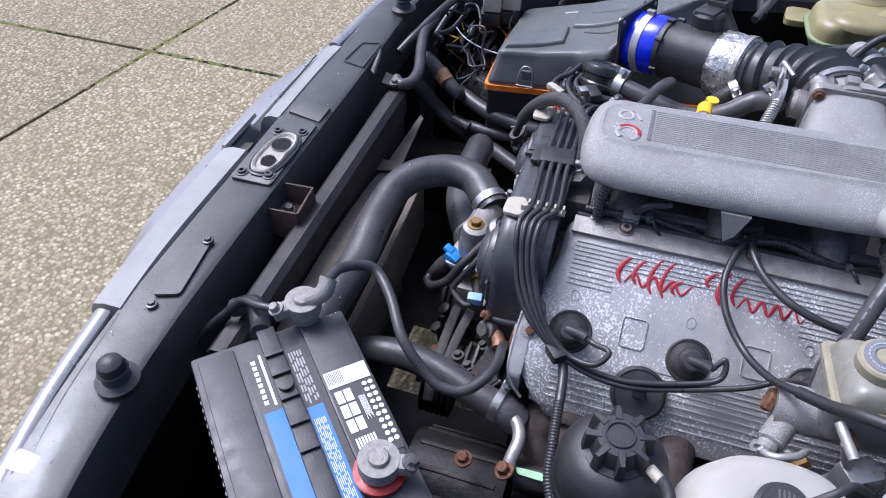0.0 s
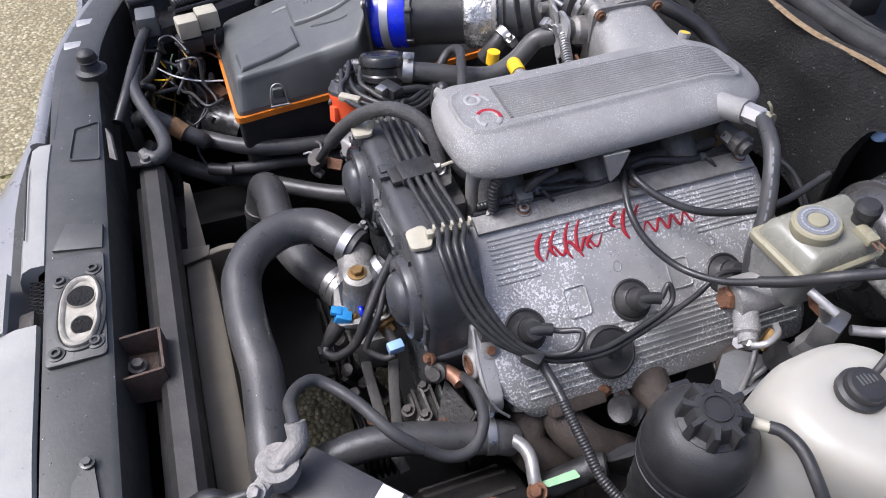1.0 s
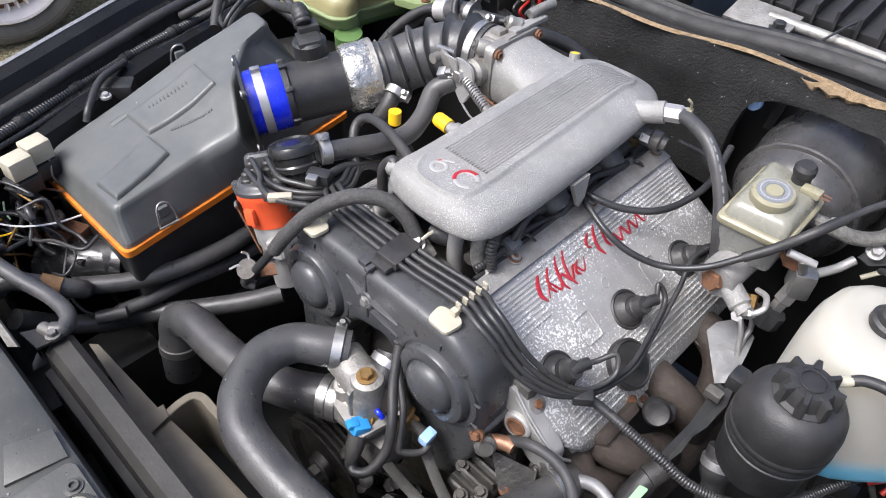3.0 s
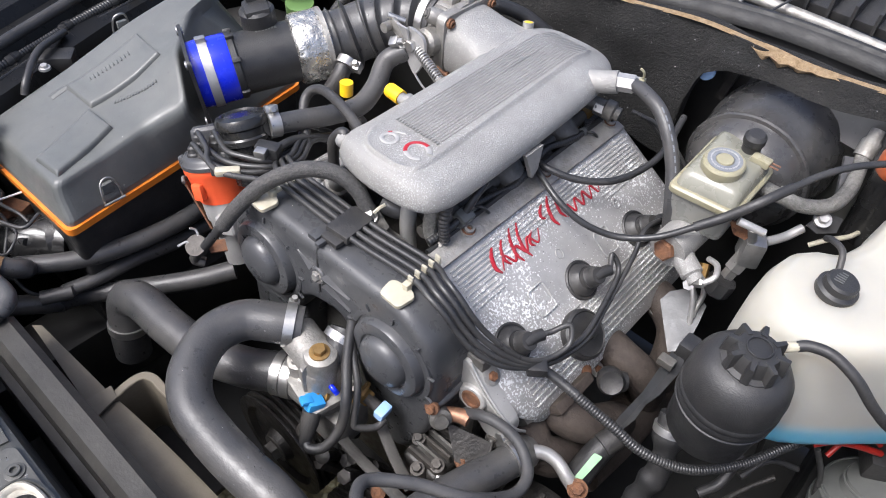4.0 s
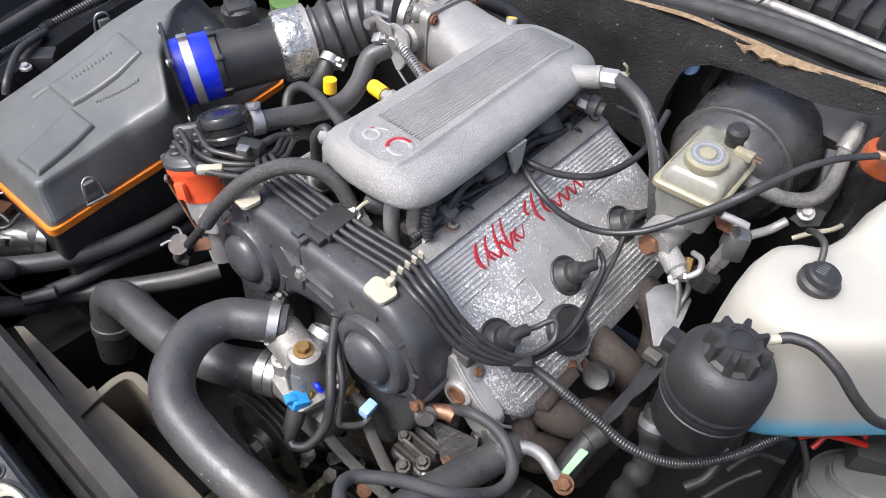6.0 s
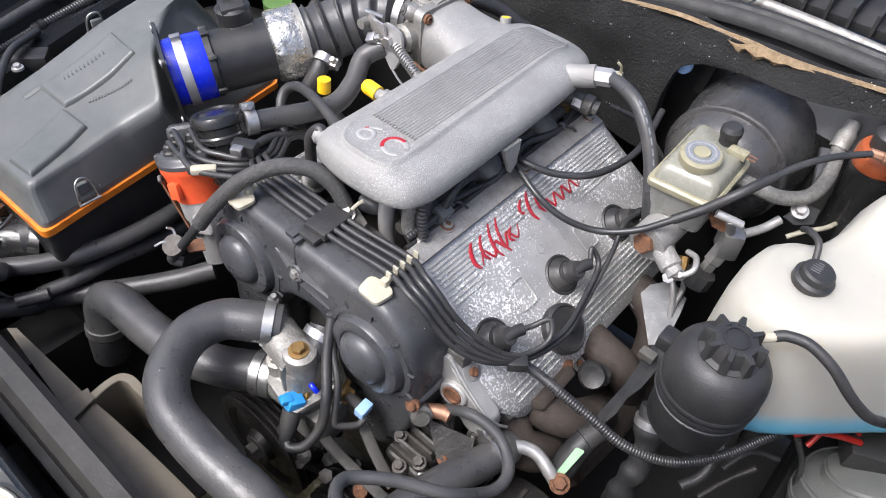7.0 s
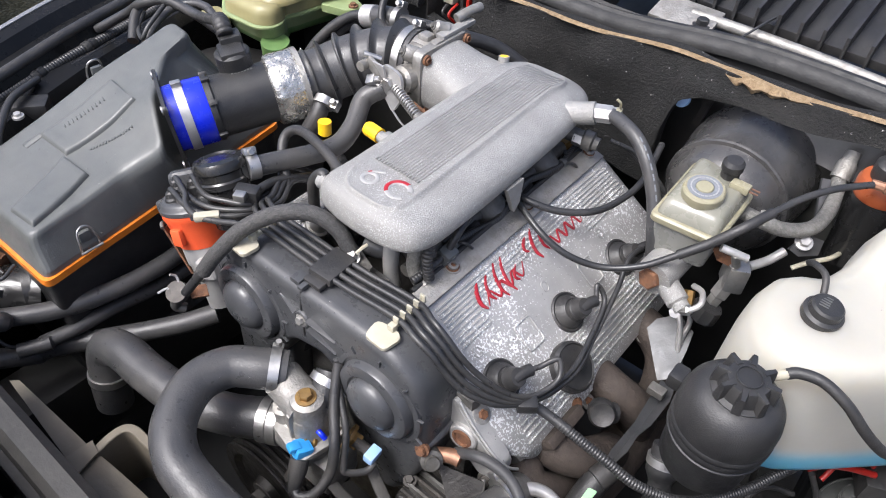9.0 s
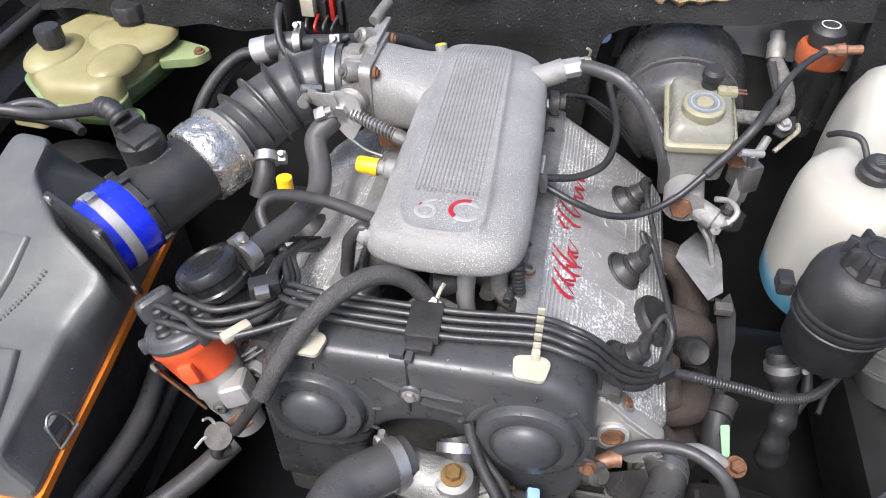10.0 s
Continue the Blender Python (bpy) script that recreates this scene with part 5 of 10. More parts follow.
def plenum():
    t = thing("inlet_plenum", (0.01, 0.24, 0.70), "silver cast inlet plenum with ribbed top, wet with drops", "inlet plenum")
    foot = [(-0.040, 0.062), (0.005, 0.055), (0.054, 0.061), (0.0745, 0.084), (0.0770, 0.14), (0.0750, 0.22), (0.0700, 0.320), (0.060, 0.378), (0.034, 0.410), (-0.004, 0.420), (-0.036, 0.413), (-0.056, 0.388), (-0.056, 0.30), (-0.055, 0.2), (-0.055, 0.11), (-0.056, 0.080)]
    table = [(-0.018, 0.074), (0.006, 0.0700), (0.031, 0.0730), (0.0410, 0.090), (0.0390, 0.16), (0.0345, 0.25), (0.0300, 0.335), (0.0265, 0.374), (0.014, 0.394), (-0.008, 0.398), (-0.032, 0.394), (-0.0425, 0.370), (-0.0425, 0.30), (-0.038, 0.2), (-0.0325, 0.11), (-0.030, 0.092)]
    foot, table = (spline([(x, y, 0) for x, y in o], 5, True) for o in (foot, table))
    def drop(y):
        return -0.30 * max(0.0, y - 0.345)
    sec = []
    for z, d in ((0.738, 0.012), (0.740, 0.0035), (0.743, 0.0005)):
        sec.append([p + V((0, 0, z)) for p in inset(foot, d)])
    # flank, shoulder, then the raised tablet with its rim
    for f, z in ((0.0, 0.747), (0.025, 0.752), (0.08, 0.7565), (0.17, 0.7608), (0.30, 0.7645), (0.48, 0.7675), (0.70, 0.7695), (0.88, 0.7704), (0.94, 0.7714), (0.985, 0.7732), (1.02, 0.7743), (1.06, 0.7746), (1.10, 0.7744), (1.13, 0.7740)):
        ring = []
        for p, q in zip(foot, table):
            m = p.lerp(q, f) if f <= 1 else q + (q - p).normalized() * 0.03 * (f - 1)
            ring.append(V((m.x, m.y, z + max(0.0, min(1.0, (z - 0.743) / 0.027)) * drop(m.y))))
        sec.append(ring)
    for f in (0.35, 0.7, 0.96):
        sec.append([V((p.x + (-0.004 - 0.010 * (p.y - 0.2) - p.x) * f, p.y, p.z)) for p in ring])
    part("plenum_body", loft(sec), SPOTTED, t, "", 42)
    # ribs along the top
    for k in range(16):
        x = -0.0225 + 0.0035 * k
        pr = []
        for y in (0.1235, 0.345, 0.383):
            z = 0.7739 + drop(y)
            cx = x - 0.024 * (y - 0.12)
            pr.append([V((cx - 0.0013, y, z - 0.0006)), V((cx - 0.0007, y, z + 0.0009)), V((cx + 0.0007, y, z + 0.0009)), V((cx + 0.0013, y, z - 0.0006))])
        part("rib", loft(pr), SPOTTED, t)
    # row of small teeth at the front of the ribs
    for k in range(16):
        part("tooth", block((-0.0225 + k * 0.0035, 0.1195, 0.7748), (0.0020, 0.004, 0.0022), 0.0005), CAST_ALLOY, t)
    # badge field: a bare ring with a tail, and an open ring with worn red paint on one half
    def arc(at, rx, ry, a0, a1, n=24):
        return [at + V((rx * math.cos(a), ry * math.sin(a), 0)) for a in (radians(a0 + (a1 - a0) * k / n) for k in range(n + 1))]
    c = V((-0.007, 0.0935, 0.7742))
    part("badge_ring", sweep(bmesh.new(), arc(c, 0.0074, 0.0072, 0, 360), 0.0022, 8, False, 0.40), COVER_PAINT, t, "bare metal ring mark")
    part("badge_tail", tube([c + V((-0.0068, 0.0040, 0)), c + V((-0.002, 0.0115, 0)), c + V((0.006, 0.0155, 0))], 0.0016, 8, flat=0.4), COVER_PAINT, t)
    part("badge_fleck", tube([c + V((-0.0070, 0.0050, 0.0006)), c + V((-0.0050, 0.0082, 0.0006))], 0.0011, 6, 3, flat=0.4), RED, t, "worn red fleck")
    c = V((0.0245, 0.0985, 0.7743))
    part("badge_arc", sweep(bmesh.new(), arc(c, 0.0112, 0.0104, 20, 322), 0.0027, 8, True, 0.36), COVER_PAINT, t, "bare metal open ring mark")
    part("badge_paint", sweep(bmesh.new(), arc(c + V((0, 0, 0.0006)), 0.0119, 0.0111, 76, 232), 0.0021, 8, True, 0.36), RED, t, "worn red paint")
    # boss for the servo hose
    part("hose_boss", tube([(0.040, 0.338, 0.752), (0.066, 0.345, 0.758), (0.083, 0.351, 0.763)], 0.0125, 16), CAST_ALLOY, t)
    # throttle neck
    neck = []
    for x, w, low, high in ((-0.020, 0.058, 0.716, 0.771), (-0.040, 0.054, 0.714, 0.772), (-0.058, 0.048, 0.712, 0.774), (-0.076, 0.043, 0.710, 0.778), (-0.092, 0.041, 0.709, 0.782), (-0.104, 0.041, 0.709, 0.784)):
        zc, h = (low + high) / 2, (high - low) / 2
        neck.append([V((x, 0.318 + w * math.copysign(abs(math.cos(a)) ** 0.6, math.cos(a)), zc + h * math.copysign(abs(math.sin(a)) ** 0.6, math.sin(a)))) for a in (2 * math.pi * k / 36 for k in range(36))])
    part("throttle_neck", loft(neck), SPOTTED, t, "", 50)
    # corner ear with a lug, bracket under the flank
    part("front_lug", lathe([(0.009, -0.004), (0.009, 0.006), (0.006, 0.010), (0, 0.011)], (-0.052, 0.080, 0.752), (-0.8, -0.3, 0.3), 16), CAST_ALLOY, t)
    part("flank_bracket", plate([(0.0725, 0.200, 0.741), (0.0725, 0.228, 0.741), (0.0770, 0.218, 0.718), (0.0770, 0.210, 0.710)], 0.006, 0.001), CAST_ALLOY, t)
    # yellow capped stubs
    for a, axis in (((-0.052, 0.172, 0.748), (-1, 0.05, 0.05)), ((-0.046, 0.356, 0.752), (-0.15, 0.2, 1))):
        s = part("vacuum_stub", lathe([(0.010, -0.01), (0.010, 0.010), (0.0065, 0.012), (0.0065, 0.024)], a, axis, 16), CAST_ALLOY, t)
        f = 1.0 if axis[0] < -0.5 else 0.75
        part("yellow_cap", lathe([(0.0082 * f, 0), (0.0082 * f, 0.017), (0.007 * f, 0.020), (0, 0.0205)], V(a) + V(axis).normalized() * (0.018 if axis[0] < -0.5 else 0.004), axis, 18), YELLOW, s, "yellow plastic cap")
    return t


plenum()


def under_plenum():
    """Runners, injectors and pipes in the gap between plenum and covers."""
    for k, y in enumerate((0.115, 0.215, 0.315)):
        for s in (1, -1):
            r = thing("inlet_runner", (s * 0.06, y, 0.62), "dull alloy inlet runner below the plenum", "inlet pipe", "inlet runners")
            part("runner_pipe", tube([(s * 0.005, y, 0.710), (s * 0.040, y, 0.700), (s * 0.066, y, 0.672), (s * 0.075, y, 0.645)], 0.019, 14, 6), DIRTY_ALLOY, r)
            part("runner_flange", block((s * 0.070, y, 0.652), (0.036, 0.044, 0.008), 0.003, Matrix.Rotation(s * 0.5, 3, "Y")), DIRTY_ALLOY, r)
            j = thing("fuel_injector", (s * 0.055, y + 0.040, 0.67), "black fuel injector with a plug and pale band", "injector", "fuel injectors")
            a, d = V((s * 0.050, y + 0.042, 0.668)), V((s * 0.35, 0, 1)).normalized()
            part("injector_body", lathe([(0.006, -0.02), (0.007, 0.0), (0.0085, 0.002), (0.0085, 0.014), (0.0065, 0.016), (0.0065, 0.026)], a, d, 14), BLACK_PLASTIC, j)
            part("band", lathe([(0.0088, 0.0), (0.0088, 0.005)], a + d * 0.004, d, 14), WHITE, j)
            part("plug", block(a + d * 0.012 + V((s * 0.012, 0, 0.0)), (0.018, 0.012, 0.012), 0.002), BLACK_PLASTIC, j)
            part("plug_wire", tube([a + d * 0.012 + V((s * 0.020, 0, 0)), a + V((s * 0.026, 0.012, 0.006)), a + V((s * 0.020, 0.035, 0.008))], 0.0025, 8), WIRE_RUBBER, j)
    for s in (1, -1):
        rail = thing("fuel_rail", (s * 0.045, 0.22, 0.69), "dark fuel rail along the inlet runners", "fuel rail")
        part("rail", tube([(s * 0.046, 0.085, 0.693), (s * 0.047, 0.22, 0.694), (s * 0.046, 0.37, 0.693)], 0.007, 12), DIRTY_ALLOY, rail)
        part("union", lathe([(0.009, 0), (0.009, 0.012), (0.006, 0.014), (0.006, 0.024)], (s * 0.046, 0.362, 0.693), (0.3 * s, 1, 0.1), 6), BRASS, rail)
    rng = random.Random(17)
    for s in (1, -1):
        w = thing("injector_loom", (s * 0.066, 0.22, 0.70), "black injector wiring loom below the plenum", "wiring loom", "injector looms")
        line = [(s * (0.064 + 0.004 * math.sin(k * 1.9)), 0.075 + k * 0.032, 0.700 + 0.005 * math.sin(k * 1.3)) for k in range(11)]
        part("loom", corrugated(line, 0.0042, 0.0035, 0.1, 10), WIRE_RUBBER, w)
        for k in (2, 5, 8):
            p = V(line[k])
            part("wire", tube([p, p + V((s * 0.010, 0.004, 0.004)), p + V((s * 0.014, 0.012, -0.006)), p + V((s * 0.006, 0.020, -0.014))], 0.0016, 7), WIRE_RUBBER, w)
            part("loom_clip", lathe([(0.0048, -0.003), (0.0058, -0.003), (0.0058, 0.003), (0.0048, 0.003)], p, (0, 1, 0), 12), GREY_PLASTIC if k != 5 else CREAM, w)
        for k in range(4):
            y = 0.09 + 0.082 * k
            b = thing("runner_bracket", (s * 0.068, y, 0.68), "small dirty alloy bracket under the plenum", "bracket", "runner brackets")
            part("tab", block((s * 0.070, y, 0.684), (0.016, 0.012, 0.004), 0.001, Matrix.Rotation(s * 0.4 + rng.uniform(-0.2, 0.2), 3, "Y")), RAW_ALLOY, b)
            part("bolt", bolt_mesh((s * 0.070, y, 0.686), (s * 0.4, 0, 1), 0.0045, 0.005), STEEL if k % 2 else RUST, b)
    # bright pipe, braided hose and ribbed sleeve below the plenum's front edge
    p = thing("coolant_pipe", (0.030, 0.086, 0.64), "bright bent metal coolant pipe under the plenum", "pipe")
    part("pipe", tube([(0.0330, 0.0980, 0.7420), (0.0295, 0.0870, 0.7260), (0.0270, 0.0850, 0.6980), (0.0285, 0.0850, 0.6700), (0.0360, 0.0800, 0.6400)], 0.0082, 16), COVER_PAINT, p)
    part("crimp", lathe([(0.0084, -0.003), (0.0098, -0.002), (0.0098, 0.002), (0.0084, 0.003)], (0.0290, 0.0868, 0.7230), (0.1, 0.1, 1), 18), RAW_ALLOY, p)
    p = thing("small_hose", (0.056, 0.086, 0.69), "grey braided hose with a frayed end under the plenum", "hose")
    part("hose", tube([(0.0560, 0.0960, 0.7400), (0.0555, 0.0880, 0.7220), (0.0560, 0.0860, 0.7050), (0.0615, 0.0860, 0.6930), (0.0700, 0.0860, 0.6900)], 0.0074, 14), BRAID, p)
    part("hose_end", lathe([(0.0074, -0.004), (0.0086, -0.002), (0.0082, 0.002), (0.0060, 0.0025)], (0.0700, 0.0860, 0.6900), (1, 0, -0.3), 14), RAW_ALLOY, p)
    p = thing("ribbed_sleeve", (0.071, 0.086, 0.70), "black ribbed sleeve under the plenum", "hose")
    part("sleeve", corrugated([(0.0690, 0.0940, 0.7420), (0.0700, 0.0880, 0.7250), (0.0730, 0.0880, 0.7000)], 0.0058, 0.0042, 0.16, 12), RUBBER, p)
    j = thing("sensor_plug", (0.066, 0.122, 0.70), "grey plug with a wire clip beside the cam cover", "electrical plug")
    part("shell", block((0.0660, 0.1210, 0.7000), (0.016, 0.018, 0.026), 0.004, Matrix.Rotation(0.35, 3, "Y")), GREY_PLASTIC, j)
    part("collar", lathe([(0.0080, -0.004), (0.0092, -0.003), (0.0092, 0.005), (0.0075, 0.007), (0, 0.007)], (0.0610, 0.1180, 0.6880), (0.45, -0.5, -0.7), 16), ZINC, j)
    part("wire_clip", tube([(0.0745, 0.1130, 0.7040), (0.0760, 0.1210, 0.7060), (0.0745, 0.1290, 0.7040)], 0.0010, 6), STEEL, j)
    part("tail", tube([(0.0680, 0.1230, 0.7100), (0.0690, 0.1340, 0.7240), (0.0640, 0.1560, 0.7280)], 0.0042, 8), WIRE_RUBBER, j)
    p = thing("coolant_pipe", (-0.05, 0.05, 0.64), "bright bent metal coolant pipe behind the belt cover", "pipe")
    part("pipe", tube([(-0.0760, 0.0620, 0.6800), (-0.0750, 0.0810, 0.6850), (-0.0610, 0.0840, 0.6800), (-0.0660, 0.0880, 0.6500)], 0.010, 14), STEEL, p)
    run = [(-0.0490, 0.0690, 0.7150), (-0.0570, 0.0660, 0.7000), (-0.0620, 0.0640, 0.6750)]
    p = thing("coolant_pipe", run[1], "bright bent metal pipe below the plenum's front corner", "pipe")
    part("pipe", tube(run, 0.0098, 14), STEEL, p)
    part("collar", lathe([(0.0102, -0.003), (0.0125, -0.002), (0.0125, 0.002), (0.0102, 0.003)], run[1], V(run[1]) - V(run[0]), 18), RAW_ALLOY, p)
    # black gasket strip along the cam cover's upper edge
    for s in (1, -1):
        g = thing("cover_gasket", (s * 0.064, 0.22, 0.69), "black rubber strip along the cam cover's upper edge", "gasket", "cover gaskets")
        part("strip", tube([(s * 0.0695, 0.068, 0.6945), (s * 0.0685, 0.115, 0.6950), (s * 0.0675, 0.20, 0.6955), (s * 0.0665, 0.384, 0.6955)], 0.0032, 8), SEAL_RUBBER, g)
    p = thing("small_hose", (0.10, 0.08, 0.66), "black hose between plenum and cam cover", "hose")
    part("hose", tube([(0.0470, 0.1260, 0.7000), (0.0600, 0.1250, 0.6900), (0.0600, 0.1470, 0.6900), (0.0550, 0.1850, 0.6900)], 0.008, 12), RUBBER, p)
    # clamped bracket at the end of the arched hose
    b = thing("hose_bracket", (0.0010, 0.0650, 0.6900), "dirty alloy bracket with a pinch clamp", "bracket")
    part("bracket_arm", plate([(-0.0170, 0.0530, 0.7020), (-0.0060, 0.0720, 0.7000), (0.0240, 0.0620, 0.6970), (0.0260, 0.0520, 0.6960), (0.0070, 0.0490, 0.6980)], 0.005, 0.001), DIRTY_ALLOY, b)
    part("pinch_bolt", bolt_mesh((0.0050, 0.0560, 0.7040), (0, -0.4, 1), 0.005, 0.008), STEEL, b)
    part("tie_tail", tube([(0.0080, 0.0570, 0.7120), (0.0100, 0.0640, 0.7160), (0.0120, 0.0690, 0.7180)], 0.0018, 6), CREAM, b)
    m = thing("manifold_coolant_body", (0.01, 0.04, 0.62), "dirty alloy coolant body behind the belt cover", "housing")
    part("body", block((0.012, 0.062, 0.655), (0.055, 0.030, 0.060), 0.010), DIRTY_ALLOY, m)
    part("hose_stub", tube([(-0.0020, 0.0800, 0.7050), (0.0120, 0.0850, 0.7020), (0.0180, 0.0990, 0.7020)], 0.0105, 12), HOSE_RUBBER, m)


under_plenum()


def thermostat():
    at = V((0.0350, -0.0390, 0.6000))
    t = thing("thermostat_housing", at - V((0, 0, 0.08)), "cast alloy thermostat housing with brass sensors", "thermostat housing")
    c = V((0.041, -0.046, 0.600))
    part("upright", lathe([(0.0, -0.065), (0.024, -0.065), (0.022, -0.04), (0.0185, -0.02), (0.0175, 0.012), (0.016, 0.018), (0.010, 0.021), (0, 0.021)], c, (0, 0.0, 1), 28), RAW_ALLOY, t)
    part("brass_bolt", bolt_mesh(c + V((0, -0.001, 0.021)), (0, 0, 1), 0.0068, 0.006), BRASS, t, "brass hexagon plug")
    part("casting", block(c + V((-0.010, 0.006, -0.022)), (0.056, 0.046, 0.058), 0.018, Matrix.Rotation(-0.25, 3, "Z"), None, 4), RAW_ALLOY, t, "", 60)
    part("cast_rib", block(c + V((-0.004, -0.016, -0.018)), (0.006, 0.012, 0.050), 0.002, Matrix.Rotation(-0.25, 3, "Z")), RAW_ALLOY, t)
    part("upper_neck", lathe([(0.0235, -0.01), (0.021, 0.0), (0.020, 0.02), (0.0205, 0.034)], c + V((-0.010, 0.002, 0.0)), (-1, 0.12, 0.10), 26), RAW_ALLOY, t)
    part("lower_neck", lathe([(0.022, -0.01), (0.021, 0.02), (0.020, 0.040)], c + V((-0.008, -0.006, -0.048)), (-1, -0.10, 0.05), 26), RAW_ALLOY, t)
    part("flange", block(c + V((-0.004, -0.010, -0.034)), (0.062, 0.040, 0.010), 0.004, Matrix.Rotation(-0.2, 3, "Z")), RAW_ALLOY, t)
    for p in ((0.0150, -0.0550, 0.5900), (0.0610, -0.0280, 0.5720)):
        part("flange_bolt", bolt_mesh(p, (0, -0.2, 1), 0.0075, 0.007), RAW_ALLOY, t)
    part("ear", lathe([(0.010, -0.03), (0.011, 0.0), (0.009, 0.002), (0, 0.002)], (0.0140, -0.0550, 0.5870), (0, 0, 1), 18), RAW_ALLOY, t)
    # outlet behind, with a clamped hose stub
    part("rear_outlet", tube([c + V((0.004, 0.012, 0.0)), c + V((0.000, 0.026, 0.012)), c + V((-0.004, 0.036, 0.020))], 0.015, 16), RUBBER, t)
    clamp(c + V((-0.002, 0.028, 0.014)), (-0.1, 0.8, 0.5), 0.0155, t, 0.008, 200)
    # lower body
    part("lower_body", block(c + V((0.006, 0.006, -0.085)), (0.06, 0.05, 0.06), 0.014), RAW_ALLOY, t)
    # sensors
    s1 = thing("temperature_sensor", (0.0490, -0.0590, 0.5620), "bright blue sensor plug with a black boot", "sensor plug")
    a = V((0.0480, -0.0580, 0.5680))
    part("brass_seat", bolt_mesh(a, (-0.2, -0.6, 0.5), 0.009, 0.008), BRASS, s1)
    part("blue_plug", block(V((0.0540, -0.0700, 0.5720)), (0.017, 0.014, 0.017), 0.002, turned((-0.25, -0.75, 0.3))), BLUE_PLASTIC, s1, "bright blue plug")
    part("blue_catch", block(V((0.0510, -0.0760, 0.5800)), (0.010, 0.006, 0.012), 0.0015, turned((-0.25, -0.75, 0.3))), BLUE_PLASTIC, s1)
    part("boot", lathe([(0.0095, 0), (0.0095, 0.012), (0.006, 0.030), (0.0052, 0.034), (0, 0.034)], (0.0570, -0.0750, 0.5670), V((0.0660, -0.0940, 0.5450)) - V((0.0570, -0.0750, 0.5670)), 18), RUBBER, s1)
    part("wire", tube([(0.0650, -0.0920, 0.5460), (0.0740, -0.0960, 0.5430), (0.0860, -0.0860, 0.5480), (0.0890, -0.0670, 0.5650), (0.0820, -0.0520, 0.5900), (0.0640, -0.0340, 0.6100), (0.0520, -0.0180, 0.6280), (0.0460, -0.0080, 0.6400)], 0.0052, 10), RUBBER, s1)
    s2 = thing("temperature_sender", (0.0980, -0.0240, 0.5600), "pale blue terminal on a brass temperature sender", "sensor plug")
    part("sender_hex", bolt_mesh((0.0790, -0.0300, 0.5720), V((0.0920, -0.0260, 0.5650)) - V((0.0790, -0.0300, 0.5720)) , 0.009, 0.010), BRASS, s2)
    part("sender_body", lathe([(0.006, 0), (0.006, 0.02), (0, 0.021)], (0.0850, -0.0300, 0.5720), V((0.1020, -0.0250, 0.5620)) - V((0.0850, -0.0300, 0.5720)), 14), BLOCK_METAL, s2)
    part("terminal", block(V((0.1060, -0.0270, 0.5660)), (0.017, 0.012, 0.011), 0.002, turned(V((0.1130, -0.0240, 0.5620)) - V((0.0920, -0.0260, 0.5650)))), PALE_BLUE, s2, "pale blue terminal")
    part("wire", tube([(0.1110, -0.0290, 0.5600), (0.1100, -0.0400, 0.5570), (0.0990, -0.0550, 0.5620), (0.0940, -0.0540, 0.5700), (0.0830, -0.0380, 0.5950), (0.0620, -0.0230, 0.6150), (0.0490, -0.0130, 0.6300)], 0.0036, 10), RUBBER, s2)
    part("blue_wire", tube([(0.0540, -0.0500, 0.5850), (0.0620, -0.0510, 0.5850), (0.0660, -0.0500, 0.5800)], 0.003, 8), BLUE_SILICONE, s2)
    return t


thermostat()


# ---- hoses at the front ----
def big_hose(name, pts, r, label, clamps=()):
    h = thing(name, pts[len(pts) // 2], label, "coolant hose", "coolant hoses")
    part("hose_wall", tube(pts, r, 22, 12), HOSE_RUBBER, h)
    for c in clamps:
        clamp(*c, r, h)
    return h


upper = [(-0.0000, -0.0350, 0.6120), (-0.0170, -0.0500, 0.6160), (-0.0420, -0.0720, 0.6180), (-0.0480, -0.1050, 0.6190), (-0.0300, -0.1410, 0.6180), (-0.0010, -0.1610, 0.6140), (0.0330, -0.1660, 0.6100), (0.0760, -0.1660, 0.6070), (0.1210, -0.1630, 0.6020), (0.1930, -0.1690, 0.5970), (0.2230, -0.1720, 0.5800), (0.2540, -0.1780, 0.5300)]
big_hose("upper_coolant_hose", upper, 0.0205, "thick black upper radiator hose in a wide bend", [(V((-0.0090, -0.0430, 0.6140)), V((-0.0000, -0.0350, 0.6120)) - V((-0.0170, -0.0500, 0.6160)))])
lower = [(0.0100, -0.0540, 0.5530), (-0.0110, -0.0650, 0.5520), (-0.0440, -0.0840, 0.5480), (-0.0900, -0.1010, 0.5450), (-0.1480, -0.1070, 0.5430), (-0.2000, -0.1080, 0.5400), (-0.2310, -0.1140, 0.5220), (-0.2280, -0.1250, 0.4800), (-0.2270, -0.1300, 0.4400)]
big_hose("lower_coolant_hose", lower, 0.0215, "thick black radiator hose bending down", [(V((-0.0070, -0.0630, 0.5520)), V((0.0100, -0.0540, 0.5530)) - V((-0.0110, -0.0650, 0.5520))), (V((0.0030, -0.0580, 0.5520)), V((0.0100, -0.0540, 0.5530)) - V((-0.0110, -0.0650, 0.5520))), (V((-0.2285, -0.1230, 0.4870)), (0.05, -0.2, -1))])


def simple_run(name, pts, r, label, category, mat=RUBBER, sides=12, group=""):
    h = thing(name, pts[len(pts) // 2], label, category, group)
    part("run", tube(pts, r, sides, 8), mat, h)
    return h


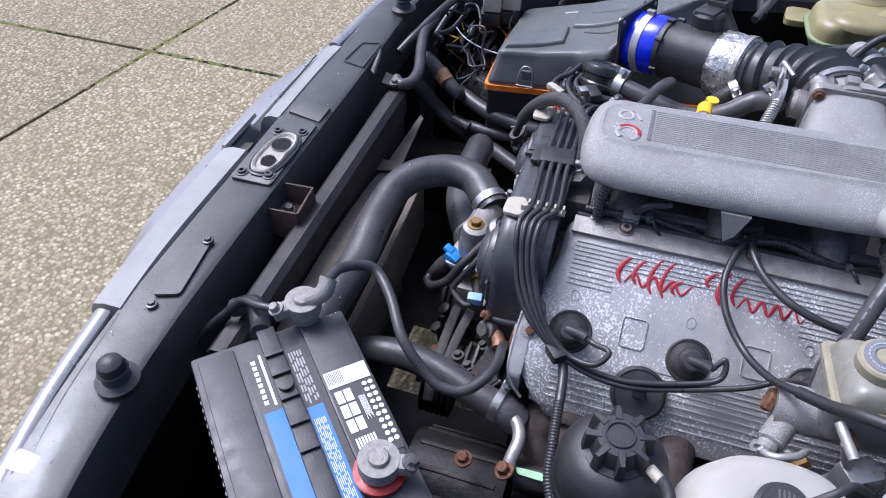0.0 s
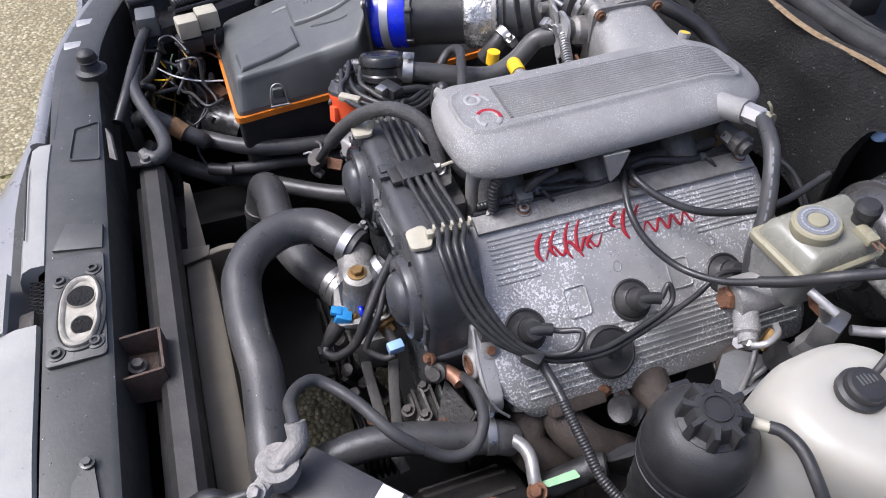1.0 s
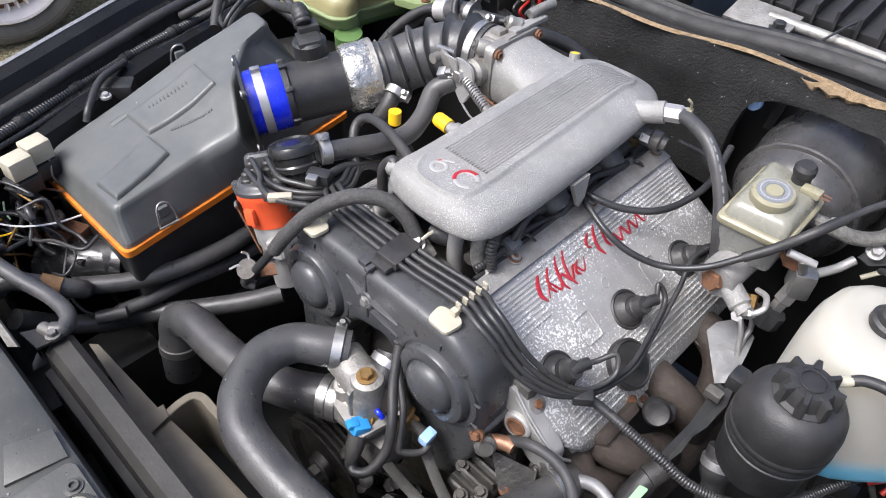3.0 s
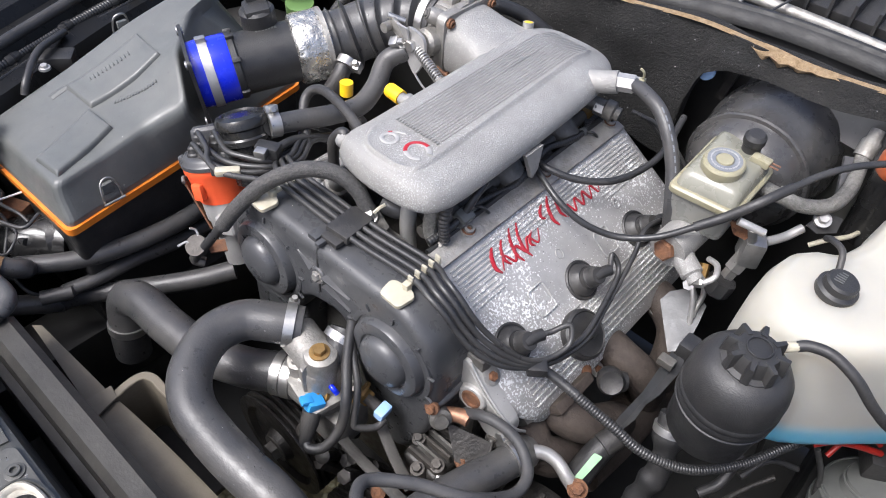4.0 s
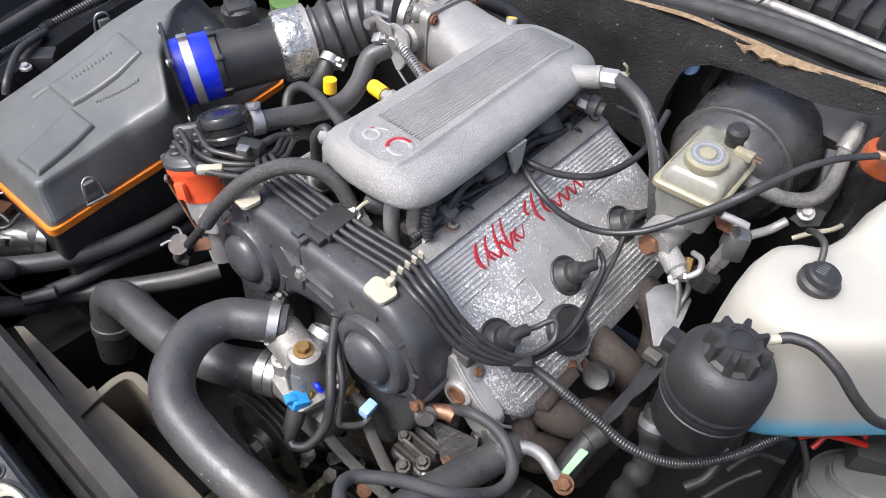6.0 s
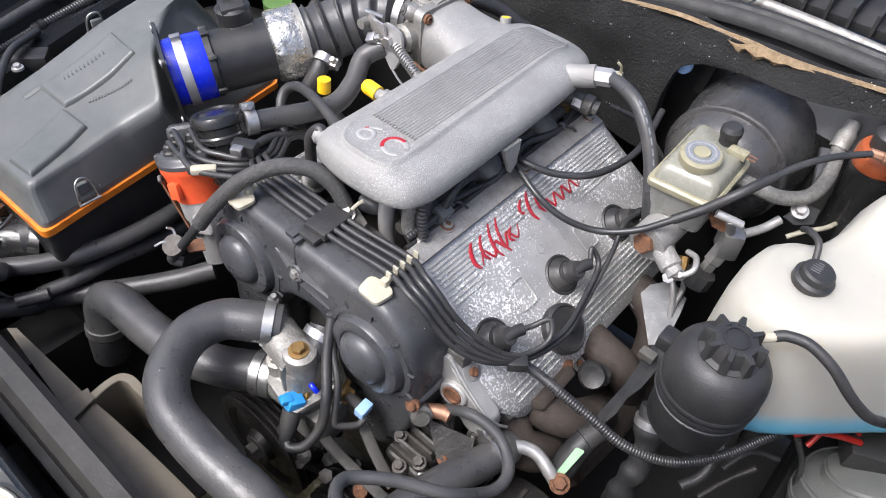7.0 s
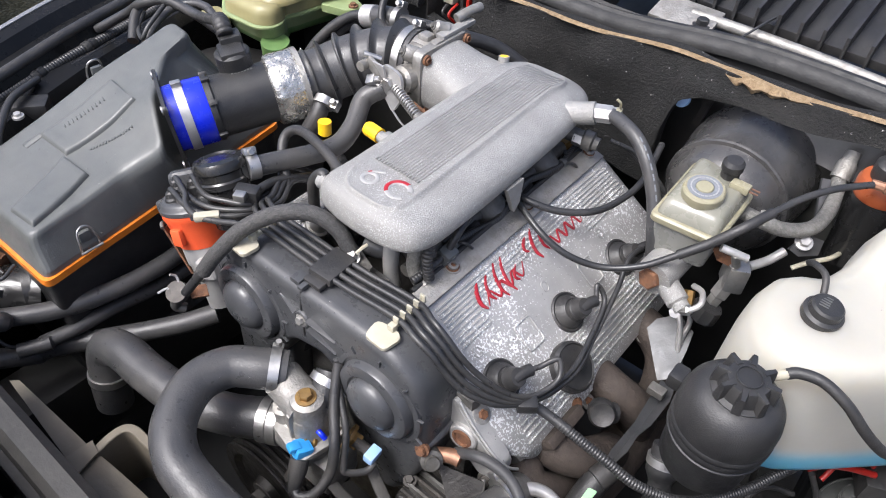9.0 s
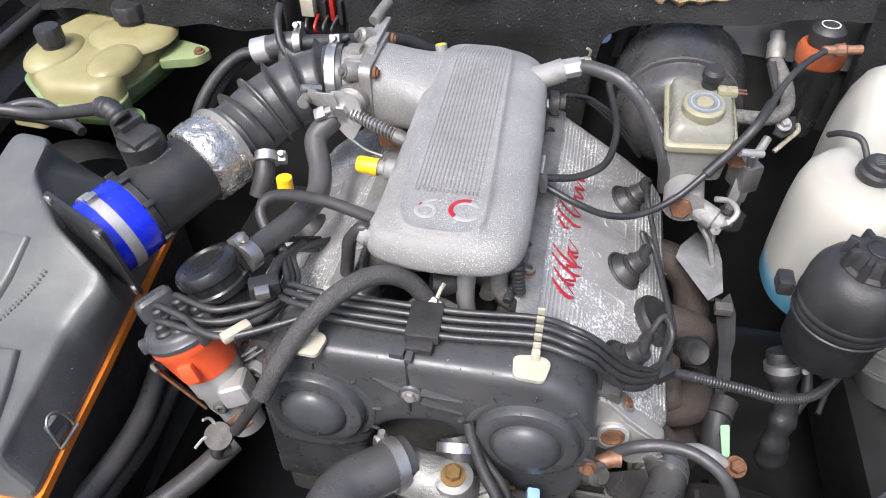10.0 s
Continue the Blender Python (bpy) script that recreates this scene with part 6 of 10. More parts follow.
simple_run("heater_hose", [(-0.2010, 0.0120, 0.5000), (-0.2250, -0.0290, 0.4950), (-0.2630, -0.0800, 0.4900), (-0.3020, -0.1270, 0.4850), (-0.3340, -0.1770, 0.4800), (-0.3220, -0.1610, 0.4800), (-0.3410, -0.2110, 0.5000), (-0.3350, -0.2530, 0.5500)], 0.0125, "black coolant hose along the bay's front corner", "coolant hose", HOSE_RUBBER, 14, "thin coolant hoses")
simple_run("heater_hose", [(-0.3110, 0.0780, 0.5200), (-0.2870, 0.0020, 0.5350), (-0.2900, -0.0730, 0.5400), (-0.3130, -0.1320, 0.5400), (-0.3430, -0.1820, 0.5450), (-0.3210, -0.1780, 0.5550), (-0.3370, -0.2110, 0.5750), (-0.3510, -0.2390, 0.5900), (-0.3570, -0.2550, 0.5800)], 0.0115, "black coolant hose beside the air filter box", "coolant hose", HOSE_RUBBER, 14, "thin coolant hoses")
simple_run("heater_hose", [(-0.2940, 0.0610, 0.5000), (-0.2870, -0.0060, 0.5050), (-0.2920, -0.0660, 0.5100), (-0.2960, -0.1160, 0.5100), (-0.3040, -0.1540, 0.5100), (-0.2980, -0.1480, 0.5100), (-0.3130, -0.1790, 0.5100)], 0.009, "thin black coolant hose under the filter box", "coolant hose", HOSE_RUBBER, 12, "thin coolant hoses")
sleeve = thing("hose_sleeve", (-0.3320, -0.2090, 0.5750), "brown paper sleeve round a coolant hose", "sleeve")
part("sleeve_wall", tube([(-0.3270, -0.1970, 0.5670), (-0.3400, -0.2130, 0.5760)], 0.0128, 14, 3), material("brown_sleeve", (0.20, 0.11, 0.045), (0.13, 0.07, 0.03), 0.8, scale=120, bump=0.4, dust=0.2), sleeve)
simple_run("bleed_hose", [(-0.3940, -0.2390, 0.6400), (-0.3550, -0.2450, 0.6350), (-0.3040, -0.2340, 0.6300), (-0.2550, -0.2200, 0.6280), (-0.2200, -0.2180, 0.6280), (-0.2060, -0.2290, 0.6280), (-0.2120, -0.2380, 0.6280)], 0.0085, "black bleed hose to the radiator's top corner", "hose", HOSE_RUBBER, 12)
bleed_union = thing("bleed_union", (-0.2120, -0.2400, 0.6280), "small grey hose union on the radiator", "union")
part("union", lathe([(0.0075, -0.008), (0.0075, 0.006), (0.0055, 0.008), (0.0055, 0.012)], (-0.2140, -0.2410, 0.6270), (1, 0.3, 0.1), 12), DIRTY_ALLOY, bleed_union)
simple_run("loom_branch", [(-0.4960, -0.2030, 0.6550), (-0.4480, -0.2240, 0.6500), (-0.3990, -0.2380, 0.6450), (-0.3400, -0.2550, 0.6350), (-0.3040, -0.2710, 0.6200)], 0.007, "black wiring loom along the slam panel's end", "wiring loom", WIRE_RUBBER, 10)


# ---- air intake side ----
def air_filter_box():
    t = thing("air_filter_box", (-0.41, 0.06, 0.40), "dark grey air filter box with an orange seal line", "air filter box")
    rim = [(-0.292, -0.124), (-0.302, -0.055), (-0.311, 0.007), (-0.316, 0.040), (-0.322, 0.080), (-0.335, 0.170), (-0.346, 0.245), (-0.432, 0.258), (-0.505, 0.262), (-0.512, 0.190), (-0.516, 0.090), (-0.520, 0.0), (-0.508, -0.128)]
    crown = [(-0.312, -0.114), (-0.320, -0.055), (-0.322, 0.004), (-0.314, 0.026), (-0.299, 0.050), (-0.366, 0.087), (-0.420, 0.142), (-0.424, 0.186), (-0.466, 0.190), (-0.470, 0.148), (-0.484, 0.086), (-0.496, 0.0), (-0.498, -0.112)]

    def along(table, y):
        for (y0, z0), (y1, z1) in zip(table, table[1:]):
            if y <= y1:
                return z0 + (z1 - z0) * max(0.0, (y - y0) / (y1 - y0))
        return table[-1][1]

    def on_lid(x, y):
        """Height of the lid's sloping top."""
        outer = along(((-0.115, 0.627), (0.0, 0.660), (0.08, 0.693), (0.22, 0.741)), y)
        inner = along(((-0.115, 0.648), (-0.055, 0.651), (0.007, 0.662), (0.04, 0.673), (0.07, 0.690), (0.115, 0.714), (0.22, 0.741)), y)
        w = min(1.0, max(0.0, (x + 0.50) / 0.18))
        swell = 0.014 * math.exp(-((x + 0.350) / 0.042) ** 2 - ((y - 0.085) / 0.045) ** 2)
        lift = 0.007 * min(1.0, max(0.0, (x + 0.345) / 0.045)) * min(1.0, max(0.0, y / 0.05))
        return outer + (inner - outer) * w + swell + lift

    def ring(pts, z, r=0.012, n=4):
        return rounded([(x, y, z) for x, y in pts], r, n)

    def crown_ring(grow, drop):
        flat = rounded([(x, y, 0.0) for x, y in crown], 0.012, 4)
        mid = V((-0.425, 0.06, 0.0))
        out = []
        for p in flat:
            q = p + (p - mid).normalized() * grow
            out.append(V((q.x, q.y, on_lid(p.x, p.y) - drop)))
        return out

    part("lower_case", loft([ring([(x + 0.004 * (1 if x < -0.4 else -1), y) for x, y in rim], 0.40), ring(rim, 0.592)]), BLACK_PLASTIC, t, "black lower case")
    wider = [(x + (0.004 if x > -0.4 else -0.004), y - (0.004 if y < 0 else -0.004)) for x, y in rim]
    part("orange_seal", loft([ring(wider, z) for z in (0.592, 0.594, 0.599, 0.601)]), ORANGE, t, "orange rubber seal line")
    def dense(pts, n=5):
        return [p.lerp(q, k / n) for p, q in zip(pts, [*pts[1:], pts[0]]) for k in range(n)]
    sections = [ring(rim, 0.601), ring(rim, 0.606), ring([(x * 0.998 - 0.001, y * 0.985) for x, y in rim], 0.609), crown_ring(0.0055, 0.018), crown_ring(0.0030, 0.0065), crown_ring(0.0, 0.0018), crown_ring(-0.004, 0.0)]
    sections = [dense(r) for r in sections]
    for r in sections[-4:]:
        for p in r:
            p.z = on_lid(p.x, p.y) - {0: 0.018, 1: 0.0065, 2: 0.0018, 3: 0.0}[sections[-4:].index(r)]
    flat = sections[-1]
    for f in (0.08, 0.17, 0.27, 0.38, 0.50, 0.62, 0.74, 0.86, 0.96):
        sections.append([V((q.x, q.y, on_lid(q.x, q.y))) for q in (p.lerp(V((-0.425, 0.06, p.z)), f) for p in flat)])
    lid = part("lid", loft(sections), GREY_PLASTIC, t, "matt dark grey lid", 55)

    # embossed steps on the lid
    def ridge(a, b, r=0.0055):
        pts = [V((p[0], p[1], on_lid(p[0], p[1]) - 0.0012)) for p in (V(a).lerp(V(b), k / 4) for k in range(5))]
        part("ridge", tube(pts, r, 10, 4, flat=0.6), GREY_PLASTIC, lid)
    def panel(corners, lift=0.0055, n=10):
        """A low embossed field that follows the lid."""
        a, b, c, d = (V(p) for p in corners)
        bm = bmesh.new()
        wide, deep = (a - b).length, (a - d).length
        def steps(span):
            e = [0.0, 0.0011 / span, 0.0024 / span, 0.0042 / span]
            return [*e, *(e[-1] + (1 - 2 * e[-1]) * k / n for k in range(1, n)), *(1 - v for v in reversed(e))]
        rise = {0: -0.0012, 1: lift * 0.45, 2: lift * 0.88, 3: lift}
        us, vs = steps(wide), steps(deep)
        grid = []
        for i, u in enumerate(us):
            row = []
            for j, v in enumerate(vs):
                p = a.lerp(b, u).lerp(d.lerp(c, u), v)
                row.append(bm.verts.new((p.x, p.y, on_lid(p.x, p.y) + rise[min(3, i, j, len(us) - 1 - i, len(vs) - 1 - j)])))
            grid.append(row)
        for i in range(len(us) - 1):
            for j in range(len(vs) - 1):
                bm.faces.new((grid[i][j], grid[i + 1][j], grid[i + 1][j + 1], grid[i][j + 1]))
        part("raised_panel", bm, GREY_PLASTIC, lid, "", 60)
    panel([(-0.3720, -0.1080, 0.0), (-0.4020, -0.0220, 0.0), (-0.3490, -0.0215, 0.0), (-0.3220, -0.1060, 0.0)], 0.0062, 12)
    panel([(-0.4620, -0.0200, 0.0), (-0.4480, 0.0825, 0.0), (-0.3840, 0.0745, 0.0), (-0.4020, -0.0200, 0.0)], 0.0058, 12)
    ridge((-0.4640, -0.0400, 0.0), (-0.4640, -0.0180, 0.0), 0.006)
    # two lines of raised unreadable writing, as plain bars
    for (a, b, n, h) in (((-0.4420, 0.0050, 0.6750), (-0.4290, 0.0550, 0.6880), 11, 0.008), ((-0.3860, 0.0040, 0.6720), (-0.3590, 0.0480, 0.6850), 15, 0.006)):
        a, b = V(a), V(b)
        d = (b - a).normalized()
        for k in range(n):
            p = a.lerp(b, k / (n - 1))
            p.z = on_lid(p.x, p.y) + (0.0060 if n == 11 else 0.0006)
            part("embossed_bar", block(p, (0.0020, h * (1.0 if k % 3 else 0.8), 0.0011), 0.0004, turned((0, 0, 1), d.cross(V((0, 0, 1))))), GREY_PLASTIC, lid)
    # wire clips
    def clip(at, out):
        at, out = V(at), V(out).normalized()
        along = out.cross(V((0, 0, 1))).normalized()
        k = part("lid_clip", tube([at + along * 0.010 + V((0, 0, -0.014)), at + along * 0.011 + out * 0.006 + V((0, 0, 0.004)), at + along * 0.008 + out * 0.002 + V((0, 0, 0.022)), at + V((0, 0, 0.027)), at - along * 0.008 + out * 0.002 + V((0, 0, 0.022)), at - along * 0.011 + out * 0.006 + V((0, 0, 0.004)), at - along * 0.010 + V((0, 0, -0.014))], 0.0013, 7, 6), STEEL, t, "sprung wire lid clip")
        part("clip_bar", tube([at + along * 0.013 + out * 0.008 + V((0, 0, -0.002)), at - along * 0.013 + out * 0.008 + V((0, 0, -0.002))], 0.0016, 7, 2), STEEL, k)
        part("clip_seat", block(at + V((0, 0, 0.012)) - out * 0.002, (0.014, 0.006, 0.014), 0.002, turned((0, 0, 1), out)), GREY_PLASTIC, k)
    clip((-0.303, -0.066, 0.608), (1, 0, 0))
    clip((-0.470, -0.124, 0.612), (0, -1, 0))
    clip((-0.494, 0.085, 0.677), (-1, 0.1, 0))
    # snorkel below the front corner
    sn = thing("air_intake_snorkel", (-0.40, -0.13, 0.45), "black moulded air intake snorkel under the filter box", "air duct")
    part("duct", tube([(-0.3470, -0.1080, 0.5300), (-0.3730, -0.1310, 0.5300), (-0.3920, -0.1550, 0.5250), (-0.4320, -0.1740, 0.5100)], 0.036, 24, 8), GLOSS_BLACK, sn)
    part("duct_collar", tube([(-0.3640, -0.1180, 0.5300), (-0.3690, -0.1270, 0.5300)], 0.039, 24, 4), GLOSS_BLACK, sn)
    return t


air_filter_box()


def flow_meter():
    axis = V((0.437, 0.891, 0.110)).normalized()
    c = V((-0.3265, 0.075, 0.6945))
    t = thing("air_flow_meter", c - V((0, 0, 0.04)), "black air flow tube with blue silicone sleeve and foil-taped joint", "air duct")
    up = V((0, 0, 1))
    side = axis.cross(up).normalized()
    upr = side.cross(axis)
    quad = [c + axis * 0.004 + side * sx * 0.046 + upr * sz * 0.046 for sx, sz in ((-1, -1), (1, -1), (1, 1), (-1, 1))]
    fl = part("mounting_plate", plate(rounded(quad, 0.007), 0.004, 0.0008), BLACK_PLASTIC, t, "square mounting plate")
    for sx in (-1, 1):
        for sz in (-1, 1):
            part("bolt", bolt_mesh(c + axis * 0.004 + side * sx * 0.039 + upr * sz * 0.039, axis, 0.0035, 0.004), STEEL, fl)
    part("blue_sleeve", lathe([(0.037, 0.006), (0.0395, 0.008), (0.0402, 0.030), (0.0402, 0.050), (0.0392, 0.053), (0.036, 0.054)], c, axis, 48), BLUE_SILICONE, t, "bright blue silicone sleeve")
    part("sleeve_band", lathe([(0.0403, 0.020), (0.0416, 0.020), (0.0416, 0.031), (0.0403, 0.031)], c, axis, 48), ZINC, t, "grey metal band")
    part("band_screw", block(c + axis * 0.0255 + upr * 0.044, (0.008, 0.012, 0.006), 0.001, turned(upr, axis)), STEEL, t)
    tb = part("black_tube", lathe([(0.0385, 0.052), (0.0400, 0.054), (0.0400, 0.060), (0.0375, 0.062), (0.0370, 0.064), (0.0370, 0.135), (0.034, 0.138)], c, axis, 48), BLACK_PLASTIC, t, "satin black flow meter tube")
    for a in (40, 85, 130, -20):
        d = side * math.cos(radians(a)) + upr * math.sin(radians(a))
        part("tube_lug", block(c + axis * 0.058 + d * 0.041, (0.006, 0.010, 0.005), 0.001, turned(d, axis)), BLACK_PLASTIC, tb)
    for k in range(7):
        part("raised_mark", block(c + axis * (0.090 + k * 0.0038) + upr * 0.0370, (0.0024, 0.004, 0.0006), 0, turned(upr, side)), GREY_PLASTIC, tb)
    # foil-taped joint
    rng = random.Random(3)
    noise_row = [[rng.uniform(0.97, 1.035) for _ in range(48)] for _ in range(9)]
    prof = [(0.0385, 0.128), (0.0415, 0.131), (0.0425, 0.138), (0.0430, 0.146), (0.0425, 0.154), (0.0420, 0.162), (0.0425, 0.167), (0.0405, 0.171), (0.036, 0.172)]
    part("foil_joint", lathe(prof, c, axis, 48, None, lambda a, row: noise_row[row][int(a / (2 * math.pi) * 48) % 48]), FOIL, t, "crumpled silver foil tape", 60)
    part("foil_band", lathe([(0.0425, 0.164), (0.0440, 0.164), (0.0440, 0.170), (0.0425, 0.170)], c, axis, 48), RAW_ALLOY, t)
    # connector on top
    plug = thing("flow_meter_plug", c + axis * 0.075 + upr * 0.05, "black electrical plug on the flow meter", "electrical plug")
    b = c + axis * 0.098 - side * 0.020 + upr * 0.043
    part("sensor_body", block(b, (0.034, 0.030, 0.034), 0.005, turned(upr, axis)), BLACK_PLASTIC, plug)
    part("sensor_round", lathe([(0.021, -0.022), (0.021, 0.010), (0.018, 0.013), (0, 0.013)], b, upr, 24), BLACK_PLASTIC, plug)
    part("plug_body", block(b - side * 0.018 + upr * 0.014 + axis * 0.004, (0.022, 0.026, 0.020), 0.003, turned(upr, axis)), BLACK_PLASTIC, plug)
    part("boot", corrugated([b - side * 0.016 + upr * 0.024, b - side * 0.028 + upr * 0.032, b - side * 0.046 + upr * 0.028], 0.0105, 0.006, 0.12, 14), RUBBER, plug)
    part("loom", tube([b - side * 0.042 + upr * 0.029, (-0.4470, 0.2180, 0.7350), (-0.5100, 0.2150, 0.7350), (-0.5460, 0.1960, 0.7250), (-0.5850, 0.1930, 0.7000), (-0.6270, 0.1610, 0.6700)], 0.0065, 10), WIRE_RUBBER, plug)
    part("loom_tail", tube([(-0.5140, 0.2180, 0.7330), (-0.5030, 0.1760, 0.7150), (-0.5060, 0.1640, 0.7000), (-0.5370, 0.1780, 0.7000), (-0.5510, 0.1990, 0.7100)], 0.0032, 8), WIRE_RUBBER, plug)
    end = c + axis * 0.165
    # ribbed hose to the throttle
    h = thing("ribbed_intake_hose", end, "black concertina intake hose with deep ribs", "intake hose")
    pts = [end, V((-0.240, 0.250, 0.718)), V((-0.221, 0.278, 0.729)), V((-0.192, 0.300, 0.742)), V((-0.166, 0.312, 0.748)), V((-0.142, 0.316, 0.750))]
    line = even(spline(pts, 12), 0.0024)
    total = sum((b2 - a2).length for a2, b2 in zip(line, line[1:]))
    def rad(s):
        ph = (s % 0.0245) / 0.0245
        rib = math.exp(-((ph - 0.5) / 0.085) ** 2)
        return 0.0355 + 0.0100 * rib if 0.012 < s < total - 0.02 else 0.0370
    part("hose_wall", sweep(bmesh.new(), line, rad, 32), HOSE_RUBBER, h, "", 60)
    clamp(line[-6], line[-1] - line[-8], 0.0372, h, 0.010, 60)
    # stub with pale clamp and two thin hoses looping over the ribbed hose
    st = thing("breather_stub", (-0.225, 0.35, 0.755), "grey rubber breather joint with a pale clamp on the intake hose", "hose stub")
    part("stub", tube([(-0.246, 0.346, 0.760), (-0.226, 0.350, 0.765), (-0.204, 0.353, 0.767)], 0.0135, 18), HOSE_RUBBER, st)
    part("stub_foot", tube([(-0.222, 0.348, 0.764), (-0.216, 0.336, 0.750), (-0.212, 0.326, 0.738)], 0.0115, 16), HOSE_RUBBER, st)
    part("pale_sleeve", lathe([(0.0125, -0.010), (0.0145, -0.009), (0.0145, 0.009), (0.0125, 0.010)], (-0.250, 0.345, 0.759), (1, 0.15, 0.25), 24), ZINC, st, "pale grey clamp sleeve")
    clamp((-0.207, 0.3525, 0.767), (1, 0.12, 0.08), 0.0138, st, 0.008, 60)
    for k in range(2):
        o = V((0.004 * k, 0.013 * k, -0.007 * k))
        r = thing("breather_hose", (-0.30, 0.33, 0.73), "thin black breather hose looping over the intake", "hose", "breather hoses")
        part("hose", tube([V(p) + o for p in ((-0.252, 0.345, 0.758), (-0.280, 0.340, 0.750), (-0.306, 0.322, 0.728), (-0.324, 0.298, 0.695), (-0.330, 0.278, 0.650))], 0.0068, 12), RUBBER, r)
    r = thing("breather_hose", (-0.14, 0.40, 0.75), "black hose running along the firewall", "hose", "breather hoses")
    part("hose", tube([(-0.205, 0.3525, 0.767), (-0.175, 0.366, 0.764), (-0.140, 0.398, 0.752), (-0.108, 0.428, 0.738), (-0.075, 0.450, 0.715)], 0.0090, 12), RUBBER, r)
    r = thing("breather_hose", (-0.21, 0.33, 0.77), "thin black pipe over the throttle", "hose", "breather hoses")
    part("hose", tube([(-0.232, 0.372, 0.800), (-0.228, 0.350, 0.792), (-0.220, 0.333, 0.774), (-0.204, 0.324, 0.766), (-0.176, 0.330, 0.770), (-0.150, 0.352, 0.780)], 0.0044, 10), RUBBER, r)


flow_meter()


def throttle():
    t = thing("throttle_housing", (-0.115, 0.315, 0.70), "dirty alloy throttle body with levers and return spring", "throttle body")
    quad = [V((-0.104, 0.318 + sy * 0.043, 0.747 + sz * 0.041)) for sy, sz in ((-1, -1), (1, -1), (1, 1), (-1, 1))]
    part("flange", plate(rounded(quad, 0.010), 0.012, 0.002), RAW_ALLOY, t)
    rng = random.Random(71)
    for k in range(9):
        ang = 2 * math.pi * (k + 0.3) / 9
        q = V((-0.126 + rng.uniform(-0.006, 0.006), 0.318 + 0.034 * math.cos(ang), 0.750 + 0.034 * math.sin(ang)))
        part("cast_lump", block(q, (rng.uniform(0.014, 0.024), rng.uniform(0.012, 0.022), rng.uniform(0.010, 0.018)), 0.004, Matrix.Rotation(-ang, 3, "X")), RAW_ALLOY if k % 3 else DIRTY_ALLOY, t, "", 50)
    for sy in (-1, 1):
        for sz in (-1, 1):
            part("screw", bolt_mesh((-0.100, 0.318 + sy * 0.036, 0.747 + sz * 0.034), (1, 0, 0), 0.004, 0.003, True), RUST, t)
    part("barrel", lathe([(0.040, 0.0), (0.039, 0.010), (0.034, 0.014), (0.0335, 0.038)], (-0.108, 0.316, 0.750), (-1, 0.0, 0.02), 36), RAW_ALLOY, t)
    part("top_boss", block((-0.119, 0.340, 0.787), (0.022, 0.030, 0.010), 0.003), RAW_ALLOY, t)
    part("top_plate", block((-0.114, 0.350, 0.790), (0.012, 0.060, 0.006), 0.0015), CAST_ALLOY, t)
    part("top_arm", tube([(-0.122, 0.360, 0.796), (-0.118, 0.380, 0.800), (-0.116, 0.398, 0.800)], 0.006, 10), RAW_ALLOY, t)
    part("side_boss", lathe([(0.016, 0), (0.016, 0.018), (0.012, 0.022), (0, 0.022)], (-0.122, 0.284, 0.752), (-0.1, -1, 0.1), 20), RAW_ALLOY, t)
    for y, z, r, h in ((0.290, 0.775, 0.010, 0.016), (0.300, 0.722, 0.012, 0.014), (0.346, 0.730, 0.009, 0.018), (0.335, 0.792, 0.008, 0.010)):
        part("cast_boss", lathe([(r * 1.2, -0.006), (r, 0.0), (r, h * 0.7), (r * 0.7, h), (0, h)], (-0.124, y, z), (-0.5, -0.7, 0.4), 18), RAW_ALLOY, t)
        part("boss_screw", bolt_mesh(V((-0.124, y, z)) + V((-0.5, -0.7, 0.4)).normalized() * h, (-0.5, -0.7, 0.4), r * 0.45, 0.003), DIRTY_ALLOY, t)
    part("vacuum_capsule", lathe([(0.0, -0.012), (0.014, -0.012), (0.017, -0.006), (0.018, 0.0), (0.017, 0.006), (0.010, 0.012), (0.004, 0.013), (0.004, 0.026)], (-0.140, 0.286, 0.744), (-0.6, -0.7, 0.3), 26), DIRTY_ALLOY, t)
    part("cable_bracket", plate([(-0.158, 0.252, 0.772), (-0.132, 0.246, 0.776), (-0.130, 0.248, 0.760), (-0.150, 0.254, 0.752)], 0.0025, 0.0005), ZINC, t)
    part("idle_screw", tube([(-0.152, 0.262, 0.770), (-0.168, 0.250, 0.776)], 0.0035, 8, 3), STEEL, t)
    # quadrant, linkage and spring on the near side
    q = V((-0.128, 0.255, 0.755))
    pts = [q + V((-0.010, 0, 0.020)), q + V((0.018, -0.002, 0.016)), q + V((0.022, -0.004, -0.010)), q + V((0.008, -0.006, -0.036)), q + V((-0.006, -0.004, -0.020)), q + V((-0.026, -0.002, -0.004))]
    part("quadrant", plate(rounded(pts, 0.008), 0.004, 0.0008), ZINC, t, "pale zinc throttle quadrant")
    part("pivot", bolt_mesh(q + V((0, -0.003, 0)), (0, -1, 0), 0.0075, 0.008), STEEL, t)
    part("stop_lever", block(q + V((-0.022, -0.004, 0.008)), (0.030, 0.006, 0.014), 0.002, Matrix.Rotation(0.5, 3, "Y")), RAW_ALLOY, t)
    part("lever_end", lathe([(0.006, -0.008), (0.006, 0.010), (0, 0.011)], q + V((-0.036, -0.006, 0.010)), (0, -1, 0), 14), RAW_ALLOY, t)
    a, b = q + V((0.010, -0.006, -0.002)), q + V((0.062, -0.022, -0.014))
    coil = []
    d = (b - a).normalized()
    sx, sy, _ = frame_of(d)
    for k in range(12 * 14 + 1):
        ang = 2 * math.pi * k / 12
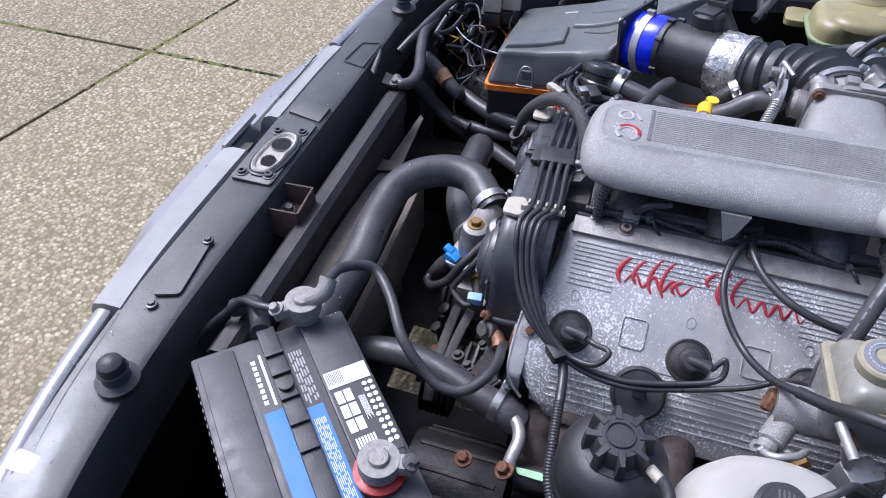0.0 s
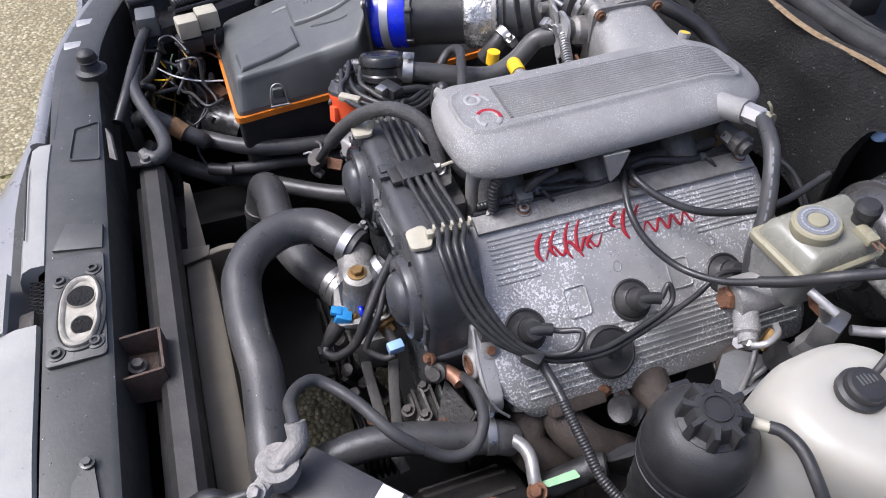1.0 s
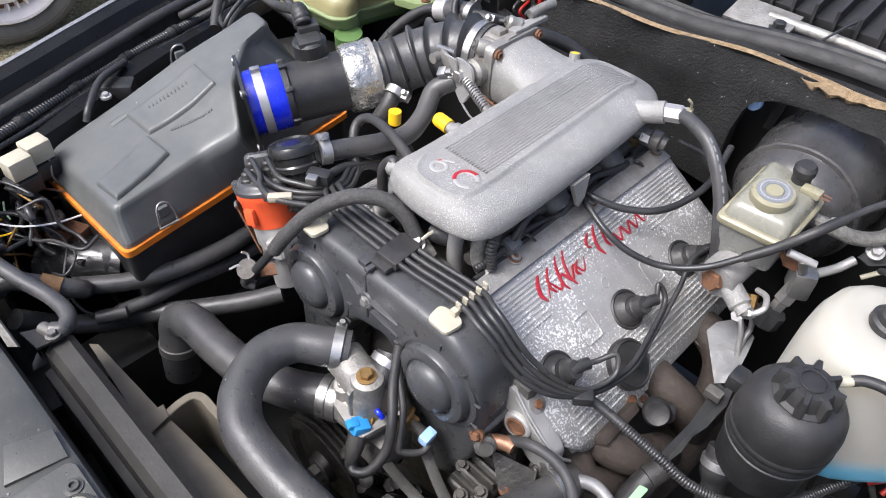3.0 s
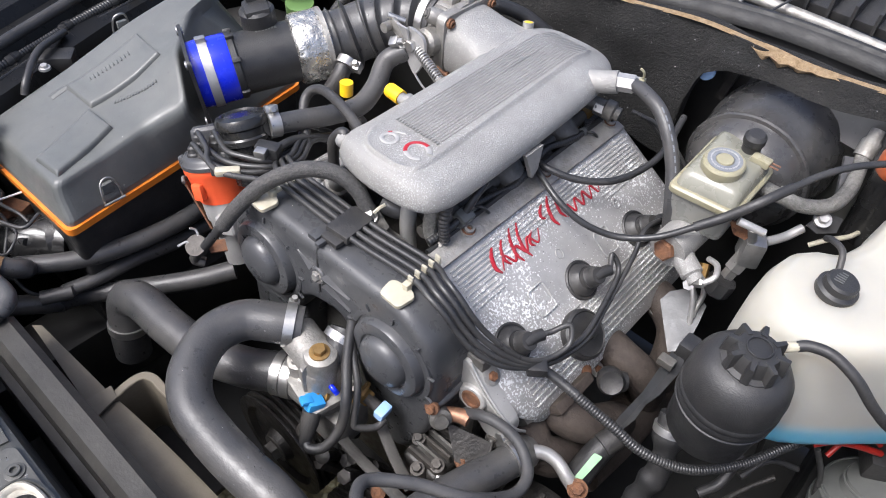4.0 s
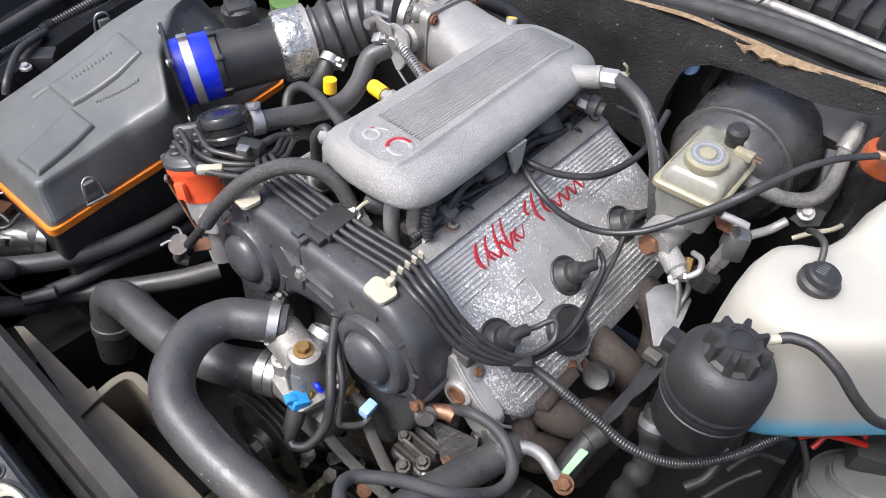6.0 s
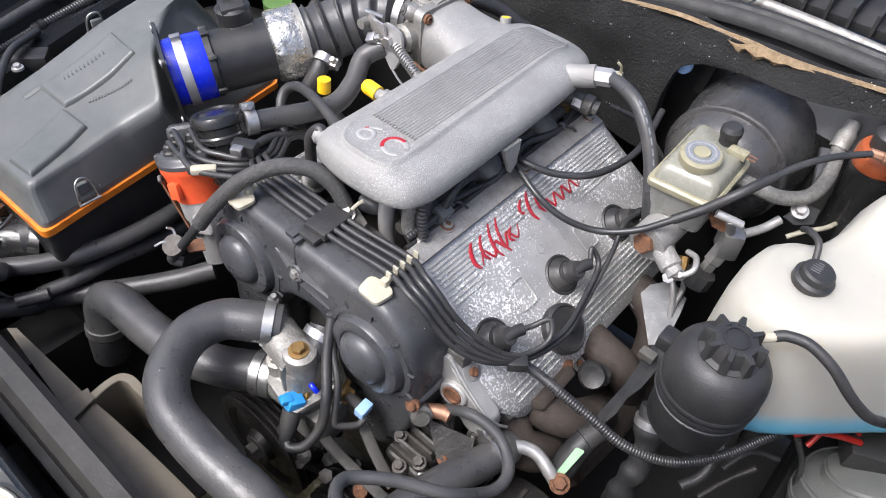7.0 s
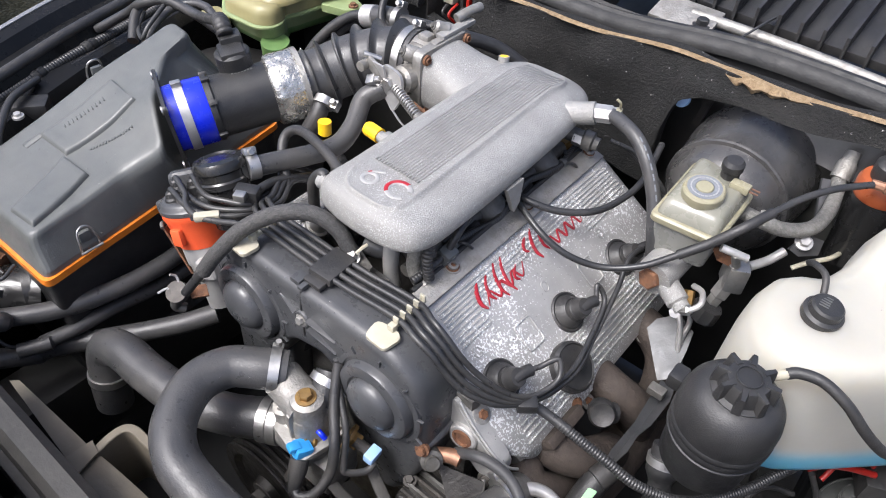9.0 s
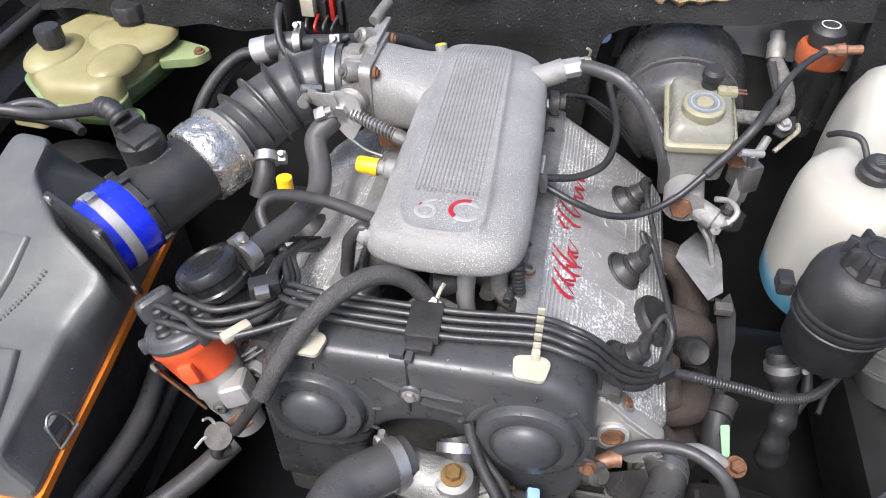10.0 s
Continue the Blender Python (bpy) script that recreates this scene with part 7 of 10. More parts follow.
        coil.append(a.lerp(b, k / (12 * 14)) + (sx * math.cos(ang) + sy * math.sin(ang)) * 0.0055)
    part("return_spring", sweep(bmesh.new(), coil, 0.0011, 6), STEEL, t, "bright coil return spring")
    part("spring_seat", lathe([(0.008, -0.004), (0.008, 0.010), (0.006, 0.012), (0, 0.012)], b, d, 14), DIRTY_ALLOY, t)
    part("link_wire", tube([q + V((0.004, -0.008, -0.030)), q + V((0.022, -0.010, -0.042)), q + V((0.040, -0.012, -0.046))], 0.0014, 6), STEEL, t)
    part("bracket", plate([q + V((0.030, 0.004, -0.016)), q + V((0.060, 0.000, -0.020)), q + V((0.062, 0.004, -0.045)), q + V((0.034, 0.006, -0.045))], 0.003), RUST, t, "brown cable bracket")
    # idle hose from the black canister to the throttle
    h = thing("idle_air_hose", (-0.15, 0.14, 0.70), "thick black idle air hose", "air hose")
    run = [(-0.1670, 0.0720, 0.7120), (-0.1570, 0.1000, 0.7100), (-0.1450, 0.1380, 0.7050), (-0.1360, 0.1720, 0.7050), (-0.1410, 0.2030, 0.7150), (-0.1530, 0.2320, 0.7300), (-0.140, 0.252, 0.742)]
    part("hose", tube(run, 0.0115, 16, 8), HOSE_RUBBER, h)
    clamp(V((-0.1660, 0.0760, 0.7120)), V(run[1]) - V(run[0]), 0.0120, h, 0.012, 60)
    clamp((-0.144, 0.252, 0.742), (-0.2, 0.4, 0.3), 0.0120, h, 0.010, 60)
    # thin hose arching into the plenum's flank
    simple_run("vacuum_hose", [(-0.1370, 0.0960, 0.6900), (-0.1670, 0.1180, 0.7120), (-0.1710, 0.1310, 0.7250), (-0.1530, 0.1350, 0.7350), (-0.1080, 0.1200, 0.7480), (-0.0750, 0.1090, 0.7500), (-0.050, 0.098, 0.752)], 0.0055, "thin black vacuum hose into the plenum", "hose", RUBBER, 10)
    simple_run("vacuum_hose", [(-0.053, 0.080, 0.757), (-0.0590, 0.0800, 0.7580), (-0.0690, 0.0780, 0.7450), (-0.0730, 0.0790, 0.7250), (-0.0790, 0.0840, 0.7000)], 0.0060, "short black vacuum hose at the plenum's corner", "hose", RUBBER, 10)
    c = thing("breather_tee", (-0.1910, 0.2030, 0.7100), "black hose tee with clamp and yellow cap", "hose tee")
    part("tee", tube([(-0.2070, 0.2200, 0.7150), (-0.2030, 0.2040, 0.7000), (-0.2080, 0.1910, 0.6800)], 0.0105, 14), RUBBER, c)
    clamp(V((-0.2020, 0.2140, 0.7120)), (0.2, -0.8, -0.5), 0.011, c, 0.010, 0)
    part("yellow_cap", lathe([(0.008, 0), (0.008, 0.016), (0.006, 0.018), (0, 0.018)], (-0.1750, 0.1890, 0.7100), V((-0.1750, 0.1880, 0.6950)) - V((-0.1750, 0.1890, 0.7100)), 16), YELLOW, c, "yellow plastic cap")


throttle()


def ignition():
    # distributor: alloy foot, tapered red-orange body and black cap with its towers
    ax = V((-0.322, 0.116, 0.940)).normalized()
    c = V((-0.2175, 0.0260, 0.6760)) - ax * 0.079
    t = thing("distributor", c - V((0, 0, 0.05)), "distributor with red-orange body and black cap", "distributor")
    part("alloy_base", lathe([(0.017, -0.06), (0.0185, -0.03), (0.022, -0.018), (0.0225, -0.004), (0.0250, 0.000), (0.0258, 0.012), (0.0268, 0.028)], c, ax, 32), COVER_PAINT, t, "pale alloy base")
    part("orange_body", lathe([(0.0250, 0.022), (0.0275, 0.023), (0.0285, 0.028), (0.0340, 0.056), (0.0358, 0.059), (0.0358, 0.066), (0.0320, 0.068)], c, ax, 40), RED_ORANGE, t, "red-orange plastic body")
    d1 = V((0.25, -1, 0.20)).normalized()
    part("orange_lug", block(c + ax * 0.042 + d1 * 0.034, (0.014, 0.008, 0.020), 0.003, turned(ax, d1)), RED_ORANGE, t)
    part("base_lug", block(c + ax * 0.010 + V((0.026, -0.012, 0.0)), (0.026, 0.030, 0.024), 0.006, turned(ax, d1), None, 3), COVER_PAINT, t)
    part("base_screw", bolt_mesh(c - ax * 0.012 + d1 * 0.023, d1, 0.0050, 0.004, True), DIRTY_ALLOY, t)
    d2 = V((-0.70, -0.70, -0.15)).normalized()
    w = d2.cross(ax).normalized() * 0.0045
    part("cap_clip", plate([c + ax * (g + 0.010) + d2 * r + w * e for g, r, e in ((0.034, 0.038, 1), (0.034, 0.038, -1), (0.010, 0.032, -1), (-0.026, 0.023, -1), (-0.026, 0.023, 1), (0.010, 0.032, 1))], 0.0022), RUST, t, "rusty spring clip")
    part("clip_hook", tube([c + ax * 0.046 + d2 * 0.039 - w * 1.6, c + ax * 0.049 + d2 * 0.041, c + ax * 0.046 + d2 * 0.039 + w * 1.6], 0.0022, 8), DIRTY_ALLOY, t)
    cap = part("black_cap", lathe([(0.0345, 0.064), (0.0368, 0.066), (0.0368, 0.070), (0.0350, 0.072), (0.0342, 0.075), (0.0320, 0.0775), (0.0290, 0.0790), (0.010, 0.0785), (0, 0.0785)], c, ax, 40), TIMING_PLASTIC, t, "dark grey cap with lead towers")
    part("cap_shield", block((-0.2470, 0.0400, 0.6700), (0.036, 0.018, 0.026), 0.0085, turned(ax, V((-0.8, 0.6, -0.2))), None, 3), TIMING_PLASTIC, cap)
    for a in (150, 215, 330):
        u = V((math.cos(radians(a)), math.sin(radians(a)), 0))
        u = (u - ax * u.dot(ax)).normalized()
        part("cap_lug", block(c + ax * 0.068 + u * 0.037, (0.010, 0.008, 0.012), 0.002, turned(ax, u)), TIMING_PLASTIC, cap)
    outlets = [V((-0.2270, 0.0180, 0.6880)), V((-0.2150, 0.0310, 0.6890)), V((-0.2080, 0.0110, 0.6850)), V((-0.2200, 0.0060, 0.6830)), V((-0.1980, 0.0300, 0.6850))]
    for p in outlets:
        part("tower", lathe([(0.0092, -0.016), (0.0082, -0.003), (0.0066, -0.001), (0.0062, 0.004), (0.0045, 0.006), (0, 0.0065)], p, ax, 16), RUBBER, cap)
    # leads that leave the cap and bunch towards the engine's middle
    routes = [
        [(-0.1960, 0.0090, 0.6980), (-0.1790, -0.0020, 0.7000), (-0.1560, -0.0060, 0.7010), (-0.1330, 0.0010, 0.7040), (-0.1100, 0.0100, 0.7090)],
        [(-0.1780, 0.0210, 0.7000), (-0.1550, 0.0290, 0.7000), (-0.1340, 0.0420, 0.7000), (-0.1280, 0.0660, 0.6980), (-0.1450, 0.1020, 0.6960), (-0.135, 0.150, 0.655)],
        [(-0.1750, 0.0110, 0.6960), (-0.1510, 0.0190, 0.6970), (-0.1290, 0.0400, 0.6970), (-0.1260, 0.0700, 0.6940), (-0.1420, 0.1070, 0.6920), (-0.130, 0.165, 0.650)],
        [(-0.1880, 0.0010, 0.6940), (-0.1700, 0.0020, 0.6940), (-0.1500, 0.0110, 0.6940), (-0.1320, 0.0320, 0.6930), (-0.1220, 0.0720, 0.6900), (-0.1390, 0.1120, 0.6880), (-0.125, 0.180, 0.645)],
        [(-0.1740, 0.0280, 0.6940), (-0.1500, 0.0360, 0.6960), (-0.1390, 0.0600, 0.6940), (-0.1450, 0.0910, 0.6920), (-0.1640, 0.1190, 0.6900), (-0.140, 0.170, 0.650)],
    ]
    for p, route in zip(outlets, routes):
        lead = thing("spark_lead", p, "glossy black spark plug lead from the distributor", "ignition lead", "spark plug leads")
        part("insulation", tube([p, p + ax * 0.009 + V((0.003, 0.000, 0)), *route], 0.0032, 10), WIRE_RUBBER, lead)
    solo("lead_clip", block((-0.1460, -0.0000, 0.7030), (0.026, 0.010, 0.008), 0.003, Matrix.Rotation(0.9, 3, "Z")), CREAM, "small cream clip round two leads", "cable clip", "lead clips")
    # black idle valve canister
    c2 = V((-0.1820, 0.0510, 0.6890))
    k2 = thing("idle_valve", c2 - V((0, 0, 0.04)), "glossy black ribbed idle valve canister", "idle valve")
    ax2 = V((-0.36, 0.10, 0.92)).normalized()
    part("canister", lathe([(0.024, -0.040), (0.024, -0.020), (0.027, -0.018), (0.027, -0.012), (0.025, -0.010), (0.025, 0.004), (0.0285, 0.006), (0.0285, 0.012), (0.027, 0.014), (0.027, 0.022), (0.0295, 0.024), (0.0295, 0.030), (0.027, 0.034), (0.020, 0.036), (0.018, 0.034), (0, 0.034)], c2, ax2, 36), GLOSS_BLACK, k2)
    part("spout", tube([c2 + V((0, 0.004, 0.006)), V((-0.1760, 0.0690, 0.7060)), V((-0.1660, 0.0730, 0.7120))], 0.012, 16), BLACK_PLASTIC, k2)
    cp = thing("electrical_connector", (-0.1420, 0.0500, 0.7050), "dark connector with a ribbed metal clip", "electrical plug")
    part("shell", block(V((-0.1390, 0.0470, 0.7080)), (0.026, 0.016, 0.016), 0.003, Matrix.Rotation(0.5, 3, "Z")), BLACK_PLASTIC, cp)
    part("metal_clip", block(V((-0.1350, 0.0350, 0.7140)), (0.012, 0.010, 0.008), 0.001, Matrix.Rotation(0.5, 3, "Z")), STEEL, cp)
    part("tail", tube([(-0.1380, 0.0570, 0.7060), (-0.1420, 0.0860, 0.7000), (-0.1410, 0.1320, 0.6800)], 0.005, 8), WIRE_RUBBER, cp)
    # arched hose over the leads
    arch = [(-0.0010, 0.0590, 0.7080), (-0.0150, 0.0560, 0.7300), (-0.0350, 0.0440, 0.7450), (-0.0580, 0.0230, 0.7450), (-0.0840, 0.0000, 0.7250), (-0.1040, -0.0210, 0.6950), (-0.1180, -0.0330, 0.6680)]
    a = thing("arched_hose", arch[3], "braided-texture black rubber hose arching over the leads", "hose")
    part("hose", tube(arch, 0.0080, 16, 10), CLOTH_BRAID, a)
    part("thin_tail", tube([(-0.1180, -0.0320, 0.6700), (-0.1330, -0.0390, 0.6450), (-0.1460, -0.0440, 0.6250)], 0.005, 10), WIRE_RUBBER, a)
    y2 = thing("cable_eye", (-0.1750, -0.0390, 0.6000), "dirty cable eye and bracket beside the belt cover", "bracket")
    part("eye", lathe([(0.006, -0.004), (0.012, -0.004), (0.012, 0.004), (0.006, 0.004)], (-0.1640, -0.0440, 0.6120), (0.2, -0.5, 0.8), 18), BLOCK_METAL, y2)
    part("plate", plate([(-0.1690, -0.0310, 0.6050), (-0.1570, -0.0140, 0.6050), (-0.1450, -0.0200, 0.6000), (-0.1550, -0.0350, 0.6000)], 0.003), RUST, y2)
    part("loop", tube([(-0.1640, -0.0450, 0.6050), (-0.1690, -0.0480, 0.5900), (-0.1620, -0.0410, 0.5850)], 0.006, 10), RUBBER, y2)
    for pts in ([(-0.1640, -0.0400, 0.6150), (-0.1720, -0.0370, 0.6250), (-0.1750, -0.0420, 0.6300)], [(-0.1680, -0.0460, 0.6120), (-0.1740, -0.0500, 0.6150), (-0.1800, -0.0580, 0.6100)]):
        part("twisted_wire", tube(pts, 0.0014, 6), ZINC, y2)


ignition()


def coolant_tank():
    t = thing("coolant_tank", (-0.50, 0.44, 0.50), "yellowed translucent coolant expansion tank, green below", "coolant tank")
    out = [(-0.548, 0.325), (-0.474, 0.328), (-0.456, 0.346), (-0.458, 0.368), (-0.470, 0.381), (-0.462, 0.402), (-0.452, 0.490), (-0.480, 0.540), (-0.600, 0.540), (-0.630, 0.46), (-0.615, 0.38)]
    def ring(z, d, k=5):
        r = rounded([(x, y, z) for x, y in out], 0.013, k)
        return [p + (V((-0.525, 0.44, z)) - p).normalized() * d for p in r]
    part("lower_half", loft([ring(0.622, 0.045), ring(0.627, 0.024), ring(0.634, 0.014), ring(0.644, 0.010)]), TANK_GREEN, t, "green coolant showing through the lower half", 50)
    part("middle_band", loft([ring(0.644, 0.010), ring(0.652, 0.007), ring(0.664, 0.005)]), TANK_PALE, t, "", 50)
    part("seam", loft([ring(0.664, -0.001), ring(0.665, -0.003), ring(0.668, -0.003), ring(0.669, -0.001)]), TANK_PALE, t, "moulded seam")
    part("upper_half", loft([ring(0.669, 0.003), ring(0.682, 0.004), ring(0.690, 0.007), ring(0.695, 0.013), ring(0.697, 0.021), ring(0.6975, 0.035)]), TANK_YELLOW, t, "", 50)
    for x, y, sx, sy in ((-0.575, 0.405, 0.07, 0.10), (-0.500, 0.470, 0.12, 0.12), (-0.485, 0.395, 0.06, 0.09)):
        bm = lathe([(1.0, 0.0), (0.97, 0.005), (0.85, 0.010), (0.5, 0.0135), (0, 0.014)], (0, 0, 0), (0, 0, 1), 28)
        for v in bm.verts:
            v.co = V((x + v.co.x * sx / 2, y + v.co.y * sy / 2, 0.691 + v.co.z))
        part("hump", bm, TANK_YELLOW, t, "", 50)
    for x, y, r in ((-0.573, 0.405, 0.016), (-0.505, 0.485, 0.021)):
        part("screw_cap", lathe([(r * 0.9, 0.0), (r * 0.9, 0.006), (r, 0.008), (r, 0.024), (r * 0.92, 0.028), (0, 0.029)], (x, y, 0.703), (0, 0, 1), 40, None, lambda a, row: 1 + (0.05 if row in (2, 3) and int(a / (2 * math.pi) * 20) % 2 else 0)), BLACK_PLASTIC, t, "black ribbed screw cap")
        part("neck", lathe([(r * 0.85, 0), (r * 0.85, 0.02)], (x, y, 0.685), (0, 0, 1), 24), TANK_YELLOW, t)
    ear = part("mounting_ear", plate(rounded([(-0.455, 0.436, 0.676), (-0.400, 0.446, 0.680), (-0.390, 0.474, 0.680), (-0.455, 0.500, 0.676)], 0.012), 0.012, 0.002), TANK_PALE, t)
    part("ear_bolt", bolt_mesh((-0.403, 0.462, 0.681), (0, 0, 1), 0.005, 0.004), RUST, ear)
    part("mounting_ear", plate(rounded([(-0.585, 0.300, 0.662), (-0.535, 0.296, 0.662), (-0.535, 0.33, 0.662), (-0.585, 0.34, 0.662)], 0.010), 0.010, 0.002), TANK_YELLOW, t)
    part("spout", lathe([(0.022, 0.004), (0.022, -0.06), (0.018, -0.09)], (-0.458, 0.347, 0.640), (0.1, -0.1, 1), 20), TANK_GREEN, t, "green outlet")
    part("outlet_body", block((-0.455, 0.355, 0.58), (0.05, 0.05, 0.08), 0.018), TANK_GREEN, t)


coolant_tank()


def wing_side():
    """Looms, pipes and relays between the filter box and the wing."""
    runs = [
        ([(-0.5110, -0.1750, 0.6600), (-0.5450, -0.1030, 0.6550), (-0.5930, 0.0380, 0.6550), (-0.6240, 0.1950, 0.6600), (-0.6580, 0.3540, 0.6650)], 0.0075, True),
        ([(-0.5220, -0.1840, 0.6450), (-0.5380, -0.1030, 0.6400), (-0.5830, 0.0380, 0.6400), (-0.6220, 0.2130, 0.6450), (-0.6440, 0.3670, 0.6500)], 0.0085, False),
        ([(-0.5290, -0.1720, 0.6300), (-0.5540, -0.0830, 0.6300), (-0.5980, 0.0720, 0.6300), (-0.6190, 0.2310, 0.6350)], 0.0065, True),
    ]
    for pts, r, ribbed in runs:
        t = thing("wing_loom", pts[2], "black wiring conduit along the inner wing", "wiring loom", "wing looms")
        part("run", corrugated(pts, r, 0.0045, 0.14, 10) if ribbed else tube(pts, r, 12), WIRE_RUBBER, t)
        line = even(spline(pts, 8), 0.01)
        for k in range(6, len(line) - 2, 9):
            part("tape_wrap", lathe([(r * 1.02, -0.011), (r * 1.16, -0.009), (r * 1.20, 0.0), (r * 1.16, 0.009), (r * 1.02, 0.011)], line[k], line[k + 1] - line[k - 1], 12), SEAL_RUBBER, t)
            part("cable_tie", lathe([(r * 1.18, -0.0016), (r * 1.34, -0.0014), (r * 1.34, 0.0014), (r * 1.18, 0.0016)], line[k], line[k + 1] - line[k - 1], 12), GLOSS_BLACK, t)
    for dx, dz, r in ((-0.016, 0.006, 0.0032), (0.013, -0.006, 0.0040), (-0.024, -0.004, 0.0046)):
        simple_run("wing_wire", [(x + dx + 0.003 * math.sin(y * 31 + dx * 400), y, z + dz) for x, y, z in runs[0][0]], r, "thin black wire beside the wing looms", "cable", GLOSS_BLACK, 8, "wing wires")
    simple_run("pipe_loop", [(-0.5260, 0.1600, 0.6900), (-0.5560, 0.1920, 0.7100), (-0.5600, 0.2310, 0.7150), (-0.4970, 0.2450, 0.7100), (-0.4460, 0.2490, 0.7000)], 0.0075, "black pipe looping behind the filter box", "hose", RUBBER, 10)
    simple_run("pipe_loop", [(-0.5200, 0.1700, 0.6800), (-0.5330, 0.2060, 0.7000), (-0.5350, 0.2450, 0.7100), (-0.4920, 0.2630, 0.7150), (-0.4320, 0.2390, 0.7000)], 0.006, "grey pipe looping behind the filter box", "hose", HOSE_RUBBER, 10)
    simple_run("cable", [(-0.5780, 0.0410, 0.6600), (-0.5470, -0.0090, 0.6650), (-0.5120, -0.0450, 0.6550), (-0.5060, -0.0560, 0.6400)], 0.005, "black cable down to the filter box", "cable", WIRE_RUBBER, 8)
    s = thing("map_sensor", (-0.5570, 0.0070, 0.6400), "small black sensor on the inner wing", "sensor")
    part("body", block(V((-0.5510, 0.0090, 0.6420)), (0.050, 0.030, 0.022), 0.004, Matrix.Rotation(0.9, 3, "Z")), BLACK_PLASTIC, s)
    part("screw", bolt_mesh((-0.5220, -0.0170, 0.6550), (0, 0, 1), 0.005, 0.004), ZINC, s)
    for q, m, lab in (((-0.4570, -0.1610, 0.6520), CREAM, "cream plastic relay"), ((-0.4740, -0.1320, 0.6520), CREAM, "cream plastic relay")):
        r = thing("relay", V(q) - V((0, 0, 0.02)), lab + " beside the filter box", "relay", "relays")
        part("case", block(V(q), (0.026, 0.030, 0.026), 0.003, Matrix.Rotation(0.15, 3, "Z")), m, r)
        part("socket", block(V(q) + V((0.0, -0.002, -0.026)), (0.030, 0.034, 0.022), 0.003, Matrix.Rotation(0.15, 3, "Z")), BLACK_PLASTIC, r)
    rng = random.Random(12)
    mats = [WIRE_RUBBER] * 9 + [RUST, DARK_RED, BRASS, HOSE_RUBBER]
    t = thing("wire_tangle", (-0.4840, -0.1900, 0.5600), "tangle of thin coloured wires ahead of the filter box", "wiring loom")
    o = V((-0.4620, -0.1820, 0.6000))
    for k in range(39):
        a = o + V((rng.uniform(-0.10, 0.05), rng.uniform(-0.035, 0.02), rng.uniform(-0.02, 0.03)))
        pts = [a]
        for _ in range(4):
            pts.append(pts[-1] + V((rng.uniform(-0.035, 0.05), rng.uniform(-0.03, 0.03), rng.uniform(-0.035, 0.012))))
        part("wire", tube(pts, rng.choice((0.0022, 0.003, 0.0045)) if k % 13 < 9 else 0.0016, 7, 5), mats[k % len(mats)], t)
    for pts, m in (([(-0.4640, -0.2110, 0.6150), (-0.4490, -0.2100, 0.6100), (-0.4440, -0.2050, 0.6000)], YELLOW), ([(-0.4410, -0.2220, 0.6100), (-0.4110, -0.1940, 0.6050), (-0.3960, -0.1610, 0.6000), (-0.3950, -0.1310, 0.5950)], WHITE), ([(-0.4190, -0.2230, 0.6000), (-0.4140, -0.2070, 0.6000), (-0.4160, -0.1980, 0.6000)], YELLOW), ([(-0.4620, -0.1920, 0.6100), (-0.4490, -0.1970, 0.6050), (-0.4380, -0.1970, 0.6000)], GREEN_TAG)):
        part("thin_wire", tube(pts, 0.0012, 6), m, t, "thin coloured wire")
    for q in ((-0.4170, -0.1390, 0.5600), (-0.4290, -0.1580, 0.5500)):
        c = thing("inline_connector", V(q), "brown inline connector in the wire tangle", "electrical plug", "inline connectors")
        part("shell", block(V(q), (0.035, 0.018, 0.016), 0.003, Matrix.Rotation(0.4, 3, "Z")), RUST, c)
        part("lead", tube([V(q) + V((-0.015, -0.005, 0)), V(q) + V((-0.04, -0.02, -0.01)), V(q) + V((-0.07, -0.02, -0.02))], 0.008, 8), RUBBER, c)
    j = thing("junction_block", (-0.4830, -0.2070, 0.6600), "dark junction block at the slam panel's end", "junction box")
    part("block", block(V((-0.4810, -0.2130, 0.6550)), (0.036, 0.028, 0.03), 0.004), GREY_PLASTIC, j)
    part("tail", tube([(-0.4890, -0.2180, 0.6400), (-0.4470, -0.2340, 0.6200), (-0.4170, -0.2450, 0.6000)], 0.006, 8), WIRE_RUBBER, j)


wing_side()


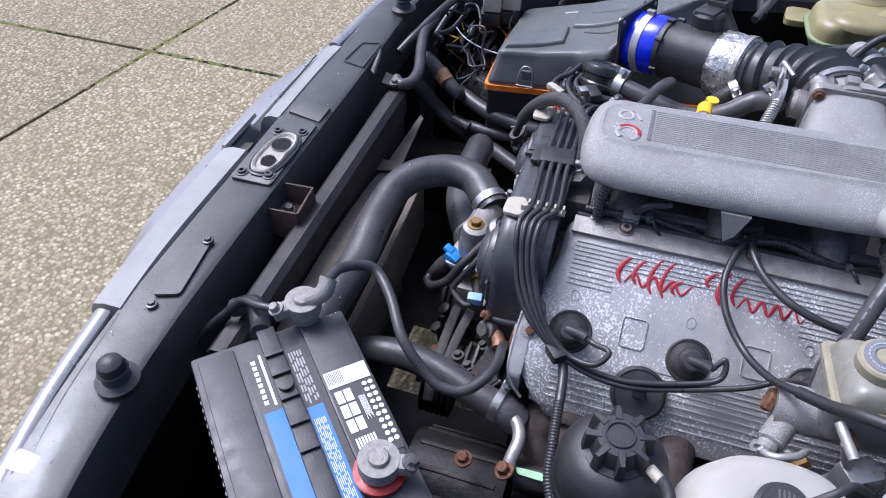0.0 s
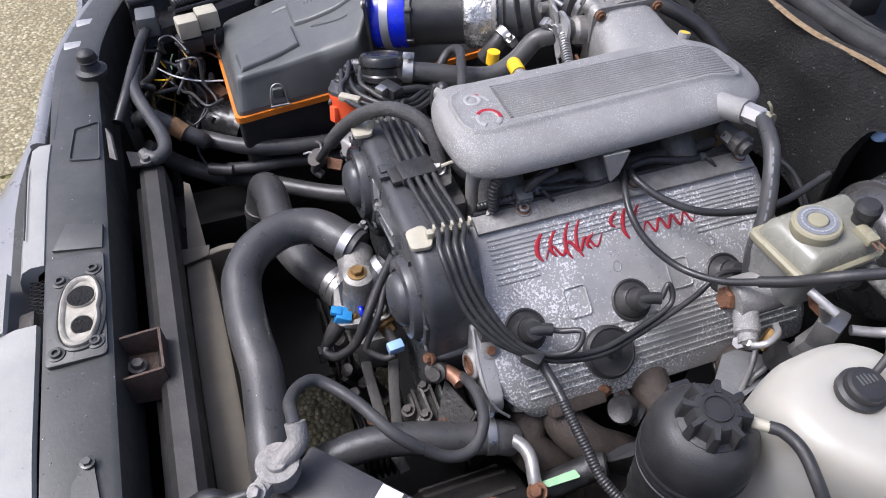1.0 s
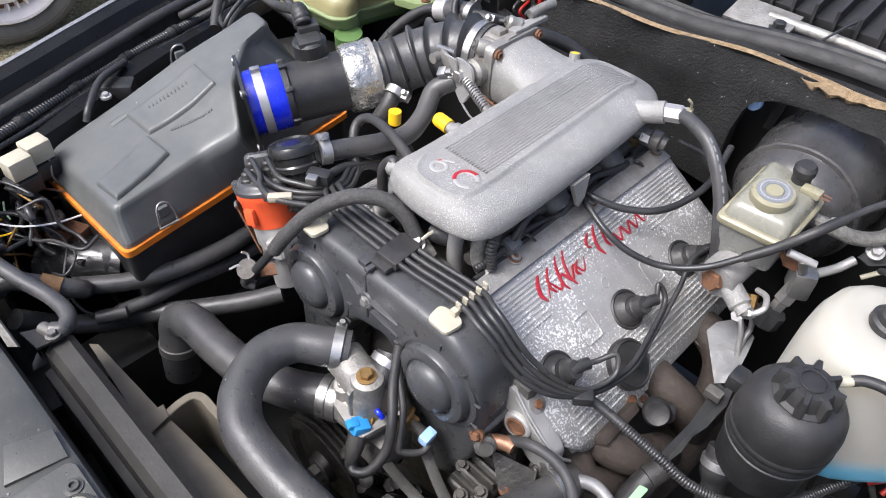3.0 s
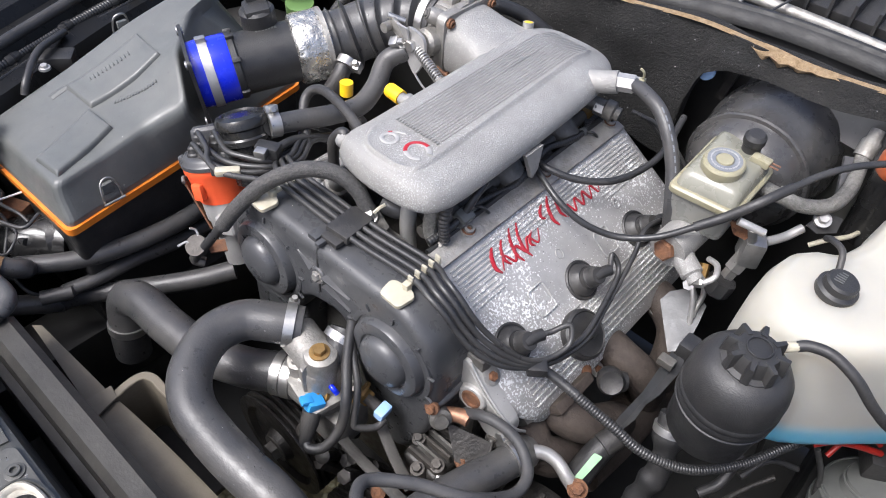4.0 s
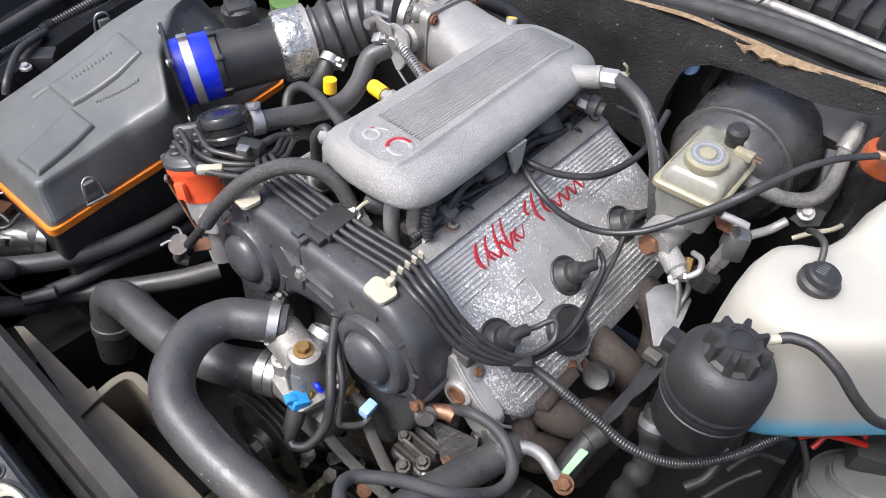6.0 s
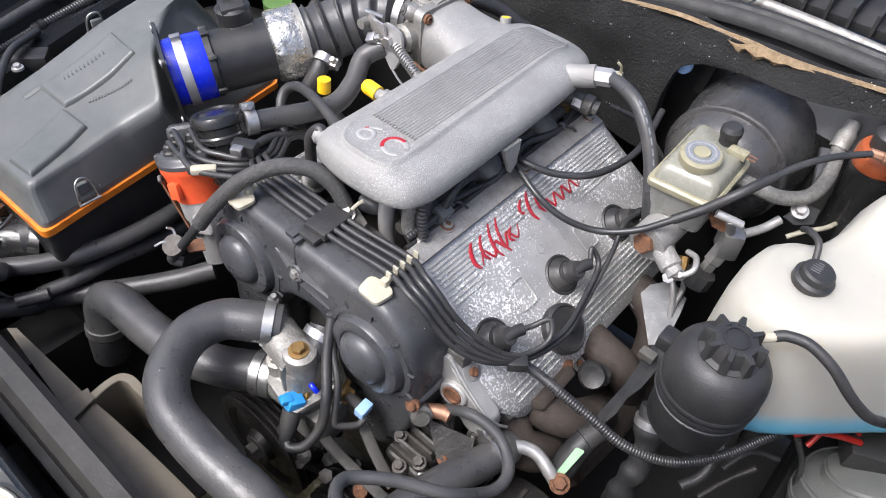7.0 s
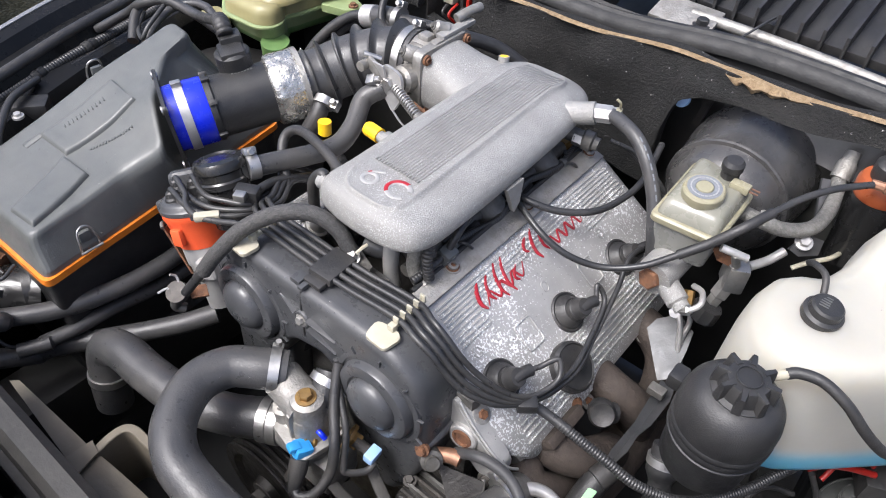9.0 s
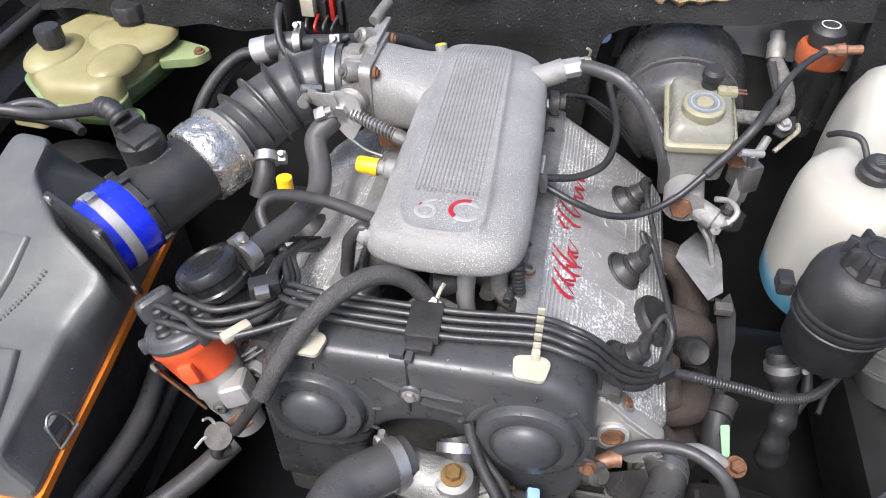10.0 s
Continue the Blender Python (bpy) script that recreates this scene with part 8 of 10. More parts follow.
# ---- brake side ----
def brakes():
    c = V((0.2210, 0.4495, 0.6635))
    ax = (0.03, 1, 0.05)
    s = thing("brake_servo", c - V((0, 0, 0.1)), "satin black round brake servo drum on the firewall", "brake servo")
    part("front_shell", lathe([(0, -0.042), (0.0260, -0.042), (0.0300, -0.036), (0.0500, -0.034), (0.0590, -0.029), (0.0650, -0.019), (0.0690, -0.004), (0.0700, 0.002)], c, ax, 64), SERVO_BLACK, s)
    part("crimp_ring", lathe([(0.0690, -0.002), (0.0735, -0.0015), (0.0748, 0.001), (0.0745, 0.004), (0.0715, 0.006)], c, ax, 64, None, lambda a, row: 1 + (0.012 if row in (1, 2, 3) and (a * 3.1) % 1.0 < 0.10 else 0)), SERVO_BLACK, s)
    part("rear_shell", lathe([(0.0705, 0.004), (0.0735, 0.020), (0.0790, 0.052), (0.0806, 0.066), (0.0800, 0.078), (0.0740, 0.088), (0.0500, 0.092)], c, ax, 64), SERVO_BLACK, s)
    part("stud", bolt_mesh(c + V((0.050, -0.031, 0.020)), (0, -1, 0), 0.006, 0.010), ZINC, s)
    # pressed panel and steel stay on the bulkhead behind the drum
    b = thing("bulkhead_pressing", (0.33, 0.53, 0.66), "black painted bulkhead pressing beside the brake servo", "body panel")
    part("panel", loft([[V((x, 0.538, 0.60)), V((x, 0.524, 0.70 - 0.05 * (x - 0.25))), V((x, 0.514, 0.716 - 0.10 * (x - 0.25))), V((x, 0.522, 0.728 - 0.10 * (x - 0.25))), V((x, 0.540, 0.770)), V((x, 0.544, 0.60))] for x in (0.262, 0.30, 0.34, 0.38, 0.44, 0.52)]), BODY_BLACK, b, "", 40)
    part("stay", plate([(0.150, 0.528, 0.775), (0.162, 0.528, 0.775), (0.146, 0.528, 0.690), (0.136, 0.528, 0.690)], 0.006, 0.001), DARK_METAL, b)
    part("stay", plate([(0.178, 0.530, 0.775), (0.186, 0.530, 0.775), (0.166, 0.530, 0.705), (0.160, 0.530, 0.705)], 0.004, 0.001), HEAT_SHIELD, b)
    # reservoir, slightly tilted
    t = thing("brake_fluid_reservoir", (0.226, 0.34, 0.69), "translucent brake fluid reservoir with ringed cap", "fluid reservoir")
    def ring(x0, x1, y0, y1, z, r=0.008):
        return rounded([(x0, y0, z + 0.12 * (y0 - 0.34)), (x1, y0 + 0.006, z + 0.12 * (y0 - 0.34)), (x1, y1 - 0.012, z + 0.12 * (y1 - 0.34)), (x0, y1, z + 0.12 * (y1 - 0.34))], r, 4)
    part("lower_tank", loft([ring(0.202, 0.252, 0.302, 0.378, 0.677), ring(0.198, 0.257, 0.297, 0.383, 0.683), ring(0.196, 0.260, 0.294, 0.386, 0.722)]), RES_FLUID, t, "cloudy lower tank")
    part("rim", loft([ring(0.193, 0.263, 0.291, 0.389, 0.721), ring(0.192, 0.264, 0.290, 0.390, 0.723), ring(0.192, 0.264, 0.290, 0.390, 0.728), ring(0.194, 0.262, 0.292, 0.388, 0.730)]), RES_RIM, t, "yellowed flange")
    part("upper_tank", loft([ring(0.196, 0.260, 0.295, 0.386, 0.730), ring(0.198, 0.258, 0.299, 0.384, 0.741), ring(0.203, 0.253, 0.306, 0.378, 0.746)]), RES_CLEAR, t, "", 50)
    cc = V((0.226, 0.327, 0.742))
    up = V((0, -0.12, 1)).normalized()
    cap = part("cap", lathe([(0.0205, 0.0), (0.0210, 0.003), (0.0210, 0.0105), (0.0195, 0.0125), (0.017, 0.013), (0, 0.013)], cc, up, 60, None, lambda a, row: 1 + (0.005 if row in (1, 2) and int(a / (2 * math.pi) * 30) % 2 else 0)), RES_RIM, t, "ridged cream cap")
    part("warning_ring", lathe([(0.0095, 0.0131), (0.0095, 0.0136), (0.0170, 0.0136), (0.0170, 0.0131)], cc, up, 40), WORN_PRINT, cap, "grey ring of worn print")
    for k in range(22):
        a = 2 * math.pi * k / 22
        x, y, z = frame_of(up)
        p = cc + up * 0.0139 + (x * math.cos(a) + y * math.sin(a)) * 0.0133
        part("print_bar", block(p, (0.0032, 0.0014, 0.0004), 0, turned(up, x * math.cos(a) + y * math.sin(a))), PRINT_GREY, cap)
    part("cap_middle", lathe([(0.0088, 0.0131), (0.0080, 0.0145), (0, 0.0147)], cc, up, 28), RES_RIM, cap)
    sc = V((0.235, 0.368, 0.752))
    part("level_switch", lathe([(0.0095, -0.004), (0.0095, 0.006), (0.011, 0.008), (0.011, 0.015), (0.008, 0.019), (0, 0.020)], sc, up, 24), RUBBER, t, "black rubber switch cap")
    part("switch_plug", block(sc + V((0.016, -0.010, -0.002)), (0.020, 0.012, 0.008), 0.002), RES_RIM, t)
    for dy in (-0.003, 0.003):
        part("pin", block(sc + V((0.030, -0.010 + dy, -0.001)), (0.010, 0.002, 0.001), 0), COPPER, t)
    # master cylinder
    m = thing("master_cylinder", (0.226, 0.32, 0.63), "cast alloy brake master cylinder with rusty end plug", "master cylinder")
    part("bore", tube([(0.222, 0.272, 0.662), (0.226, 0.35, 0.668), (0.228, 0.43, 0.675)], 0.0205, 24, 4), SPOTTED, m)
    part("end_plug", lathe([(0.012, 0), (0.012, 0.005), (0.010, 0.007), (0, 0.007)], (0.220, 0.272, 0.662), (-0.25, -1, 0.2), 6), RUST, m)
    part("neck", lathe([(0.016, 0), (0.015, 0.03)], (0.226, 0.335, 0.670), (0, 0, 1), 20), SPOTTED, m)
    part("outlet", lathe([(0.012, 0), (0.012, 0.022), (0.009, 0.024), (0.009, 0.032)], (0.236, 0.282, 0.656), (1, -0.5, -0.3), 16), SPOTTED, m)
    for pts in ([(0.262, 0.268, 0.648), (0.270, 0.266, 0.655), (0.276, 0.274, 0.662), (0.270, 0.290, 0.662), (0.258, 0.300, 0.655)], [(0.258, 0.262, 0.645), (0.2500, 0.2980, 0.6200), (0.2640, 0.2900, 0.6000), (0.2760, 0.2800, 0.5600), (0.2840, 0.2840, 0.5200)], [(0.2590, 0.3060, 0.6300), (0.2680, 0.3050, 0.6000), (0.2700, 0.2910, 0.5800), (0.2830, 0.2860, 0.5400)]):
        p = thing("brake_pipe", pts[1], "thin pale metal brake pipe", "brake pipe", "brake pipes")
        part("pipe", tube(pts, 0.0032, 10), ZINC, p)
        part("union_nut", lathe([(0.006, 0), (0.006, 0.010), (0.004, 0.012)], pts[0], V(pts[1]) - V(pts[0]), 6), STEEL, p)
    # valve with black knob and a T handle beside the reservoir
    v = thing("pressure_valve", (0.2820, 0.3240, 0.6600), "steel brake pressure valve with a black cap", "valve")
    part("bracket", plate([(0.2560, 0.3180, 0.7000), (0.2730, 0.3230, 0.7000), (0.2840, 0.3210, 0.6850), (0.2650, 0.3200, 0.6850)], 0.003), RUST, v)
    part("body", block(V((0.2850, 0.3280, 0.6720)), (0.022, 0.030, 0.034), 0.004, Matrix.Rotation(0.5, 3, "Z")), STEEL, v)
    part("barrel", lathe([(0.010, -0.02), (0.010, 0.010), (0.008, 0.012), (0.008, 0.022)], (0.2830, 0.3200, 0.6550), V((0.2780, 0.3080, 0.6300)) - V((0.2870, 0.3250, 0.6800)), 6), STEEL, v)
    part("black_cap", lathe([(0.014, -0.006), (0.0145, 0.0), (0.0145, 0.010), (0.012, 0.013), (0, 0.013)], (0.2790, 0.3020, 0.6320), V((0.2780, 0.3090, 0.6200)) - V((0.2870, 0.3250, 0.6800)), 24, None, lambda a, row: 1 + 0.05 * (int(a / (2 * math.pi) * 24) % 3 == 0)), BLACK_PLASTIC, v)
    part("handle", tube([(0.2670, 0.3030, 0.7150), (0.2790, 0.3080, 0.7120), (0.2920, 0.3140, 0.7080)], 0.0042, 10), ZINC, v)
    part("handle_stem", tube([(0.2810, 0.3090, 0.7100), (0.2850, 0.3160, 0.6920)], 0.0045, 10, 3), STEEL, v)
    part("fitting", tube([(0.2550, 0.3070, 0.6400), (0.2620, 0.2920, 0.6250)], 0.006, 6, 3), BRASS, v)
    # braided hose and its bracket behind the servo
    h = thing("braided_hose", (0.3160, 0.4080, 0.7000), "steel-braided hose beside the brake servo", "hose")
    part("braid", tube([(0.2550, 0.3700, 0.7150), (0.2740, 0.3690, 0.7150), (0.3030, 0.3760, 0.7120), (0.3240, 0.3980, 0.7120), (0.3290, 0.4290, 0.7150), (0.3260, 0.4560, 0.7200), (0.3200, 0.4820, 0.7250)], 0.0078, 16), BRAID, h)
    part("end_fitting", lathe([(0.0105, 0), (0.0105, 0.018), (0.008, 0.022), (0.008, 0.032)], (0.3200, 0.4820, 0.7250), V((0.3230, 0.4810, 0.7400)) - V((0.3240, 0.4610, 0.7200)), 12), RAW_ALLOY, h)
    b = thing("hose_bracket", (0.3230, 0.4140, 0.6800), "grey metal bracket under the braided hose", "bracket")
    part("strap", plate([(0.3140, 0.3790, 0.6900), (0.3220, 0.4020, 0.7000), (0.3380, 0.4100, 0.6950), (0.3400, 0.4010, 0.6820), (0.3250, 0.3850, 0.6820)], 0.004, 0.001), HEAT_SHIELD, b)
    part("bolt", bolt_mesh((0.3250, 0.3900, 0.6980), (0.2, -0.5, 1), 0.006, 0.005), ZINC, b)
    part("riser", plate([(0.3210, 0.4300, 0.7050), (0.3310, 0.4350, 0.7000), (0.3150, 0.4590, 0.7350), (0.3070, 0.4550, 0.7350)], 0.004), HEAT_SHIELD, b)
    simple_run("metal_pipe", [(0.2920, 0.3490, 0.6700), (0.3040, 0.3700, 0.6720), (0.3130, 0.3860, 0.6800)], 0.005, "grey metal pipe beside the servo", "pipe", ZINC, 10)
    simple_run("thin_wire", [(0.3260, 0.3910, 0.6600), (0.3390, 0.4020, 0.6700), (0.3530, 0.4220, 0.6700), (0.3600, 0.4560, 0.6600)], 0.0028, "thin yellowish wire behind the washer tank", "wire", CREAM, 8)
    # clutch reservoir: maroon body, orange collar, black cap
    o = V((0.361, 0.468, 0.706))
    r = thing("clutch_fluid_reservoir", o - V((0, 0, 0.05)), "dark round reservoir with orange collar and black cap", "fluid reservoir")
    part("dark_body", lathe([(0.0220, -0.06), (0.0245, 0.0), (0.0252, 0.028)], o, (0, 0, 1), 32), GLOSS_BLACK, r)
    part("orange_collar", lathe([(0.0252, 0.028), (0.0264, 0.030), (0.0264, 0.044), (0.0240, 0.049), (0, 0.051)], o, (0, 0, 1), 32), AMBER_BROWN, r)
    part("black_cap", lathe([(0.017, 0.048), (0.018, 0.052), (0.018, 0.066), (0.015, 0.070), (0, 0.076)], o, (0, 0, 1), 32), BLACK_PLASTIC, r)
    part("white_ring", lathe([(0.006, 0.0705), (0.006, 0.0725), (0.010, 0.0725), (0.010, 0.0705)], o, (0, 0, 1), 28), WHITE, r)
    k = thing("copper_union", (0.40, 0.425, 0.77), "copper-coloured union on the cable end", "union")
    part("barrel", lathe([(0.005, 0), (0.005, 0.012), (0.0068, 0.014), (0.0068, 0.022), (0.005, 0.024), (0.005, 0.04)], (0.3500, 0.4330, 0.7650), (1, 0.12, 0.05), 10), COPPER, k)
    return t


brakes()

# hose from the plenum to the servo, with a lilac union
servo = thing("servo_hose", (0.17, 0.34, 0.74), "black vacuum hose with pale line of print, plenum to servo", "vacuum hose")
run = [(0.098, 0.356, 0.766), (0.1120, 0.3500, 0.7680), (0.1400, 0.3370, 0.7660), (0.1630, 0.3250, 0.7520), (0.1830, 0.3150, 0.7250), (0.1980, 0.3030, 0.6950), (0.2050, 0.3080, 0.6550)]
part("hose", tube(run, 0.0076, 16, 10), HOSE_RUBBER, servo)
un = part("union", lathe([(0.0100, 0), (0.0100, 0.020), (0.0085, 0.022), (0.0085, 0.026)], (0.080, 0.350, 0.763), (1, 0.30, 0.15), 6), ZINC, servo, "pale lilac-grey hexagon union")
part("tie", lathe([(0.0078, -0.003), (0.0094, -0.003), (0.0094, 0.003), (0.0078, 0.003)], (0.1065, 0.357, 0.7665), (1, 0.30, 0.05), 20), RES_RIM, servo, "yellowed cable tie")
part("tie_tail", tube([(0.107, 0.357, 0.777), (0.108, 0.352, 0.786), (0.104, 0.350, 0.790)], 0.0014, 6), RES_RIM, servo)
line = spline(run, 10)
for k in range(24):
    i = 22 + k
    if i < len(line) - 2 and k % 3 != 2:
        p, d = line[i], (line[i + 1] - line[i]).normalized()
        out = (V((0.40, -0.45, 0.75)) - d * d.dot(V((0.40, -0.45, 0.75)))).normalized()
        part("print_bar", block(p + out * 0.0076, (0.0016, 0.0034, 0.0004), 0, turned(out, d)), WORN_PRINT, servo)


def washer_tank():
    t = thing("washer_fluid_tank", (0.42, 0.26, 0.52), "large white washer fluid tank with blue fluid low inside", "washer tank")
    base = [(0.355, 0.188), (0.324, 0.215), (0.315, 0.252), (0.321, 0.288), (0.348, 0.308), (0.365, 0.345), (0.372, 0.400), (0.410, 0.440), (0.560, 0.430), (0.575, 0.360), (0.490, 0.276), (0.405, 0.196)]
    def ring(z, d, hump=0.0):
        r = spline([(x, y, z) for x, y in base], 4, True)
        q = [p + (V((0.445, 0.285, z)) - p) * d for p in r]
        return [V((p.x, p.y, p.z + hump * (1 / (1 + math.exp(-(p.y - 0.335) / 0.012))))) for p in q]
    part("tank_body", loft([ring(0.588, 0.12), ring(0.592, 0.03), ring(0.598, -0.012), ring(0.622, -0.016), ring(0.634, -0.016), ring(0.646, -0.015), ring(0.665, -0.012), ring(0.690, -0.004), ring(0.710, 0.015), ring(0.726, 0.06, 0.010), ring(0.735, 0.14, 0.026), ring(0.740, 0.26, 0.036), ring(0.742, 0.45, 0.042), ring(0.742, 0.8, 0.042)]), WASHER_TANK, t, "white wall with blue fluid low inside", 60)
    c = V((0.372, 0.249, 0.738))
    part("filler_neck", lathe([(0.0155, -0.01), (0.0155, 0.008)], c, (0.1, -0.05, 1), 28), WASHER_WHITE, t)
    cap = part("filler_cap", lathe([(0.0165, 0.002), (0.0175, 0.004), (0.0175, 0.010), (0.0145, 0.012), (0.0138, 0.018), (0.012, 0.020), (0, 0.020)], c, (0.1, -0.05, 1), 40), BLACK_PLASTIC, t, "black push-on filler cap")
    for k in range(5):
        part("cap_mark", block(c + V((0.0025 - 0.004 * 1, -0.006 + k * 0.003, 0.0204)), (0.008, 0.0012, 0.0006), 0), GREY_PLASTIC, cap)
    part("cap_strap", tube([c + V((-0.005, 0.013, 0.010)), c + V((-0.012, 0.028, 0.022)), c + V((-0.024, 0.042, 0.018)), c + V((-0.030, 0.056, 0.006))], 0.003, 8), RUBBER, t, "black cap strap")
    part("pump_tube", tube([(0.3730, 0.1730, 0.7380), (0.3810, 0.1770, 0.7420), (0.3980, 0.1790, 0.7440), (0.4200, 0.1780, 0.7360), (0.4420, 0.1820, 0.7150), (0.4630, 0.1970, 0.6900), (0.4820, 0.2300, 0.6600)], 0.0047, 12), RUBBER, t, "black washer tube")
    part("tube_joint", tube([(0.3650, 0.1650, 0.7360), (0.3750, 0.1740, 0.7390)], 0.0042, 10, 3), CREAM, t)
    return t


washer_tank()


def steering_reservoir():
    c = V((0.351, 0.143, 0.672))
    up = V((0.02, -0.03, 1)).normalized()
    t = thing("power_steering_reservoir", c - V((0, 0, 0.07)), "black round power steering reservoir with star-shaped cap", "fluid reservoir")
    part("lower_pot", lathe([(0.0242, -0.056), (0.0344, -0.053), (0.0377, -0.047), (0.0391, -0.010), (0.0398, -0.006)], c, up, 48), BLACK_PLASTIC, t)
    part("seam", lathe([(0.0398, -0.008), (0.0423, -0.006), (0.0423, -0.003), (0.0411, -0.002), (0.0423, 0.000), (0.0428, 0.004), (0.0418, 0.007), (0.0430, 0.009), (0.0430, 0.013), (0.0418, 0.015)], c, up, 48), BLACK_PLASTIC, t)
    part("upper_pot", lathe([(0.0418, 0.014), (0.0423, 0.022), (0.0418, 0.032), (0.0395, 0.043), (0.0344, 0.052), (0.0279, 0.057), (0.0233, 0.058), (0.0223, 0.056), (0, 0.056)], c, up, 48), BLACK_PLASTIC, t)
    cap = part("star_cap", lathe([(0.0240, 0.056), (0.0246, 0.059), (0.0202, 0.061), (0.0182, 0.072), (0.0165, 0.0755), (0.0, 0.0760)], c, up, 48), BLACK_PLASTIC, t, "star-shaped screw cap")
    x, y, z = frame_of(up)
    for k in range(8):
        a = 2 * math.pi * k / 8 + 0.2
        d = x * math.cos(a) + y * math.sin(a)
        w = z.cross(d)
        ring = [[c + up * h + d * r * 0.82 + w * e * 0.85 for r, h, e in sec] for sec in (
            ((0.016, 0.0745, 0.0042), (0.0290, 0.0740, 0.0030), (0.0305, 0.058, 0.0042), (0.016, 0.058, 0.0050)),
            ((0.016, 0.0765, 0.0028), (0.0296, 0.0758, 0.0018), (0.0312, 0.058, 0.0026), (0.016, 0.058, 0.0030)),
            ((0.016, 0.0765, -0.0028), (0.0296, 0.0758, -0.0018), (0.0312, 0.058, -0.0026), (0.016, 0.058, -0.0030)),
            ((0.016, 0.0745, -0.0042), (0.0290, 0.0740, -0.0030), (0.0305, 0.058, -0.0042), (0.016, 0.058, -0.0050)))]
        part("spoke", loft(ring), BLACK_PLASTIC, cap)
    part("cap_mark", sweep(bmesh.new(), [c + up * 0.0768 + (x * math.cos(a) + y * math.sin(a)) * 0.010 for a in (2 * math.pi * k / 24 for k in range(25))], 0.0007, 6, False), BLACK_PLASTIC, cap)
    part("clip", block(c + V((-0.049, 0.018, 0.008)), (0.014, 0.020, 0.016), 0.003), BLACK_PLASTIC, t)
    # crumpled return hose below
    h = thing("steering_hose", c - V((0.03, 0.02, 0.1)), "crumpled glossy black steering return hose", "hose")
    rng = random.Random(5)
    pts = [(0.3220, 0.1510, 0.6000), (0.3290, 0.1360, 0.5750), (0.3360, 0.1200, 0.5500), (0.3340, 0.1060, 0.5200), (0.3380, 0.1020, 0.4800)]
    ln = even(spline(pts, 10), 0.004)
    part("hose", sweep(bmesh.new(), ln, lambda s: 0.0135 + 0.0028 * math.sin(s * 95) * math.sin(s * 37 + 0.6) + 0.0012 * math.sin(s * 260 + 1), 16, True, 0.85), BLACK_PLASTIC, h, "", 60)
    clamp(ln[4], ln[8] - ln[0], 0.0150, h, 0.008, 40)


steering_reservoir()


def cables():
    c = thing("loom_conduit", (0.3590, 0.1280, 0.5700), "ribbed black conduit looping across the bay", "wiring conduit")
    part("smooth_start", tube([(0.2030, 0.0880, 0.6220), (0.2210, 0.0920, 0.6160), (0.2440, 0.0940, 0.6110)], 0.0050, 10), WIRE_RUBBER, c)
    part("conduit", corrugated([(0.2340, 0.0930, 0.6130), (0.2630, 0.0950, 0.6060), (0.2860, 0.0970, 0.6000), (0.3200, 0.1020, 0.5880), (0.3590, 0.1260, 0.5750), (0.3920, 0.1690, 0.5700), (0.4130, 0.2100, 0.5720), (0.4310, 0.2430, 0.5780)], 0.0052, 0.0030, 0.13, 10), WIRE_RUBBER, c)
    part("smooth_end", tube([(0.4280, 0.2380, 0.5780), (0.4460, 0.2630, 0.5800), (0.4700, 0.2900, 0.5800), (0.5030, 0.3160, 0.5750)], 0.0055, 10), WIRE_RUBBER, c)
    for k in range(2):
        r = thing("red_cable", (0.4590, 0.2780, 0.5500), "red insulated cable by the washer tank", "cable", "red cables")
        part("cable", tube([(0.4360, 0.2560, 0.5500), (0.4490, 0.2680, 0.5560), (0.4680, 0.2830, 0.5530), (0.4930, 0.3040, 0.5400)] if k == 0 else [(0.4540, 0.2700, 0.5300), (0.4610, 0.2920, 0.5480), (0.4750, 0.3110, 0.5480), (0.4900, 0.3130, 0.5400)], 0.0036 if k == 0 else 0.0028, 10), RED_WIRE, r)
    # speedometer-style cable sweeping from the plenum to the copper union
    t = thing("throttle_cable", (0.1820, 0.2460, 0.6700), "black throttle cable looping over the cam cover", "control cable")
    part("outer", tube([(0.0520, 0.2460, 0.7050), (0.0780, 0.2290, 0.7050), (0.1140, 0.2180, 0.6950), (0.1450, 0.2240, 0.6800), (0.1770, 0.2430, 0.6700), (0.2100, 0.2620, 0.6800), (0.2380, 0.2810, 0.7020)], 0.0036, 10), WIRE_RUBBER, t)
    part("sleeve", tube([(0.2360, 0.2790, 0.7010), (0.2560, 0.2950, 0.7180), (0.2760, 0.3110, 0.7400), (0.2920, 0.3400, 0.7520)], 0.0052, 12), RUBBER, t, "thicker rubber sleeve")
    part("outer_end", tube([(0.2900, 0.3350, 0.7510), (0.3060, 0.3670, 0.7600), (0.3260, 0.3980, 0.7650), (0.3520, 0.4300, 0.7660)], 0.0036, 10), WIRE_RUBBER, t)
    part("fork", lathe([(0.006, 0), (0.006, 0.018), (0.004, 0.020)], (0.0460, 0.2490, 0.7060), (0.2, -0.9, -0.2), 10), BLACK_PLASTIC, t)
    t = thing("kickdown_cable", (0.1340, 0.2750, 0.7000), "thin black cable hanging over the cam cover", "control cable")
    part("outer", tube([(0.0630, 0.2390, 0.7080), (0.0850, 0.2400, 0.7060), (0.1120, 0.2550, 0.7000), (0.1360, 0.2850, 0.6950), (0.1460, 0.3300, 0.6900), (0.1470, 0.3770, 0.6900), (0.135, 0.44, 0.70)], 0.0040, 10), WIRE_RUBBER, t)
    for k in range(3):
        w = thing("rear_wire", (0.11, 0.42, 0.66), "thin black wire behind the cam cover", "wire", "rear wires")
